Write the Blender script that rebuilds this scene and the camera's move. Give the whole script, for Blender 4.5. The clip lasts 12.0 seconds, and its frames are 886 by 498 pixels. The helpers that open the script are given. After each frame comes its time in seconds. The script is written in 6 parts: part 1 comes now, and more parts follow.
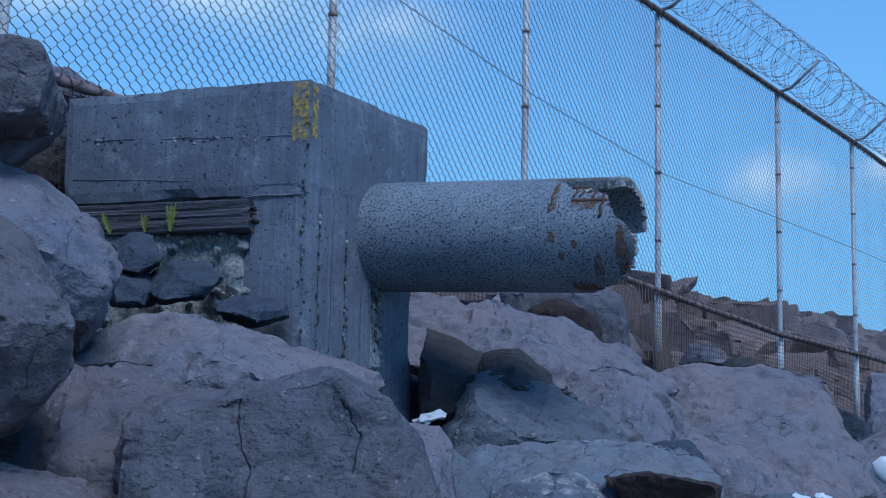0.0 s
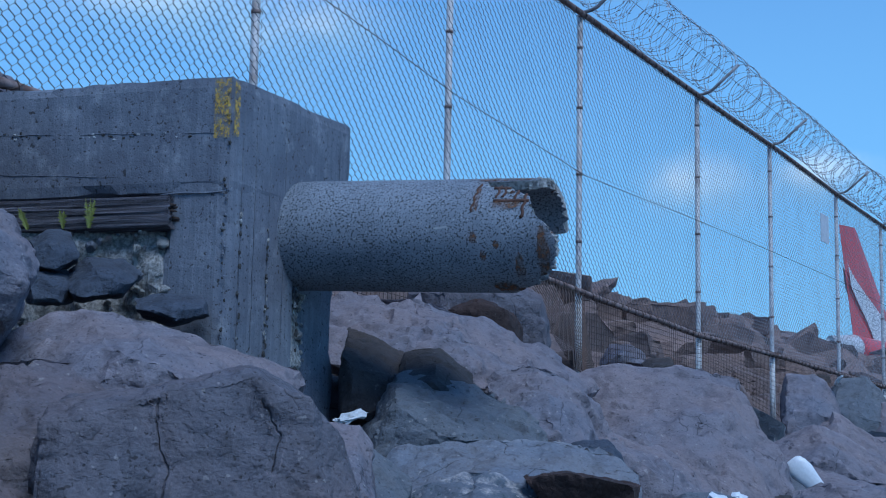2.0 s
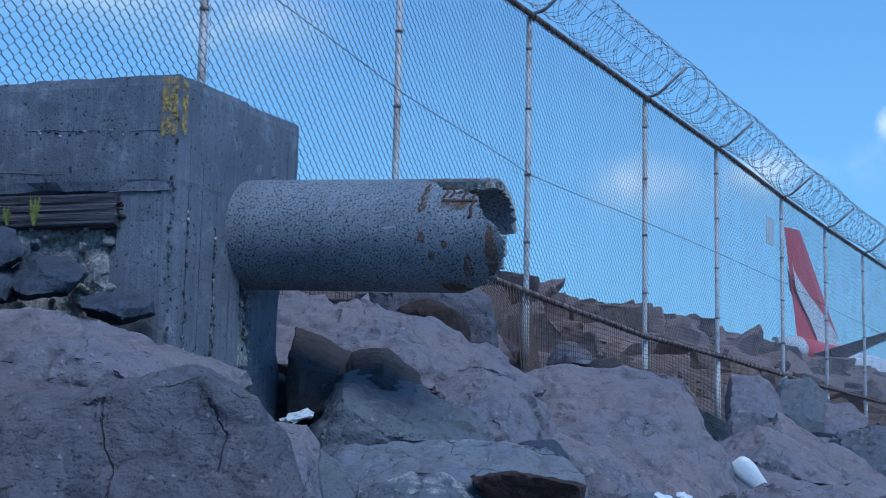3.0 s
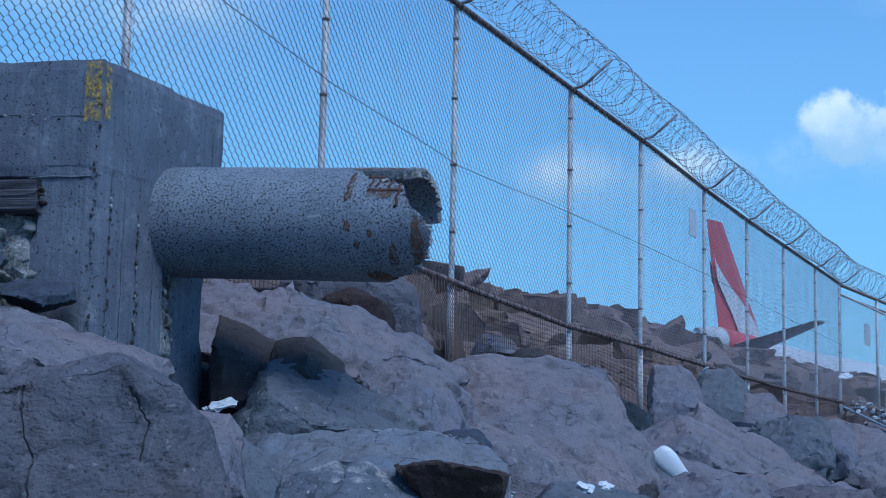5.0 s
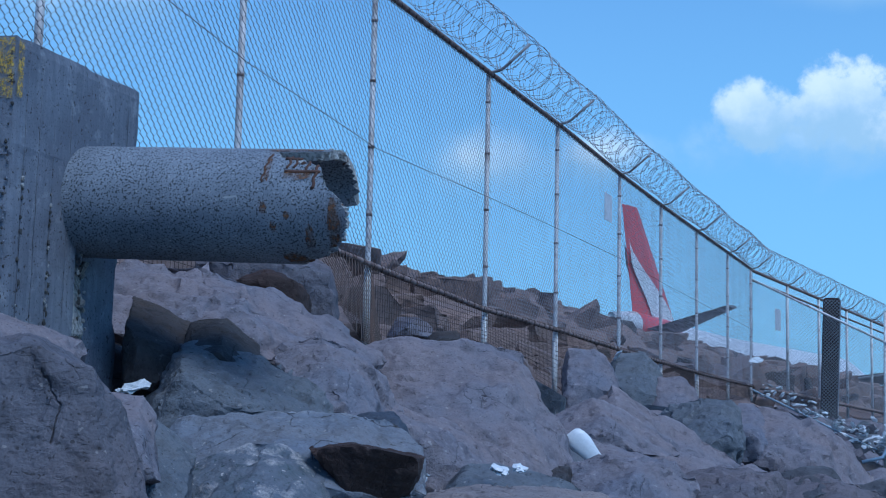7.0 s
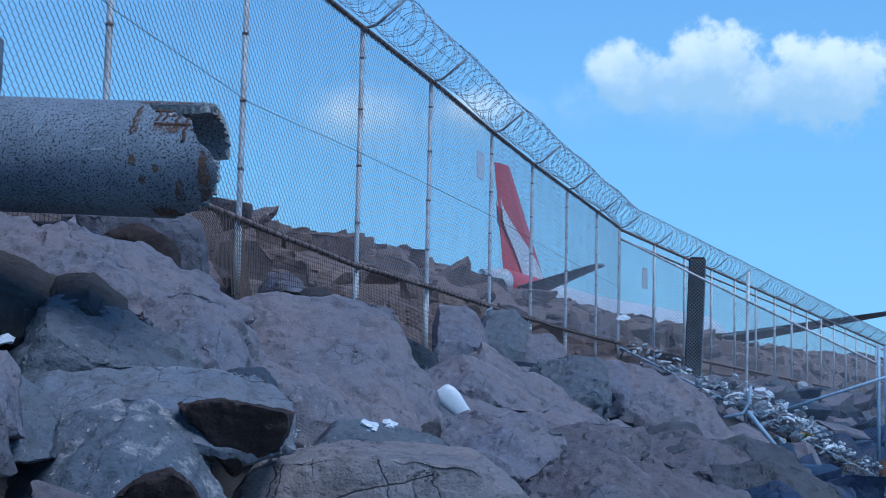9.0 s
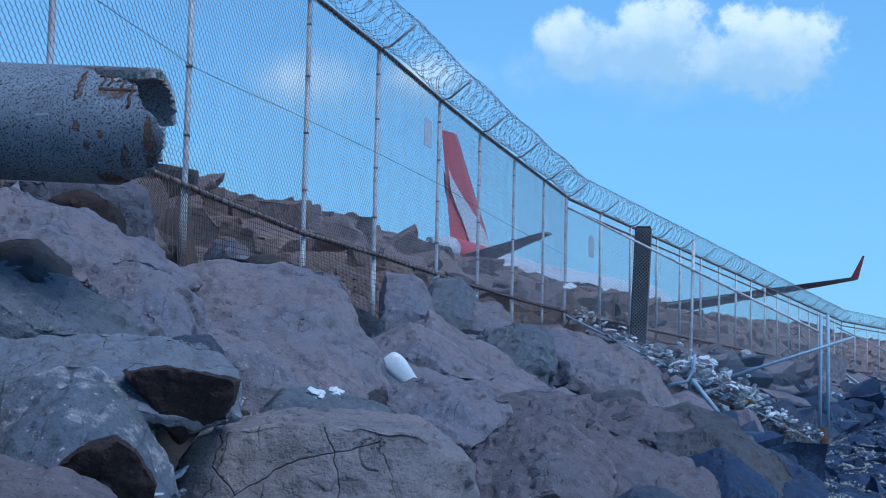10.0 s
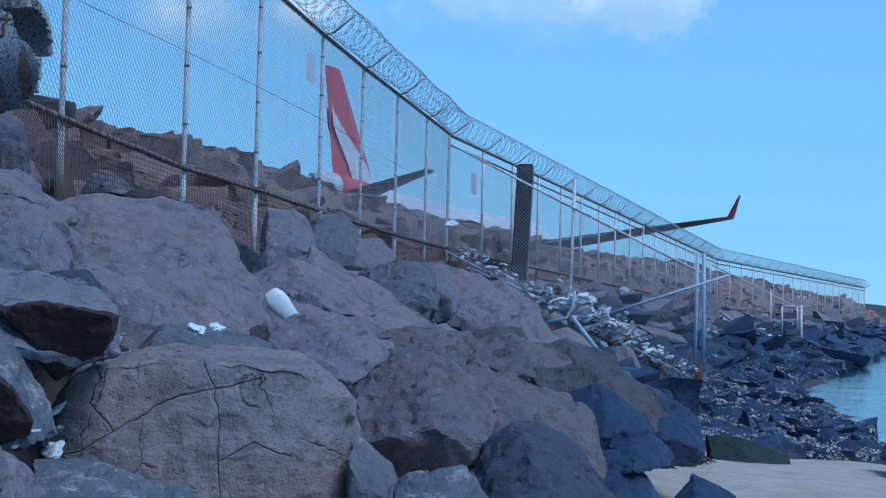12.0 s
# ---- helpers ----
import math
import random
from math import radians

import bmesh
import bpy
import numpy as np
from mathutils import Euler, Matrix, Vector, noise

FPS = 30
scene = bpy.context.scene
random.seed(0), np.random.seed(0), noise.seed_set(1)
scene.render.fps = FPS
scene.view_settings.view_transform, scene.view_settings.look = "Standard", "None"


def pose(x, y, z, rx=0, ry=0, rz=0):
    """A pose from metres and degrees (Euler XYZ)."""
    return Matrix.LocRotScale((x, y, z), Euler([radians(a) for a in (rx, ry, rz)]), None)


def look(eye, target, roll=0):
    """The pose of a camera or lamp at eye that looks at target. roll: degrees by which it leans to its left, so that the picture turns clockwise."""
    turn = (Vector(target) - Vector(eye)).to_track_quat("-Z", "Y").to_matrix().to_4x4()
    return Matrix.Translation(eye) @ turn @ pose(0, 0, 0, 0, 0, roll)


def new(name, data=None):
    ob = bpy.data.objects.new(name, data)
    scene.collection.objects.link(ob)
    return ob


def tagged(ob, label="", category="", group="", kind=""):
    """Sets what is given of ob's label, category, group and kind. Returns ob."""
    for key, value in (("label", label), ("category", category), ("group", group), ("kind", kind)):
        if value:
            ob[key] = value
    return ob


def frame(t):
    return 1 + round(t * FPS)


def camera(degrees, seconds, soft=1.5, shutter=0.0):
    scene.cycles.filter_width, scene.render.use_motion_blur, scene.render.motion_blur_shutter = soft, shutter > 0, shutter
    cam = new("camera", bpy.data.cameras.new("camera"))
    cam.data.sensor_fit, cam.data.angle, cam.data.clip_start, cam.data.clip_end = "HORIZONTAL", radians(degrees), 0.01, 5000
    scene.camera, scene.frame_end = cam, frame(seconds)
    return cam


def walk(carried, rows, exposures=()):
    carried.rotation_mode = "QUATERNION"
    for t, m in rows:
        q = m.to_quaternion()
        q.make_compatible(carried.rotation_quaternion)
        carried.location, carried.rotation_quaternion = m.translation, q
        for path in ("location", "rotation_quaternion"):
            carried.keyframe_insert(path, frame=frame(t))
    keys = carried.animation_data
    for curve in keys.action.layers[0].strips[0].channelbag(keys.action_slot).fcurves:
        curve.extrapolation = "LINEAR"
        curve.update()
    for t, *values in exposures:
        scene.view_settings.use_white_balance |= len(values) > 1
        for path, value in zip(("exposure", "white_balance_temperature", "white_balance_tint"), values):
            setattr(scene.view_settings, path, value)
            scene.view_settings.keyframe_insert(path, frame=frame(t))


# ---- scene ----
import itertools

cam = camera(33.30, 12.0, soft=1.1)


def aim(yaw, pitch, roll):
    """The camera turns on the spot: degrees to the left, up, and over."""
    return pose(0, 0, 0, 0, 0, yaw) @ pose(0, 0, 0, 90 + pitch) @ pose(0, 0, 0, 0, 0, roll)


PATH = [
    (0.0, aim(0.000, 8.299, 1.105)),
    (0.5, aim(-0.490, 8.308, 1.081)),
    (1.0, aim(-1.144, 8.317, 1.082)),
    (1.5, aim(-1.938, 8.328, 1.102)),
    (2.0, aim(-3.053, 8.340, 1.110)),
    (2.5, aim(-4.111, 8.353, 1.168)),
    (3.0, aim(-5.078, 8.375, 1.165)),
    (5.0, aim(-7.999, 8.022, 1.190)),
    (5.5, aim(-8.675, 7.954, 1.184)),
    (6.0, aim(-9.450, 7.891, 1.247)),
    (6.5, aim(-10.324, 7.711, 1.197)),
    (7.0, aim(-11.259, 7.425, 1.248)),
    (9.0, aim(-16.274, 5.847, 1.294)),
    (9.5, aim(-17.302, 5.300, 1.369)),
    (10.0, aim(-18.352, 4.655, 1.346)),
    (10.5, aim(-19.520, 3.993, 1.383)),
    (11.0, aim(-20.798, 3.366, 1.455)),
    (11.5, aim(-21.986, 2.814, 1.473)),
    (12.0, aim(-22.960, 2.316, 1.498)),
]
walk(cam, PATH, exposures=((0.0, 0.0, 5050, 3), (12.0, 0.0, 5050, 3)))

# ---------------------------------------------------------------- world, sun, exposure
world = bpy.data.worlds.new("sky")
scene.world = world
world.use_nodes = True
wn, wl = world.node_tree.nodes, world.node_tree.links
for n in list(wn):
    wn.remove(n)
w_out = wn.new("ShaderNodeOutputWorld")
w_bg = wn.new("ShaderNodeBackground")
w_sky = wn.new("ShaderNodeTexSky")
w_sky.sky_type = "NISHITA"
w_sky.sun_disc = False
SUN_UP, SUN_AZ = 55.0, 158.0
w_sky.sun_elevation = radians(SUN_UP)
w_sky.sun_rotation = radians(SUN_AZ)
w_sky.air_density, w_sky.dust_density, w_sky.ozone_density = 0.8, 0.0, 6.0
w_sky.altitude = 1500
w_bg.inputs["Strength"].default_value = 0.19


def wnode(kind, **inputs):
    nd = wn.new(kind)
    for k, v in inputs.items():
        nd.inputs[k.replace("_", " ")].default_value = v
    return nd


def wmath(op, a, b=None, c=None):
    nd = wn.new("ShaderNodeMath")
    nd.operation = op
    for k, v in enumerate((a, b, c)):
        if isinstance(v, (int, float)):
            nd.inputs[k].default_value = v
        elif v is not None:
            wl.new(v, nd.inputs[k])
    return nd.outputs[0]


def wdot(v):
    nd = wn.new("ShaderNodeVectorMath")
    nd.operation = "DOT_PRODUCT"
    nd.inputs[1].default_value = v
    wl.new(w_co.outputs["Generated"], nd.inputs[0])
    return nd.outputs["Value"]


w_co = wn.new("ShaderNodeTexCoord")
puffs = wnode("ShaderNodeTexNoise", Scale=16.0, Detail=8.0, Roughness=0.56)
wisps = wnode("ShaderNodeTexNoise", Scale=7.0, Detail=7.0, Roughness=0.6)
for nd in (puffs, wisps):
    wl.new(w_co.outputs["Generated"], nd.inputs["Vector"])


def cloud(under, bearing, height, wide, tall, rag, soft, noisy, bright, shade, most):
    """A cloud at a bearing and height over the horizon (degrees), lit from above, laid over the sky so far."""
    a, e = radians(bearing), radians(height)
    ahead = (math.sin(a) * math.cos(e), math.cos(a) * math.cos(e), math.sin(e))
    right = (math.cos(a), -math.sin(a), 0.0)
    up = (-math.sin(a) * math.sin(e), -math.cos(a) * math.sin(e), math.cos(e))
    x = wmath("DIVIDE", wdot(right), math.sin(radians(wide)))
    y = wmath("DIVIDE", wdot(up), math.sin(radians(tall)))
    r = wmath("SQRT", wmath("ADD", wmath("MULTIPLY", x, x), wmath("MULTIPLY", y, y)))
    lump = wmath("MULTIPLY_ADD", noisy.outputs["Fac"], rag, -0.5 * rag)
    body = wmath("ADD", wmath("SUBTRACT", 1.0, r), lump)
    edge = wn.new("ShaderNodeMapRange")
    edge.interpolation_type = "SMOOTHSTEP"
    edge.inputs["From Max"].default_value = soft
    edge.inputs["To Max"].default_value = most
    wl.new(body, edge.inputs["Value"])
    front = wmath("GREATER_THAN", wdot(ahead), 0.5)
    fac = wmath("MULTIPLY", edge.outputs["Result"], front)
    tone = wn.new("ShaderNodeMapRange")
    tone.interpolation_type = "SMOOTHSTEP"
    tone.inputs["From Min"].default_value, tone.inputs["From Max"].default_value = -0.45, 0.95
    wl.new(wmath("ADD", y, wmath("MULTIPLY", lump, 0.9)), tone.inputs["Value"])
    col = wn.new("ShaderNodeMix")
    col.data_type = "RGBA"
    col.inputs["A"].default_value, col.inputs["B"].default_value = (*shade, 1), (*bright, 1)
    wl.new(tone.outputs["Result"], col.inputs["Factor"])
    mix = wn.new("ShaderNodeMix")
    mix.data_type = "RGBA"
    wl.new(fac, mix.inputs["Factor"])
    wl.new(under, mix.inputs["A"])
    wl.new(col.outputs["Result"], mix.inputs["B"])
    return mix.outputs["Result"]


LIT, HIGH, SHADE = (4.5, 4.65, 4.85), (6.2, 5.7, 5.3), (2.2, 3.05, 3.8)
# pale blue haze low over the bay
haze = wn.new("ShaderNodeMapRange")
haze.interpolation_type = "SMOOTHSTEP"
haze.inputs["From Min"].default_value, haze.inputs["From Max"].default_value = 0.58, 0.0
haze.inputs["To Max"].default_value = 0.85
wl.new(wdot((0.0, 0.0, 1.0)), haze.inputs["Value"])
hazy = wn.new("ShaderNodeMix")
hazy.data_type = "RGBA"
hazy.inputs["B"].default_value = (1.45, 2.75, 3.6, 1)
wl.new(haze.outputs["Result"], hazy.inputs["Factor"])
wl.new(w_sky.outputs["Color"], hazy.inputs["A"])
sky_now = hazy.outputs["Result"]
curls = wnode("ShaderNodeTexNoise", Scale=34.0, Detail=7.0, Roughness=0.6)
wl.new(w_co.outputs["Generated"], curls.inputs["Vector"])
for bearing, height, wide, tall, rag, soft, noisy, most in (
        (27.8, 11.6, 6.6, 1.7, 2.0, 1.0, puffs, 0.75), (23.4, 12.5, 2.0, 1.6, 1.8, 0.45, curls, 0.9),
        (26.8, 12.7, 2.6, 1.8, 1.8, 0.40, curls, 0.92), (30.6, 12.1, 3.2, 2.0, 1.8, 0.40, curls, 0.95),
        (27.5, 17.0, 4.0, 0.9, 1.6, 1.2, wisps, 0.6),
        (-7.5, 17.3, 6.0, 2.8, 2.6, 1.1, wisps, 0.97), (-15.0, 17.0, 4.5, 2.0, 2.4, 1.2, wisps, 0.85), (-1.0, 16.5, 5.0, 2.8, 2.4, 1.2, wisps, 0.9),
        (13.5, 10.6, 3.2, 1.9, 2.2, 1.2, wisps, 0.8), (17.3, 11.0, 3.0, 1.3, 2.4, 1.2, wisps, 0.7), (12.0, 20.2, 1.6, 1.4, 2.2, 1.2, wisps, 0.8), (9.0, 18.8, 5.0, 1.2, 2.4, 1.6, wisps, 0.5)):
    sky_now = cloud(sky_now, bearing, height, wide, tall, rag, soft, noisy, LIT if bearing > 20 else HIGH, SHADE, most)
wl.new(sky_now, w_bg.inputs["Color"])
wl.new(w_bg.outputs["Background"], w_out.inputs["Surface"])

sun = new("sun", bpy.data.lights.new("sun", "SUN"))
sun.data.energy, sun.data.angle, sun.data.color = 2.1, radians(30), (1.0, 0.96, 0.92)
sun.matrix_world = look((60 * math.sin(radians(SUN_AZ)), 60 * math.cos(radians(SUN_AZ)), 60 * math.tan(radians(SUN_UP))), (0, 0, 0))

# ---------------------------------------------------------------- materials
def material(name):
    m = bpy.data.materials.new(name)
    m.use_nodes = True
    nt = m.node_tree
    return m, nt, nt.nodes["Principled BSDF"]


def noise_node(nt, scale, detail=6.0, rough=0.55, coords="Object", stretch=(1, 1, 1)):
    co, mp, nz = nt.nodes.new("ShaderNodeTexCoord"), nt.nodes.new("ShaderNodeMapping"), nt.nodes.new("ShaderNodeTexNoise")
    mp.inputs["Scale"].default_value = stretch
    nz.inputs["Scale"].default_value, nz.inputs["Detail"].default_value, nz.inputs["Roughness"].default_value = scale, detail, rough
    nt.links.new(co.outputs[coords], mp.inputs["Vector"])
    nt.links.new(mp.outputs["Vector"], nz.inputs["Vector"])
    return nz


def ramp(nt, source, stops):
    r = nt.nodes.new("ShaderNodeValToRGB")
    e = r.color_ramp.elements
    while len(e) < len(stops):
        e.new(0.5)
    for el, (at, col) in zip(e, stops):
        el.position, el.color = at, (col, col, col, 1) if isinstance(col, (int, float)) else (*col, 1)
    nt.links.new(source, r.inputs["Fac"])
    return r.outputs["Color"]


def mixed(nt, fac, a, b, mode="MIX"):
    m = nt.nodes.new("ShaderNodeMix")
    m.data_type, m.blend_type = "RGBA", mode
    for key, v in (("Factor", fac), ("A", a), ("B", b)):
        if isinstance(v, (int, float)):
            m.inputs[key].default_value = v
        elif isinstance(v, tuple):
            m.inputs[key].default_value = (*v, 1)
        else:
            nt.links.new(v, m.inputs[key])
    return m.outputs["Result"]


def bumped(nt, bsdf, heights):
    prev = None
    for source, strength, dist in heights:
        b = nt.nodes.new("ShaderNodeBump")
        b.inputs["Strength"].default_value, b.inputs["Distance"].default_value = strength, dist
        nt.links.new(source, b.inputs["Height"])
        if prev:
            nt.links.new(prev, b.inputs["Normal"])
        prev = b.outputs["Normal"]
    nt.links.new(prev, bsdf.inputs["Normal"])


def rock_material(name, warm, cool, dark, rough=0.85, stains=0.35, crack=0.6, pale_from=0.61):
    m, nt, bsdf = material(name)
    warm, cool = (tuple(c * k for c, k in zip(tone, (0.955, 1.0, 1.045))) for tone in (warm, cool))
    big = noise_node(nt, 1.5, 5, 0.62)
    mid = noise_node(nt, 8.0, 9, 0.68)
    fine = noise_node(nt, 95.0, 6, 0.75)
    info = nt.nodes.new("ShaderNodeObjectInfo")
    tone = ramp(nt, big.outputs["Fac"], [(0.40, warm), (0.60, cool)])
    each = mixed(nt, 0.45, tone, ramp(nt, info.outputs["Random"], [(0.0, cool), (0.5, warm), (1.0, tuple(0.8 * a + 0.2 * b for a, b in zip(warm, cool)))]))
    col = mixed(nt, ramp(nt, mid.outputs["Fac"], [(0.34, 0.45), (0.50, 0.0)]), each, dark)
    # short dark streaks and vesicles
    specks = noise_node(nt, 20.0, 2, 0.5, stretch=(1, 2.0, 1.9))
    col = mixed(nt, ramp(nt, specks.outputs["Fac"], [(0.70, 0.0), (0.735, 0.75)]), col, dark)
    pits = noise_node(nt, 75.0, 1, 0.4)
    col = mixed(nt, ramp(nt, pits.outputs["Fac"], [(0.68, 0.0), (0.73, 0.7)]), col, dark)
    # pale scuffs and droppings
    pale = noise_node(nt, 5.5, 9, 0.75)
    col = mixed(nt, ramp(nt, pale.outputs["Fac"], [(pale_from, 0.0), (pale_from + 0.11, stains)]), col, (0.46, 0.43, 0.42))
    dots = noise_node(nt, 33.0, 2, 0.5)
    col = mixed(nt, ramp(nt, dots.outputs["Fac"], [(0.69, 0.0), (0.73, stains)]), col, (0.5, 0.47, 0.45))
    col = mixed(nt, 0.6, col, ramp(nt, fine.outputs["Fac"], [(0.34, 0.6), (0.64, 1.0)]), "MULTIPLY")
    # arrises rubbed paler
    geo = nt.nodes.new("ShaderNodeNewGeometry")
    worn = mixed(nt, 1.0, ramp(nt, geo.outputs["Pointiness"], [(0.515, 0.0), (0.60, 0.5)]), ramp(nt, mid.outputs["Fac"], [(0.40, 0.2), (0.62, 1.0)]), "MULTIPLY")
    col = mixed(nt, worn, col, tuple(min(0.6, 1.5 * c + 0.03) for c in warm))
    # hairline cracks
    co, warp = nt.nodes.new("ShaderNodeTexCoord"), noise_node(nt, 3.0, 4, 0.6)
    add = nt.nodes.new("ShaderNodeVectorMath")
    add.operation = "MULTIPLY_ADD"
    add.inputs[1].default_value = (0.16, 0.16, 0.16)
    nt.links.new(warp.outputs["Color"], add.inputs[0])
    nt.links.new(co.outputs["Object"], add.inputs[2])
    vor = nt.nodes.new("ShaderNodeTexVoronoi")
    vor.feature = "DISTANCE_TO_EDGE"
    vor.inputs["Scale"].default_value = 1.5
    nt.links.new(add.outputs[0], vor.inputs["Vector"])
    line = ramp(nt, vor.outputs["Distance"], [(0.0, 1.0), (0.0045, 0.0)])
    where = ramp(nt, noise_node(nt, 2.2, 3, 0.5).outputs["Fac"], [(0.66 - 0.24 * crack, 0.0), (0.72 - 0.24 * crack, crack)])
    crk = mixed(nt, 1.0, line, where, "MULTIPLY")
    col = mixed(nt, crk, col, tuple(0.4 * c for c in dark))
    nt.links.new(col, bsdf.inputs["Base Color"])
    bsdf.inputs["Roughness"].default_value = rough
    bsdf.inputs["Specular IOR Level"].default_value = 0.25
    deep = nt.nodes.new("ShaderNodeMath")
    deep.operation = "SUBTRACT"
    nt.links.new(mid.outputs["Fac"], deep.inputs[0])
    nt.links.new(crk, deep.inputs[1])
    # flaked ledges where thin sheets have come off
    chips = []
    for size in (7.0, 19.0):
        cell, off, tilt, lift = nt.nodes.new("ShaderNodeTexVoronoi"), nt.nodes.new("ShaderNodeVectorMath"), nt.nodes.new("ShaderNodeVectorMath"), nt.nodes.new("ShaderNodeVectorMath")
        cell.inputs["Scale"].default_value = size
        off.operation = tilt.operation = "SUBTRACT"
        tilt.inputs[1].default_value = (0.5, 0.5, 0.5)
        lift.operation = "DOT_PRODUCT"
        nt.links.new(add.outputs[0], cell.inputs["Vector"])
        nt.links.new(add.outputs[0], off.inputs[0])
        nt.links.new(cell.outputs["Position"], off.inputs[1])
        nt.links.new(cell.outputs["Color"], tilt.inputs[0])
        nt.links.new(off.outputs["Vector"], lift.inputs[0])
        nt.links.new(tilt.outputs["Vector"], lift.inputs[1])
        chips.append(lift.outputs["Value"])
    strata = noise_node(nt, 2.6, 6, 0.62, stretch=(1, 1.2, 1.9))
    flakes = ramp(nt, strata.outputs["Fac"], [(0.38, 0.0), (0.386, 0.3), (0.47, 0.36), (0.475, 0.62), (0.56, 0.68), (0.566, 1.0)])
    bumped(nt, bsdf, [(chips[0], 0.5, 0.45), (chips[1], 0.5, 0.4), (flakes, 0.5, 0.028), (deep.outputs[0], 0.4, 0.032), (fine.outputs["Fac"], 0.4, 0.007), (specks.outputs["Fac"], 0.35, -0.010), (pits.outputs["Fac"], 0.5, -0.008)])
    return m


def plain_material(name, colour, rough=0.6, metal=0.0, vary=0.25, scale=14.0, second=None, bump=0.2, amount=(0.45, 0.7)):
    m, nt, bsdf = material(name)
    nz, fine = noise_node(nt, scale, 6, 0.6), noise_node(nt, scale * 9, 3, 0.6)
    other = second or tuple(c * (1 - vary) for c in colour)
    col = mixed(nt, ramp(nt, nz.outputs["Fac"], [(amount[0], 0.0), (amount[1], 1.0)]), colour, other)
    col = mixed(nt, 0.3, col, ramp(nt, fine.outputs["Fac"], [(0.3, 0.6), (0.7, 1.0)]), "MULTIPLY")
    nt.links.new(col, bsdf.inputs["Base Color"])
    bsdf.inputs["Roughness"].default_value, bsdf.inputs["Metallic"].default_value = rough, metal
    if bump:
        bumped(nt, bsdf, [(fine.outputs["Fac"], bump, 0.004)])
    return m


ROCK = rock_material("weathered_basalt", (0.250, 0.204, 0.206), (0.180, 0.180, 0.214), (0.052, 0.048, 0.060))
ROCK_BANK = rock_material("red_brown_bank_basalt", (0.265, 0.180, 0.150), (0.215, 0.165, 0.152), (0.055, 0.045, 0.045), crack=0.3)
ROCK_GREY = rock_material("grey_basalt", (0.165, 0.165, 0.172), (0.130, 0.142, 0.166), (0.045, 0.045, 0.048))
ROCK_PALE = rock_material("pale_basalt", (0.230, 0.214, 0.215), (0.188, 0.203, 0.240), (0.085, 0.075, 0.07), stains=0.5, crack=0.95)
ROCK_CRACK = rock_material("cracked_brown_basalt", (0.285, 0.231, 0.217), (0.236, 0.215, 0.224), (0.075, 0.065, 0.066), stains=0.3, crack=0.9)
ROCK_WHITE = rock_material("whitened_basalt", (0.155, 0.160, 0.180), (0.120, 0.138, 0.172), (0.045, 0.075, 0.08), stains=0.9, crack=0.4, pale_from=0.54)
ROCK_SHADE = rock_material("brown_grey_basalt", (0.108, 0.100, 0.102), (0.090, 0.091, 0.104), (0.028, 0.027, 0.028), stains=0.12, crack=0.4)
ROCK_SLATE = rock_material("blue_black_basalt", (0.078, 0.086, 0.108), (0.066, 0.079, 0.108), (0.02, 0.02, 0.024), stains=0.12, crack=0.3)
# red-brown of a fresh break, taken very dark to include cavity shade
ROCK_RED = rock_material("fresh_red_brown_in_shade", (0.066, 0.038, 0.031), (0.042, 0.034, 0.033), (0.016, 0.013, 0.013), stains=0.1, crack=0.3)
ROCK_BROWN = rock_material("shaded_brown_basalt", (0.176, 0.143, 0.147), (0.138, 0.130, 0.148), (0.04, 0.036, 0.038), stains=0.3, crack=0.6)
ROCK_GREEN = rock_material("algae_covered_rock", (0.030, 0.046, 0.028), (0.030, 0.042, 0.034), (0.015, 0.02, 0.015), rough=0.6, stains=0.05)
# dark rock, low enough in tone to carry the shade of gaps too
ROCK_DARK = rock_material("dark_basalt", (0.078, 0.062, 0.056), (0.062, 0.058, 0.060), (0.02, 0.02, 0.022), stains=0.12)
ROCK_WET = rock_material("wet_basalt", (0.036, 0.050, 0.088), (0.031, 0.046, 0.088), (0.012, 0.013, 0.017), rough=0.42, stains=0.05)
RUBBLE = rock_material("rubble_ground", (0.105, 0.088, 0.084), (0.085, 0.080, 0.084), (0.015, 0.015, 0.015), stains=0.1)
GALV = plain_material("galvanised_steel", (0.66, 0.65, 0.65), 0.55, 0.15, second=(0.34, 0.29, 0.27), scale=9)
GALV_BRIGHT = plain_material("painted_white_steel", (0.78, 0.76, 0.74), 0.5, 0.0, second=(0.5, 0.44, 0.4), scale=16)
RUST = plain_material("rusty_steel", (0.10, 0.052, 0.038), 0.85, 0.1, second=(0.07, 0.04, 0.03), scale=30)
WIRE = plain_material("weathered_wire", (0.15, 0.15, 0.17), 0.55, 0.3, second=(0.14, 0.12, 0.12), scale=3, bump=0)
COIL_WIRE = plain_material("razor_wire_steel", (0.34, 0.35, 0.39), 0.5, 0.3, second=(0.20, 0.19, 0.20), scale=3, bump=0)
WIRE_MID = plain_material("dull_zinc_wire", (0.34, 0.34, 0.38), 0.5, 0.2, second=(0.26, 0.25, 0.26), scale=2, bump=0)
ARM = plain_material("stained_arm", (0.30, 0.30, 0.32), 0.6, 0.2, second=(0.10, 0.09, 0.09), scale=9)
WIRE_PALE = plain_material("pale_mesh_wire", (0.34, 0.37, 0.40), 0.5, 0.3, second=(0.2, 0.2, 0.21), scale=2, bump=0)
WIRE_RUST = plain_material("dark_mesh_wire", (0.06, 0.045, 0.04), 0.8, 0.2, second=(0.10, 0.06, 0.045), scale=3, bump=0)
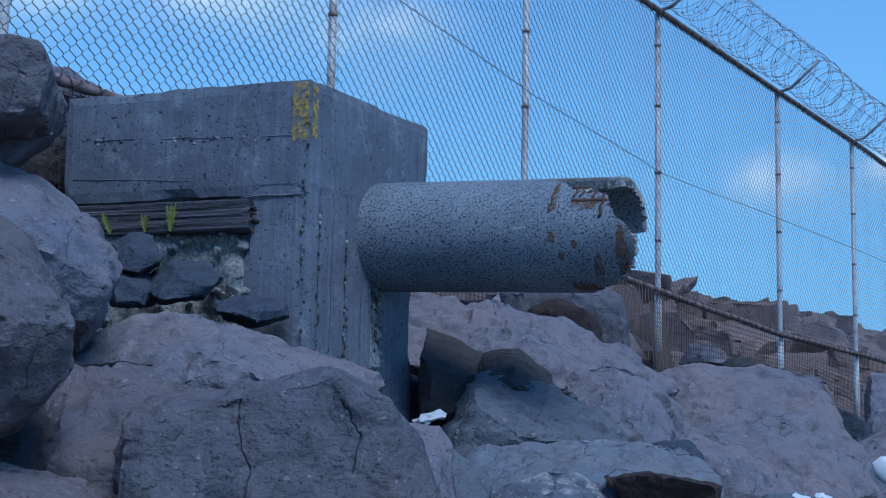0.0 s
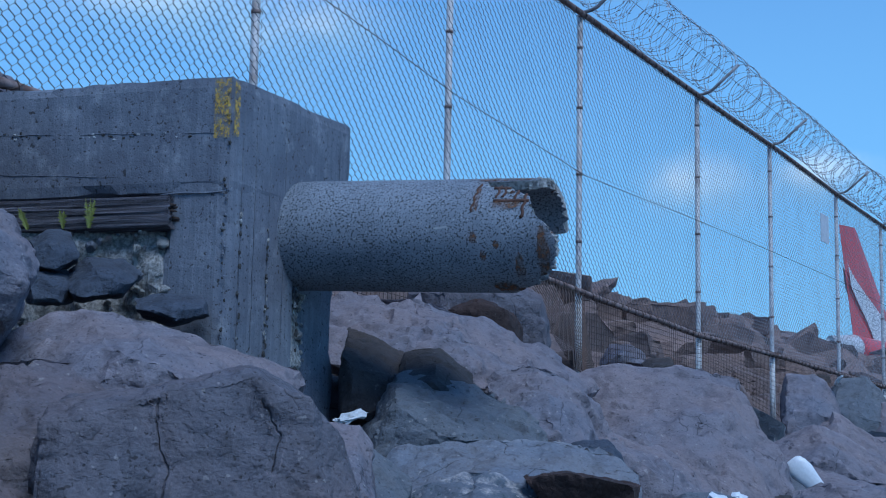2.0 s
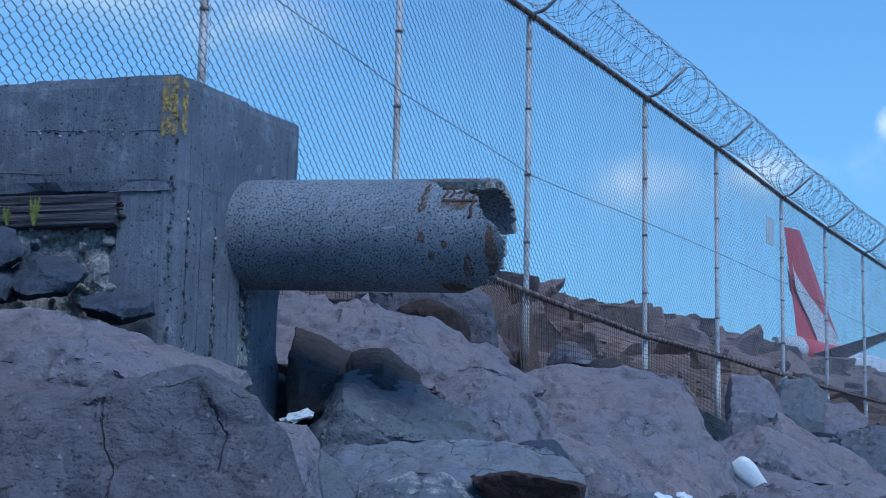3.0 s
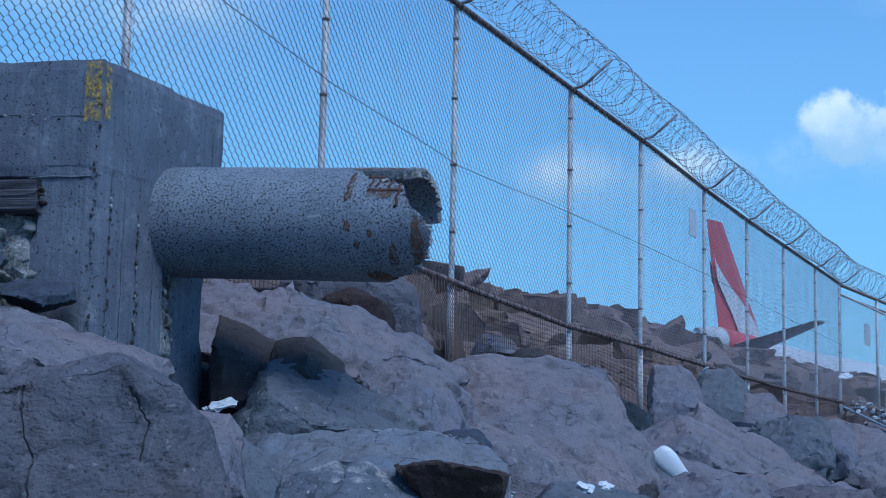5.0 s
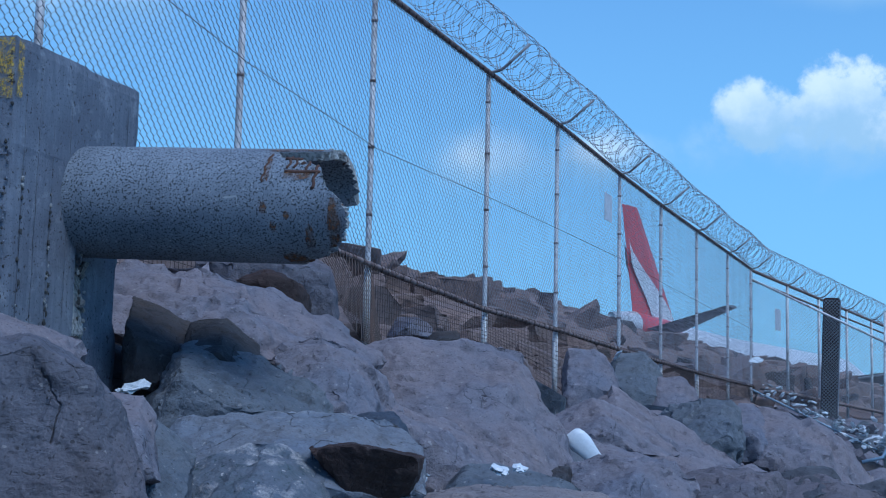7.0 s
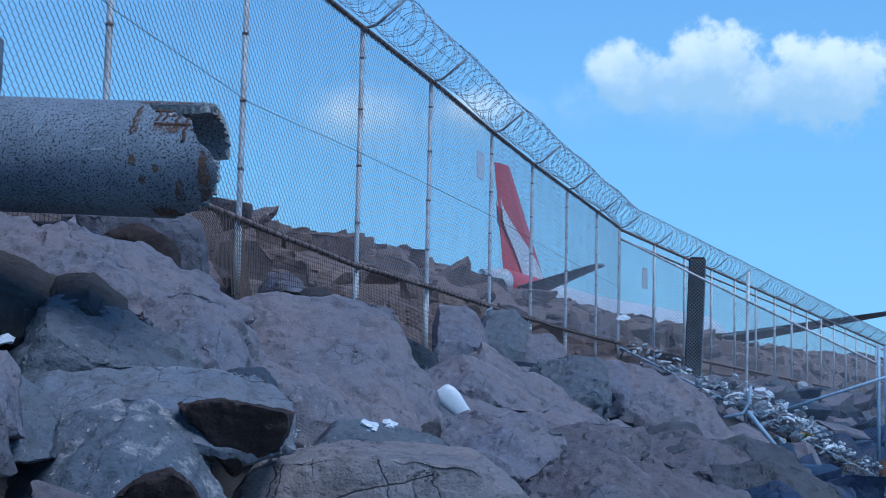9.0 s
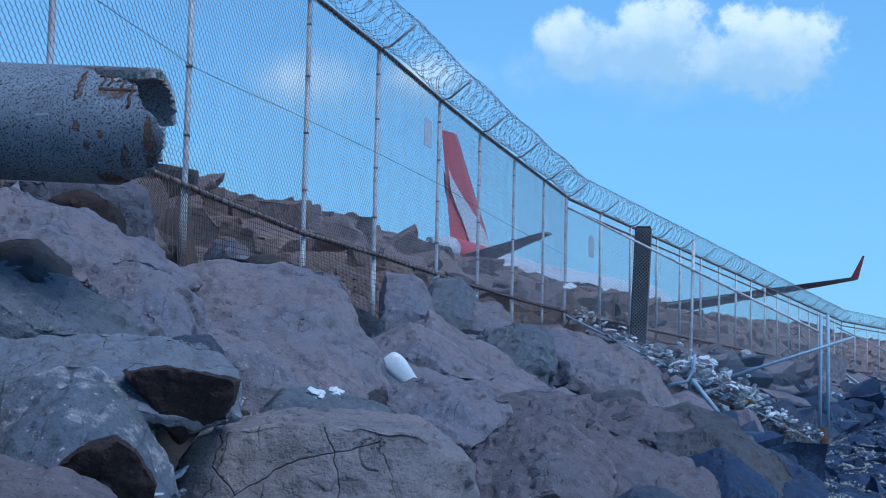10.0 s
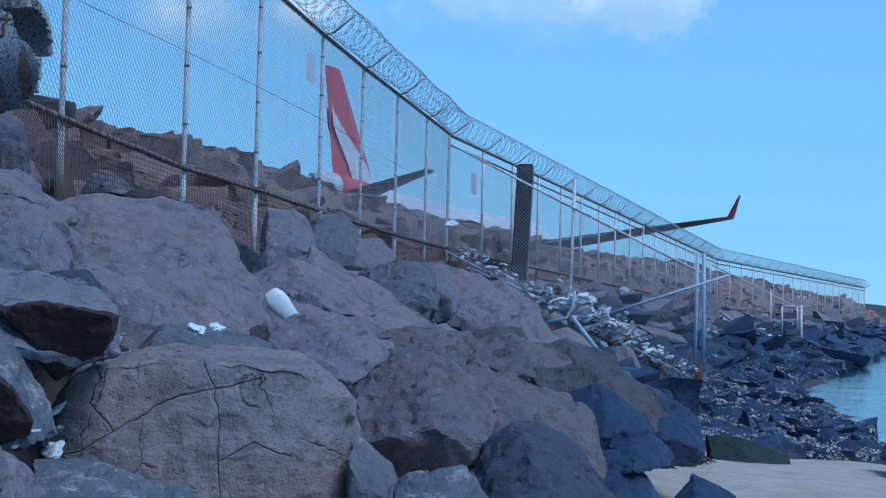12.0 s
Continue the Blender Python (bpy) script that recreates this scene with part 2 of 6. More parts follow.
RAIL = plain_material("stained_rail", (0.30, 0.235, 0.22), 0.8, 0.0, second=(0.15, 0.095, 0.08), scale=14, amount=(0.35, 0.6))
BLUE_PIPE = plain_material("pale_blue_paint", (0.38, 0.50, 0.62), 0.5, 0.0, second=(0.28, 0.36, 0.44), scale=10)
PLASTIC = plain_material("white_plastic", (0.75, 0.77, 0.80), 0.35, 0.0, vary=0.12, scale=8, bump=0.05)
BAG = plain_material("crumpled_plastic", (0.62, 0.66, 0.70), 0.35, 0.0, second=(0.42, 0.45, 0.47), scale=18)
YELLOW = plain_material("yellow_plastic", (0.55, 0.42, 0.06), 0.5, scale=20)
PINK = plain_material("red_plastic", (0.60, 0.12, 0.16), 0.5, scale=20)


# ---------------------------------------------------------------- helpers for shapes
def link(name, verts, faces, mat, parent=None, smooth=False, label=""):
    me = bpy.data.meshes.new(name)
    me.from_pydata([tuple(v) for v in verts], [], [tuple(f) for f in faces])
    me.materials.append(mat)
    if smooth:
        me.shade_smooth()
    ob = new(name, me)
    if parent:
        ob.parent = parent
    if label:
        ob["label"] = label
    return ob


def part(name, bm, mat, parent=None, label="", smooth=False):
    me = bpy.data.meshes.new(name)
    bm.to_mesh(me)
    bm.free()
    me.materials.append(mat)
    if smooth:
        me.shade_smooth()
    ob = new(name, me)
    if parent:
        ob.parent = parent
    if label:
        ob["label"] = label
    return ob


def thing(name, at, label, category, group="", kind="", turn=0.0):
    ob = new(name)
    ob.matrix_world = pose(*at, 0, 0, turn)
    return tagged(ob, label, category, group, kind)


def tube_data(points, radius, sides=8, closed=False):
    """Vertices and faces of a round bar along a polyline; radius may be one number or one a point."""
    pts = [Vector(p) for p in points]
    radii = radius if isinstance(radius, (list, tuple)) else [radius] * len(pts)
    verts, faces, n = [], [], len(pts)
    side = None
    for i, p in enumerate(pts):
        t = (pts[(i + 1) % n] - pts[i - 1]) if closed else (pts[min(i + 1, n - 1)] - pts[max(i - 1, 0)])
        t.normalize()
        if side is None or abs(side.dot(t)) > 0.99:
            side = t.orthogonal().normalized()
        side = (side - t * side.dot(t)).normalized()
        up = t.cross(side)
        for k in range(sides):
            a = 2 * math.pi * k / sides
            verts.append(p + radii[i] * (math.cos(a) * side + math.sin(a) * up))
    for i in range(n if closed else n - 1):
        j = (i + 1) % n
        for k in range(sides):
            k2 = (k + 1) % sides
            faces.append((i * sides + k, i * sides + k2, j * sides + k2, j * sides + k))
    if not closed:
        faces.append(tuple(range(sides))[::-1])
        faces.append(tuple((n - 1) * sides + k for k in range(sides)))
    return verts, faces


def tube(name, points, radius, mat, parent=None, sides=8, label=""):
    v, f = tube_data(points, radius, sides)
    return link(name, v, f, mat, parent, True, label)


def gather(pieces):
    """One vertex and face list from many."""
    verts, faces = [], []
    for v, f in pieces:
        o = len(verts)
        verts.extend(v)
        faces.extend(tuple(i + o for i in q) for q in f)
    return verts, faces


def hashed(ix, iy, iz, seed):
    h = (ix * 374761393 + iy * 668265263 + iz * 2147483647 + seed * 1274126177) & 0xFFFFFFFF
    h = ((h ^ (h >> 13)) * 1274126177) & 0xFFFFFFFF
    return ((h ^ (h >> 16)) & 0xFFFF) / 32767.5 - 1.0


def value_noise(p, seed=0):
    p = np.asarray(p, float)
    i = np.floor(p).astype(np.int64)
    f = p - i
    f = f * f * f * (f * (f * 6 - 15) + 10)
    out = 0.0
    for dx in (0, 1):
        for dy in (0, 1):
            for dz in (0, 1):
                w = (f[:, 0] if dx else 1 - f[:, 0]) * (f[:, 1] if dy else 1 - f[:, 1]) * (f[:, 2] if dz else 1 - f[:, 2])
                out = out + w * hashed(i[:, 0] + dx, i[:, 1] + dy, i[:, 2] + dz, seed)
    return out


def fbm(p, octaves=4, seed=0, gain=0.5):
    total, amp = 0.0, 1.0
    for o in range(octaves):
        total = total + amp * value_noise(np.asarray(p) * 2.03**o + 17.3 * o, seed + o)
        amp *= gain
    return total


SPHERES = {}


def unit_sphere(level):
    if level not in SPHERES:
        bm = bmesh.new()
        bmesh.ops.create_icosphere(bm, subdivisions=level + 1, radius=1.0)
        v = np.array([x.co[:] for x in bm.verts])
        f = [tuple(x.index for x in q.verts) for q in bm.faces]
        bm.free()
        SPHERES[level] = (v / np.linalg.norm(v, axis=1)[:, None], f)
    return SPHERES[level]


def hull_corners(planes):
    """The corners of the solid inside all planes (unit normal, distance), with the planes that meet at each."""
    m = np.array([p[0] for p in planes])
    d = np.array([p[1] for p in planes])
    tri = np.array(list(itertools.combinations(range(len(m)), 3)))
    mats = m[tri]
    good = np.abs(np.linalg.det(mats)) > 1e-3
    tri, mats = tri[good], mats[good]
    pts = np.linalg.solve(mats, d[tri][:, :, None])[:, :, 0]
    inside = (pts @ m.T <= d + 1e-6).all(1)
    return pts[inside], [set(t) for t in tri[inside].tolist()]


def chamfered(planes, rng, cut, share):
    """Knock the arrises and corners off at random slants."""
    pts, sets = hull_corners(planes)
    scale = float(np.mean(np.linalg.norm(pts, axis=1)))
    more = []
    for i, j in itertools.combinations(range(len(planes)), 2):
        ends = [p for p, st in zip(pts, sets) if i in st and j in st]
        if len(ends) < 2 or rng.random() > share:
            continue
        w = rng.uniform(0.25, 0.75)
        m = w * planes[i][0] + (1 - w) * planes[j][0] + rng.normal(0, 0.10, 3)
        m = m / np.linalg.norm(m)
        more.append((m, max(float(p @ m) for p in ends) - scale * cut * rng.uniform(0.2, 1.0) ** 1.5))
    for p in pts:
        if rng.random() < 0.35 * share:
            m = p / np.linalg.norm(p) + rng.normal(0, 0.25, 3)
            m = m / np.linalg.norm(m)
            more.append((m, float((pts @ m).max()) - scale * cut * rng.uniform(0.4, 1.6)))
    return list(planes) + more[:26]


def facet_field(q, seed, sharp=14.0):
    """Small tilted flats, one a cell, meeting at steps: the look of a broken face."""
    i0 = np.floor(q - 0.5).astype(np.int64)
    top, low = 0.0, 1e-9
    for dx in (0, 1):
        for dy in (0, 1):
            for dz in (0, 1):
                ix, iy, iz = i0[:, 0] + dx, i0[:, 1] + dy, i0[:, 2] + dz
                d = [q[:, k] - (c + 0.5 + 0.32 * hashed(ix, iy, iz, seed + k)) for k, c in enumerate((ix, iy, iz))]
                w = np.exp(-sharp * (d[0] ** 2 + d[1] ** 2 + d[2] ** 2)) + 1e-12
                top = top + w * (sum(d[k] * hashed(ix, iy, iz, seed + 3 + k) for k in range(3)) + 0.35 * hashed(ix, iy, iz, seed + 6))
                low = low + w
    return top / low


def path_gap(p, path):
    """How far each point lies from a line of places."""
    gap = np.full(len(p), 9.0)
    for a, b in zip(np.array(path[:-1]), np.array(path[1:])):
        t = np.clip((p - a) @ (b - a) / ((b - a) @ (b - a)), 0, 1)
        gap = np.minimum(gap, np.linalg.norm(p - a - t[:, None] * (b - a), axis=1))
    return gap


def broken_rock(name, seed, planes, mat, fine, cut=0.09, share=0.6, rough=1.0, ledges=2, cracks=1.0, all_round=False, back=2.6, grooves=()):
    """A quarried stone: a solid of flat sides with chamfered arrises, stepped flakes, ledges and cracks."""
    rng = np.random.default_rng(seed)
    planes = chamfered(planes, rng, cut, share)
    pts, _ = hull_corners(planes)
    scale = float(np.mean(np.linalg.norm(pts, axis=1)))
    bm = bmesh.new()
    for p in pts:
        bm.verts.new(p)
    bmesh.ops.remove_doubles(bm, verts=bm.verts[:], dist=0.004 * scale)
    out = bmesh.ops.convex_hull(bm, input=bm.verts[:])
    loose = list({g for g in out["geom_interior"] + out["geom_unused"] if isinstance(g, bmesh.types.BMVert)})
    bmesh.ops.delete(bm, geom=loose, context="VERTS")
    bmesh.ops.dissolve_limit(bm, angle_limit=radians(1.5), verts=bm.verts[:], edges=bm.edges[:])
    bmesh.ops.triangulate(bm, faces=bm.faces[:])
    for _ in range(11):
        bm.normal_update()
        long = []
        close = np.full(len(bm.edges), 9.0)
        if grooves:
            mids = np.array([((e.verts[0].co + e.verts[1].co) / 2)[:] for e in bm.edges])
            close = np.min([path_gap(mids[:, [0, 2]], path) for path in grooves], axis=0) + np.where(mids[:, 1] > 0, 9.0, 0.0)
        for e, gap in zip(bm.edges, close):
            seen = all_round or any(f.normal.y < 0.35 or f.normal.z > 0.45 for f in e.link_faces)
            if e.calc_length() > (0.25 * fine if gap < 0.020 else fine if seen else fine * back):
                long.append(e)
        if not long:
            break
        bmesh.ops.subdivide_edges(bm, edges=long, cuts=1)
        bmesh.ops.triangulate(bm, faces=[f for f in bm.faces if len(f.verts) > 3], quad_method="SHORT_EDGE")
    bm.normal_update()
    p = np.array([v.co[:] for v in bm.verts])
    n = np.array([v.normal[:] for v in bm.verts])
    faces = [tuple(v.index for v in f.verts) for f in bm.faces]
    bm.free()
    m, d = np.array([a for a, b in planes]), np.array([b for a, b in planes])
    slack = np.sort(d - p @ m.T, axis=1)
    o = rng.uniform(-40, 40, 3)
    q = p / scale + o
    # bites out of the arrises
    bite = np.clip(facet_field(q * 5.0, seed + 3, 9.0) + 0.30, 0, 1)
    near = np.exp(-np.clip(slack[:, 1], 0, None) / (0.045 * scale))
    rear = m[:, 1] > 0.8
    if rear.any() and not all_round:
        near = near * np.clip((d[rear] - p @ m[rear].T).min(1) / (0.12 * scale), 0, 1)
    move = -0.050 * near * bite - 0.006 * near
    # flats at two sizes, and bedding that weathers out in steps
    move = move + rough * (0.050 * facet_field(q * 2.1, seed + 11) + 0.022 * facet_field(q * 5.6 + 0.2 * fbm(q * 4, 2, seed)[:, None], seed + 17, 20.0))
    bed = rng.normal(0, 1, 3)
    bed /= np.linalg.norm(bed)
    lay = (q @ bed) * 9.0 + 0.9 * fbm(q * 1.6, 3, seed + 21)
    low = np.floor(lay)
    f = np.clip((lay - low) / 0.16, 0, 1)
    step = hashed(low.astype(np.int64), 3, 5, seed) * f + hashed(low.astype(np.int64) - 1, 3, 5, seed) * (1 - f)
    move = move + rough * 0.011 * step * np.clip(1.6 * fbm(q * 1.1, 2, seed + 27), 0, 1)
    move = move + rough * (0.005 * fbm(q * 7.0, 3, seed + 7) + 0.0035 * fbm(q * 24.0, 2, seed + 13))
    if cracks:
        line = np.abs(fbm(q * 1.1 + 9.0, 3, seed + 23))
        move = move - cracks * 0.012 * np.exp(-((line / 0.014) ** 2)) * (fbm(q * 0.9, 2, seed + 29) > -0.1)
    # long splits across the front
    for path in grooves:
        wander = p[:, [0, 2]] + 0.008 * np.stack([fbm(q * 13.0, 3, seed + 41), fbm(q * 13.0, 3, seed + 43)], 1)
        gap = path_gap(wander, path)
        move = move - 0.010 / scale * np.exp(-((gap / (0.0026 + 0.0012 * fbm(q * 9.0, 2, seed + 47))) ** 2)) * np.clip((-0.45 - n[:, 1]) / 0.3, 0, 1)
    p = p + n * (move * scale)[:, None]
    for _ in range(ledges):
        m1, m2 = rng.normal(0, 1, 3), rng.normal(0, 1, 3)
        m1 /= np.linalg.norm(m1)
        m2 -= m1 * (m1 @ m2)
        m2 /= np.linalg.norm(m2)
        h1, h2 = p @ m1, p @ m2
        wob = 0.12 * scale * facet_field(q * 3.1, seed + 77)
        w = np.clip((h2 + wob - rng.uniform(0.0, 0.5) * h2.max()) / (0.03 * scale), 0, 1)
        p = p - m1 * (w * np.clip(h1 - rng.uniform(0.82, 0.94) * h1.max(), 0, 0.12 * scale))[:, None]
    me = bpy.data.meshes.new(name)
    me.from_pydata(p.tolist(), [], faces)
    me.materials.append(mat)
    me.shade_smooth()
    me.set_sharp_from_angle(angle=radians(26))
    return me


def boxy(rng, size, cuts=5):
    """Sides of a rough block about size across."""
    half = np.asarray(size, float) / 2
    planes = []
    for ax in np.vstack([np.eye(3), -np.eye(3)]):
        m = ax + rng.normal(0, 0.20, 3)
        m /= np.linalg.norm(m)
        planes.append((m, float(np.abs(ax) @ half) * rng.uniform(0.9, 1.02)))
    for _ in range(cuts):
        m = rng.normal(0, 1, 3)
        m /= np.linalg.norm(m)
        planes.append((m, float(np.linalg.norm(m * half)) * rng.uniform(0.95, 1.2)))
    return planes


# ---------------------------------------------------------------- the lie of the shore
# s runs along the boundary fence, u seaward from it; the eye stands at s 0, u 5.34, height 0
FENCE_Z = ((-30, 1.2), (2, 0.95), (12, 0.58), (24, 0.42), (31, 0.55), (33, 1.0), (80, 0.1), (125, -0.4), (170, -0.6))


def heading(s):
    return float(np.interp(s, (30, 38, 76, 86), (32.3, 40.9, 40.9, 48.8)))


_s = np.arange(-60, 220.1, 0.5)
_h = np.radians([heading(s) for s in _s])
_dx, _dy = np.sin(_h) * 0.5, np.cos(_h) * 0.5
_x, _y = np.cumsum(_dx) - _dx, np.cumsum(_dy) - _dy
_i0 = int(np.argmin(np.abs(_s)))
_x, _y = _x - _x[_i0] - 4.51, _y - _y[_i0] + 2.85


def shore(s, u, z=0.0):
    """The place at s along the fence and u seaward of it."""
    h = radians(heading(s))
    return Vector((float(np.interp(s, _s, _x)) + u * math.cos(h), float(np.interp(s, _s, _y)) - u * math.sin(h), z))


def base_height(s):
    return float(np.interp(s, [a for a, b in FENCE_Z], [b for a, b in FENCE_Z]))


def crest(s):
    return float(np.interp(s, (0, 20, 24, 27, 31, 33, 40, 50, 60, 67, 77, 90, 110, 130), (2.42, 2.78, 3.0, 3.1, 3.34, 3.14, 3.06, 2.97, 2.80, 2.78, 3.06, 3.08, 2.55, 2.0)))


WATER = -1.62


def ground_height(s, u):
    b = base_height(s)
    toe = 5.3 + 1.9 * min(1.0, max(0.0, (s - 15) / 5))
    if s < 17.5 and u > 4.4:
        return -1.75
    if u < -4.5:
        return crest(s) - 0.42
    if u < -0.6:
        return b + (crest(s) - 0.42 - b) * (-0.6 - u) / 3.9
    if u < 5.4:
        return b + (-1.48 - b) * max(0.0, u) / 5.4
    if u < toe:
        return -1.48 - 0.09 * (u - 5.4)
    return -1.55 - (u - toe) * 0.09


def build_ground():
    ss = np.concatenate([np.arange(-30, 60, 0.4), np.arange(60, 180, 1.2)])
    uu = np.concatenate([[-600, -200, -60, -20], np.arange(-8, 12.01, 0.35), [16, 25, 60, 200, 900]])
    verts, faces = [], []
    for s in ss:
        for u in uu:
            z = ground_height(s, u)
            if u > 12:
                z = -2.2 - 0.01 * u
            verts.append(shore(s, u, z))
    v = np.array([p[:] for p in verts])
    near = np.tile((uu > -8) & (uu < 5.2), len(ss))
    v[:, 2] += np.where(near, 0.16 * fbm(v * 1.3, 3, 5) - 0.12, 0.02 * fbm(v * 0.8, 2, 6))
    # a deep hollow between the nearest stones
    away = np.hypot(v[:, 0], v[:, 1])
    v[:, 2] -= np.where(v[:, 2] < 1.0, 0.55 * np.clip((8.5 - away) / 1.5, 0, 1), 0.0)
    m = len(uu)
    for i in range(len(ss) - 1):
        for j in range(m - 1):
            faces.append((i * m + j, i * m + j + 1, (i + 1) * m + j + 1, (i + 1) * m + j))
    ob = link("ground", v.tolist(), faces, RUBBLE, None, True)
    return tagged(ob, "dark broken stone and grit under the sea wall boulders", "ground", kind="structure")


build_ground()

# sand at the foot of the stones
SAND, nt, bsdf = material("wet_shell_sand")
grain, ripple, shell = noise_node(nt, 220, 3, 0.7), noise_node(nt, 3.0, 7, 0.7, stretch=(1, 1.5, 1)), noise_node(nt, 48, 2, 0.5)
col = ramp(nt, ripple.outputs["Fac"], [(0.35, (0.40, 0.345, 0.28)), (0.65, (0.55, 0.485, 0.40))])
col = mixed(nt, ramp(nt, shell.outputs["Fac"], [(0.62, 0.0), (0.68, 0.8)]), col, (0.10, 0.09, 0.08))
col = mixed(nt, 0.4, col, ramp(nt, grain.outputs["Fac"], [(0.3, 0.5), (0.7, 1.0)]), "MULTIPLY")
nt.links.new(col, bsdf.inputs["Base Color"])
bsdf.inputs["Roughness"].default_value = 0.8
bumped(nt, bsdf, [(ripple.outputs["Fac"], 0.5, 0.04), (grain.outputs["Fac"], 0.3, 0.004)])


def build_sand():
    verts, faces = [], []
    ss, uu = np.arange(-4, 19.01, 0.2), np.arange(4.0, 11.01, 0.2)
    for s in ss:
        for u in uu:
            z = -1.40 - 0.045 * (u - 5.0) - 0.05 * max(0.0, s - 15.0)
            verts.append(shore(s, u, z))
    v = np.array([p[:] for p in verts])
    v[:, 2] += 0.03 * fbm(v * 0.9, 3, 8)
    m = len(uu)
    for i in range(len(ss) - 1):
        for j in range(m - 1):
            faces.append((i * m + j, i * m + j + 1, (i + 1) * m + j + 1, (i + 1) * m + j))
    tagged(link("sand", v.tolist(), faces, SAND, None, True), "pale brown shelly sand below the boulders", "sand", kind="structure")


build_sand()

SEA, nt, bsdf = material("calm_bay_water")
wave, small = noise_node(nt, 0.9, 3, 0.5, stretch=(1, 1, 1)), noise_node(nt, 5.0, 3, 0.5, stretch=(1.6, 0.7, 1))
bsdf.inputs["Base Color"].default_value = (0.03, 0.075, 0.10, 1)
bsdf.inputs["Roughness"].default_value = 0.08
bsdf.inputs["IOR"].default_value = 1.33
bumped(nt, bsdf, [(wave.outputs["Fac"], 0.25, 0.12), (small.outputs["Fac"], 0.3, 0.03)])
tagged(link("water", [(-900, -2000, WATER), (3000, -2000, WATER), (3000, 3000, WATER), (-900, 3000, WATER)], [(0, 1, 2, 3)], SEA), "calm blue bay water with small ripples", "water", kind="structure")


# ---------------------------------------------------------------- concrete headstock and broken pile
CONCRETE, nt, bsdf = material("board_marked_concrete")
boards = noise_node(nt, 7.0, 6, 0.65, stretch=(6, 6, 0.22))
blot, lich = noise_node(nt, 2.6, 8, 0.68), noise_node(nt, 9.0, 8, 0.7)
pits, fine, pock = noise_node(nt, 120, 2, 0.5), noise_node(nt, 240, 4, 0.75), noise_node(nt, 46, 2, 0.45)
col = ramp(nt, boards.outputs["Fac"], [(0.30, (0.136, 0.152, 0.190)), (0.5, (0.168, 0.187, 0.230)), (0.70, (0.212, 0.234, 0.282))])
col = mixed(nt, ramp(nt, blot.outputs["Fac"], [(0.42, 0.0), (0.60, 0.65)]), col, (0.105, 0.115, 0.148))
col = mixed(nt, ramp(nt, lich.outputs["Fac"], [(0.55, 0.0), (0.68, 0.5)]), col, (0.34, 0.365, 0.40))
col = mixed(nt, ramp(nt, pits.outputs["Fac"], [(0.62, 0.0), (0.68, 0.8)]), col, (0.05, 0.05, 0.05))
col = mixed(nt, ramp(nt, pock.outputs["Fac"], [(0.66, 0.0), (0.69, 0.9)]), col, (0.04, 0.04, 0.045))
col = mixed(nt, 0.6, col, ramp(nt, fine.outputs["Fac"], [(0.32, 0.66), (0.66, 1.0)]), "MULTIPLY")
nt.links.new(col, bsdf.inputs["Base Color"])
bsdf.inputs["Roughness"].default_value = 0.9
bumped(nt, bsdf, [(boards.outputs["Fac"], 0.3, 0.008), (pock.outputs["Fac"], 0.25, -0.008), (pits.outputs["Fac"], 0.35, -0.005), (fine.outputs["Fac"], 0.35, 0.002)])

PILE, nt, bsdf = material("speckled_pile_concrete")
blot, pits, fine, grit = noise_node(nt, 3.0, 7, 0.65), noise_node(nt, 122, 2, 0.45), noise_node(nt, 220, 4, 0.75), noise_node(nt, 80, 2, 0.5)
rustn = noise_node(nt, 7.5, 4, 0.6, stretch=(1, 1, 0.55))
col = ramp(nt, blot.outputs["Fac"], [(0.35, (0.165, 0.188, 0.228)), (0.65, (0.255, 0.283, 0.330))])
col = mixed(nt, ramp(nt, pits.outputs["Fac"], [(0.56, 0.0), (0.60, 0.95)]), col, (0.03, 0.036, 0.042))
col = mixed(nt, ramp(nt, grit.outputs["Fac"], [(0.64, 0.0), (0.70, 0.55)]), col, (0.50, 0.51, 0.52))
col = mixed(nt, ramp(nt, rustn.outputs["Fac"], [(0.70, 0.0), (0.76, 0.5)]), col, (0.17, 0.11, 0.07))
col = mixed(nt, 0.5, col, ramp(nt, fine.outputs["Fac"], [(0.32, 0.55), (0.66, 1.0)]), "MULTIPLY")
nt.links.new(col, bsdf.inputs["Base Color"])
bsdf.inputs["Roughness"].default_value = 0.85
bumped(nt, bsdf, [(pits.outputs["Fac"], -0.6, 0.01), (fine.outputs["Fac"], 0.4, 0.003)])

AGGREGATE = plain_material("broken_aggregate", (0.46, 0.46, 0.45), 0.95, second=(0.19, 0.19, 0.19), scale=60, bump=1.0, amount=(0.40, 0.60))
RUST_STAIN, nt, bsdf = material("rust_stain")
blotch, tint = noise_node(nt, 30, 5, 0.7), noise_node(nt, 70, 3, 0.6)
nt.links.new(ramp(nt, tint.outputs["Fac"], [(0.35, (0.10, 0.052, 0.030)), (0.65, (0.20, 0.105, 0.055))]), bsdf.inputs["Base Color"])
nt.links.new(ramp(nt, blotch.outputs["Fac"], [(0.38, 0.0), (0.60, 0.85)]), bsdf.inputs["Alpha"])
bsdf.inputs["Roughness"].default_value = 0.9
TIMBER, nt, bsdf = material("weathered_timber")
gr, cr = noise_node(nt, 6.0, 7, 0.78, stretch=(0.30, 14, 14)), noise_node(nt, 4.0, 4, 0.6, stretch=(0.35, 30, 30))
col = ramp(nt, gr.outputs["Fac"], [(0.38, (0.040, 0.038, 0.047)), (0.52, (0.125, 0.122, 0.150)), (0.66, (0.24, 0.235, 0.28))])
nt.links.new(col, bsdf.inputs["Base Color"])
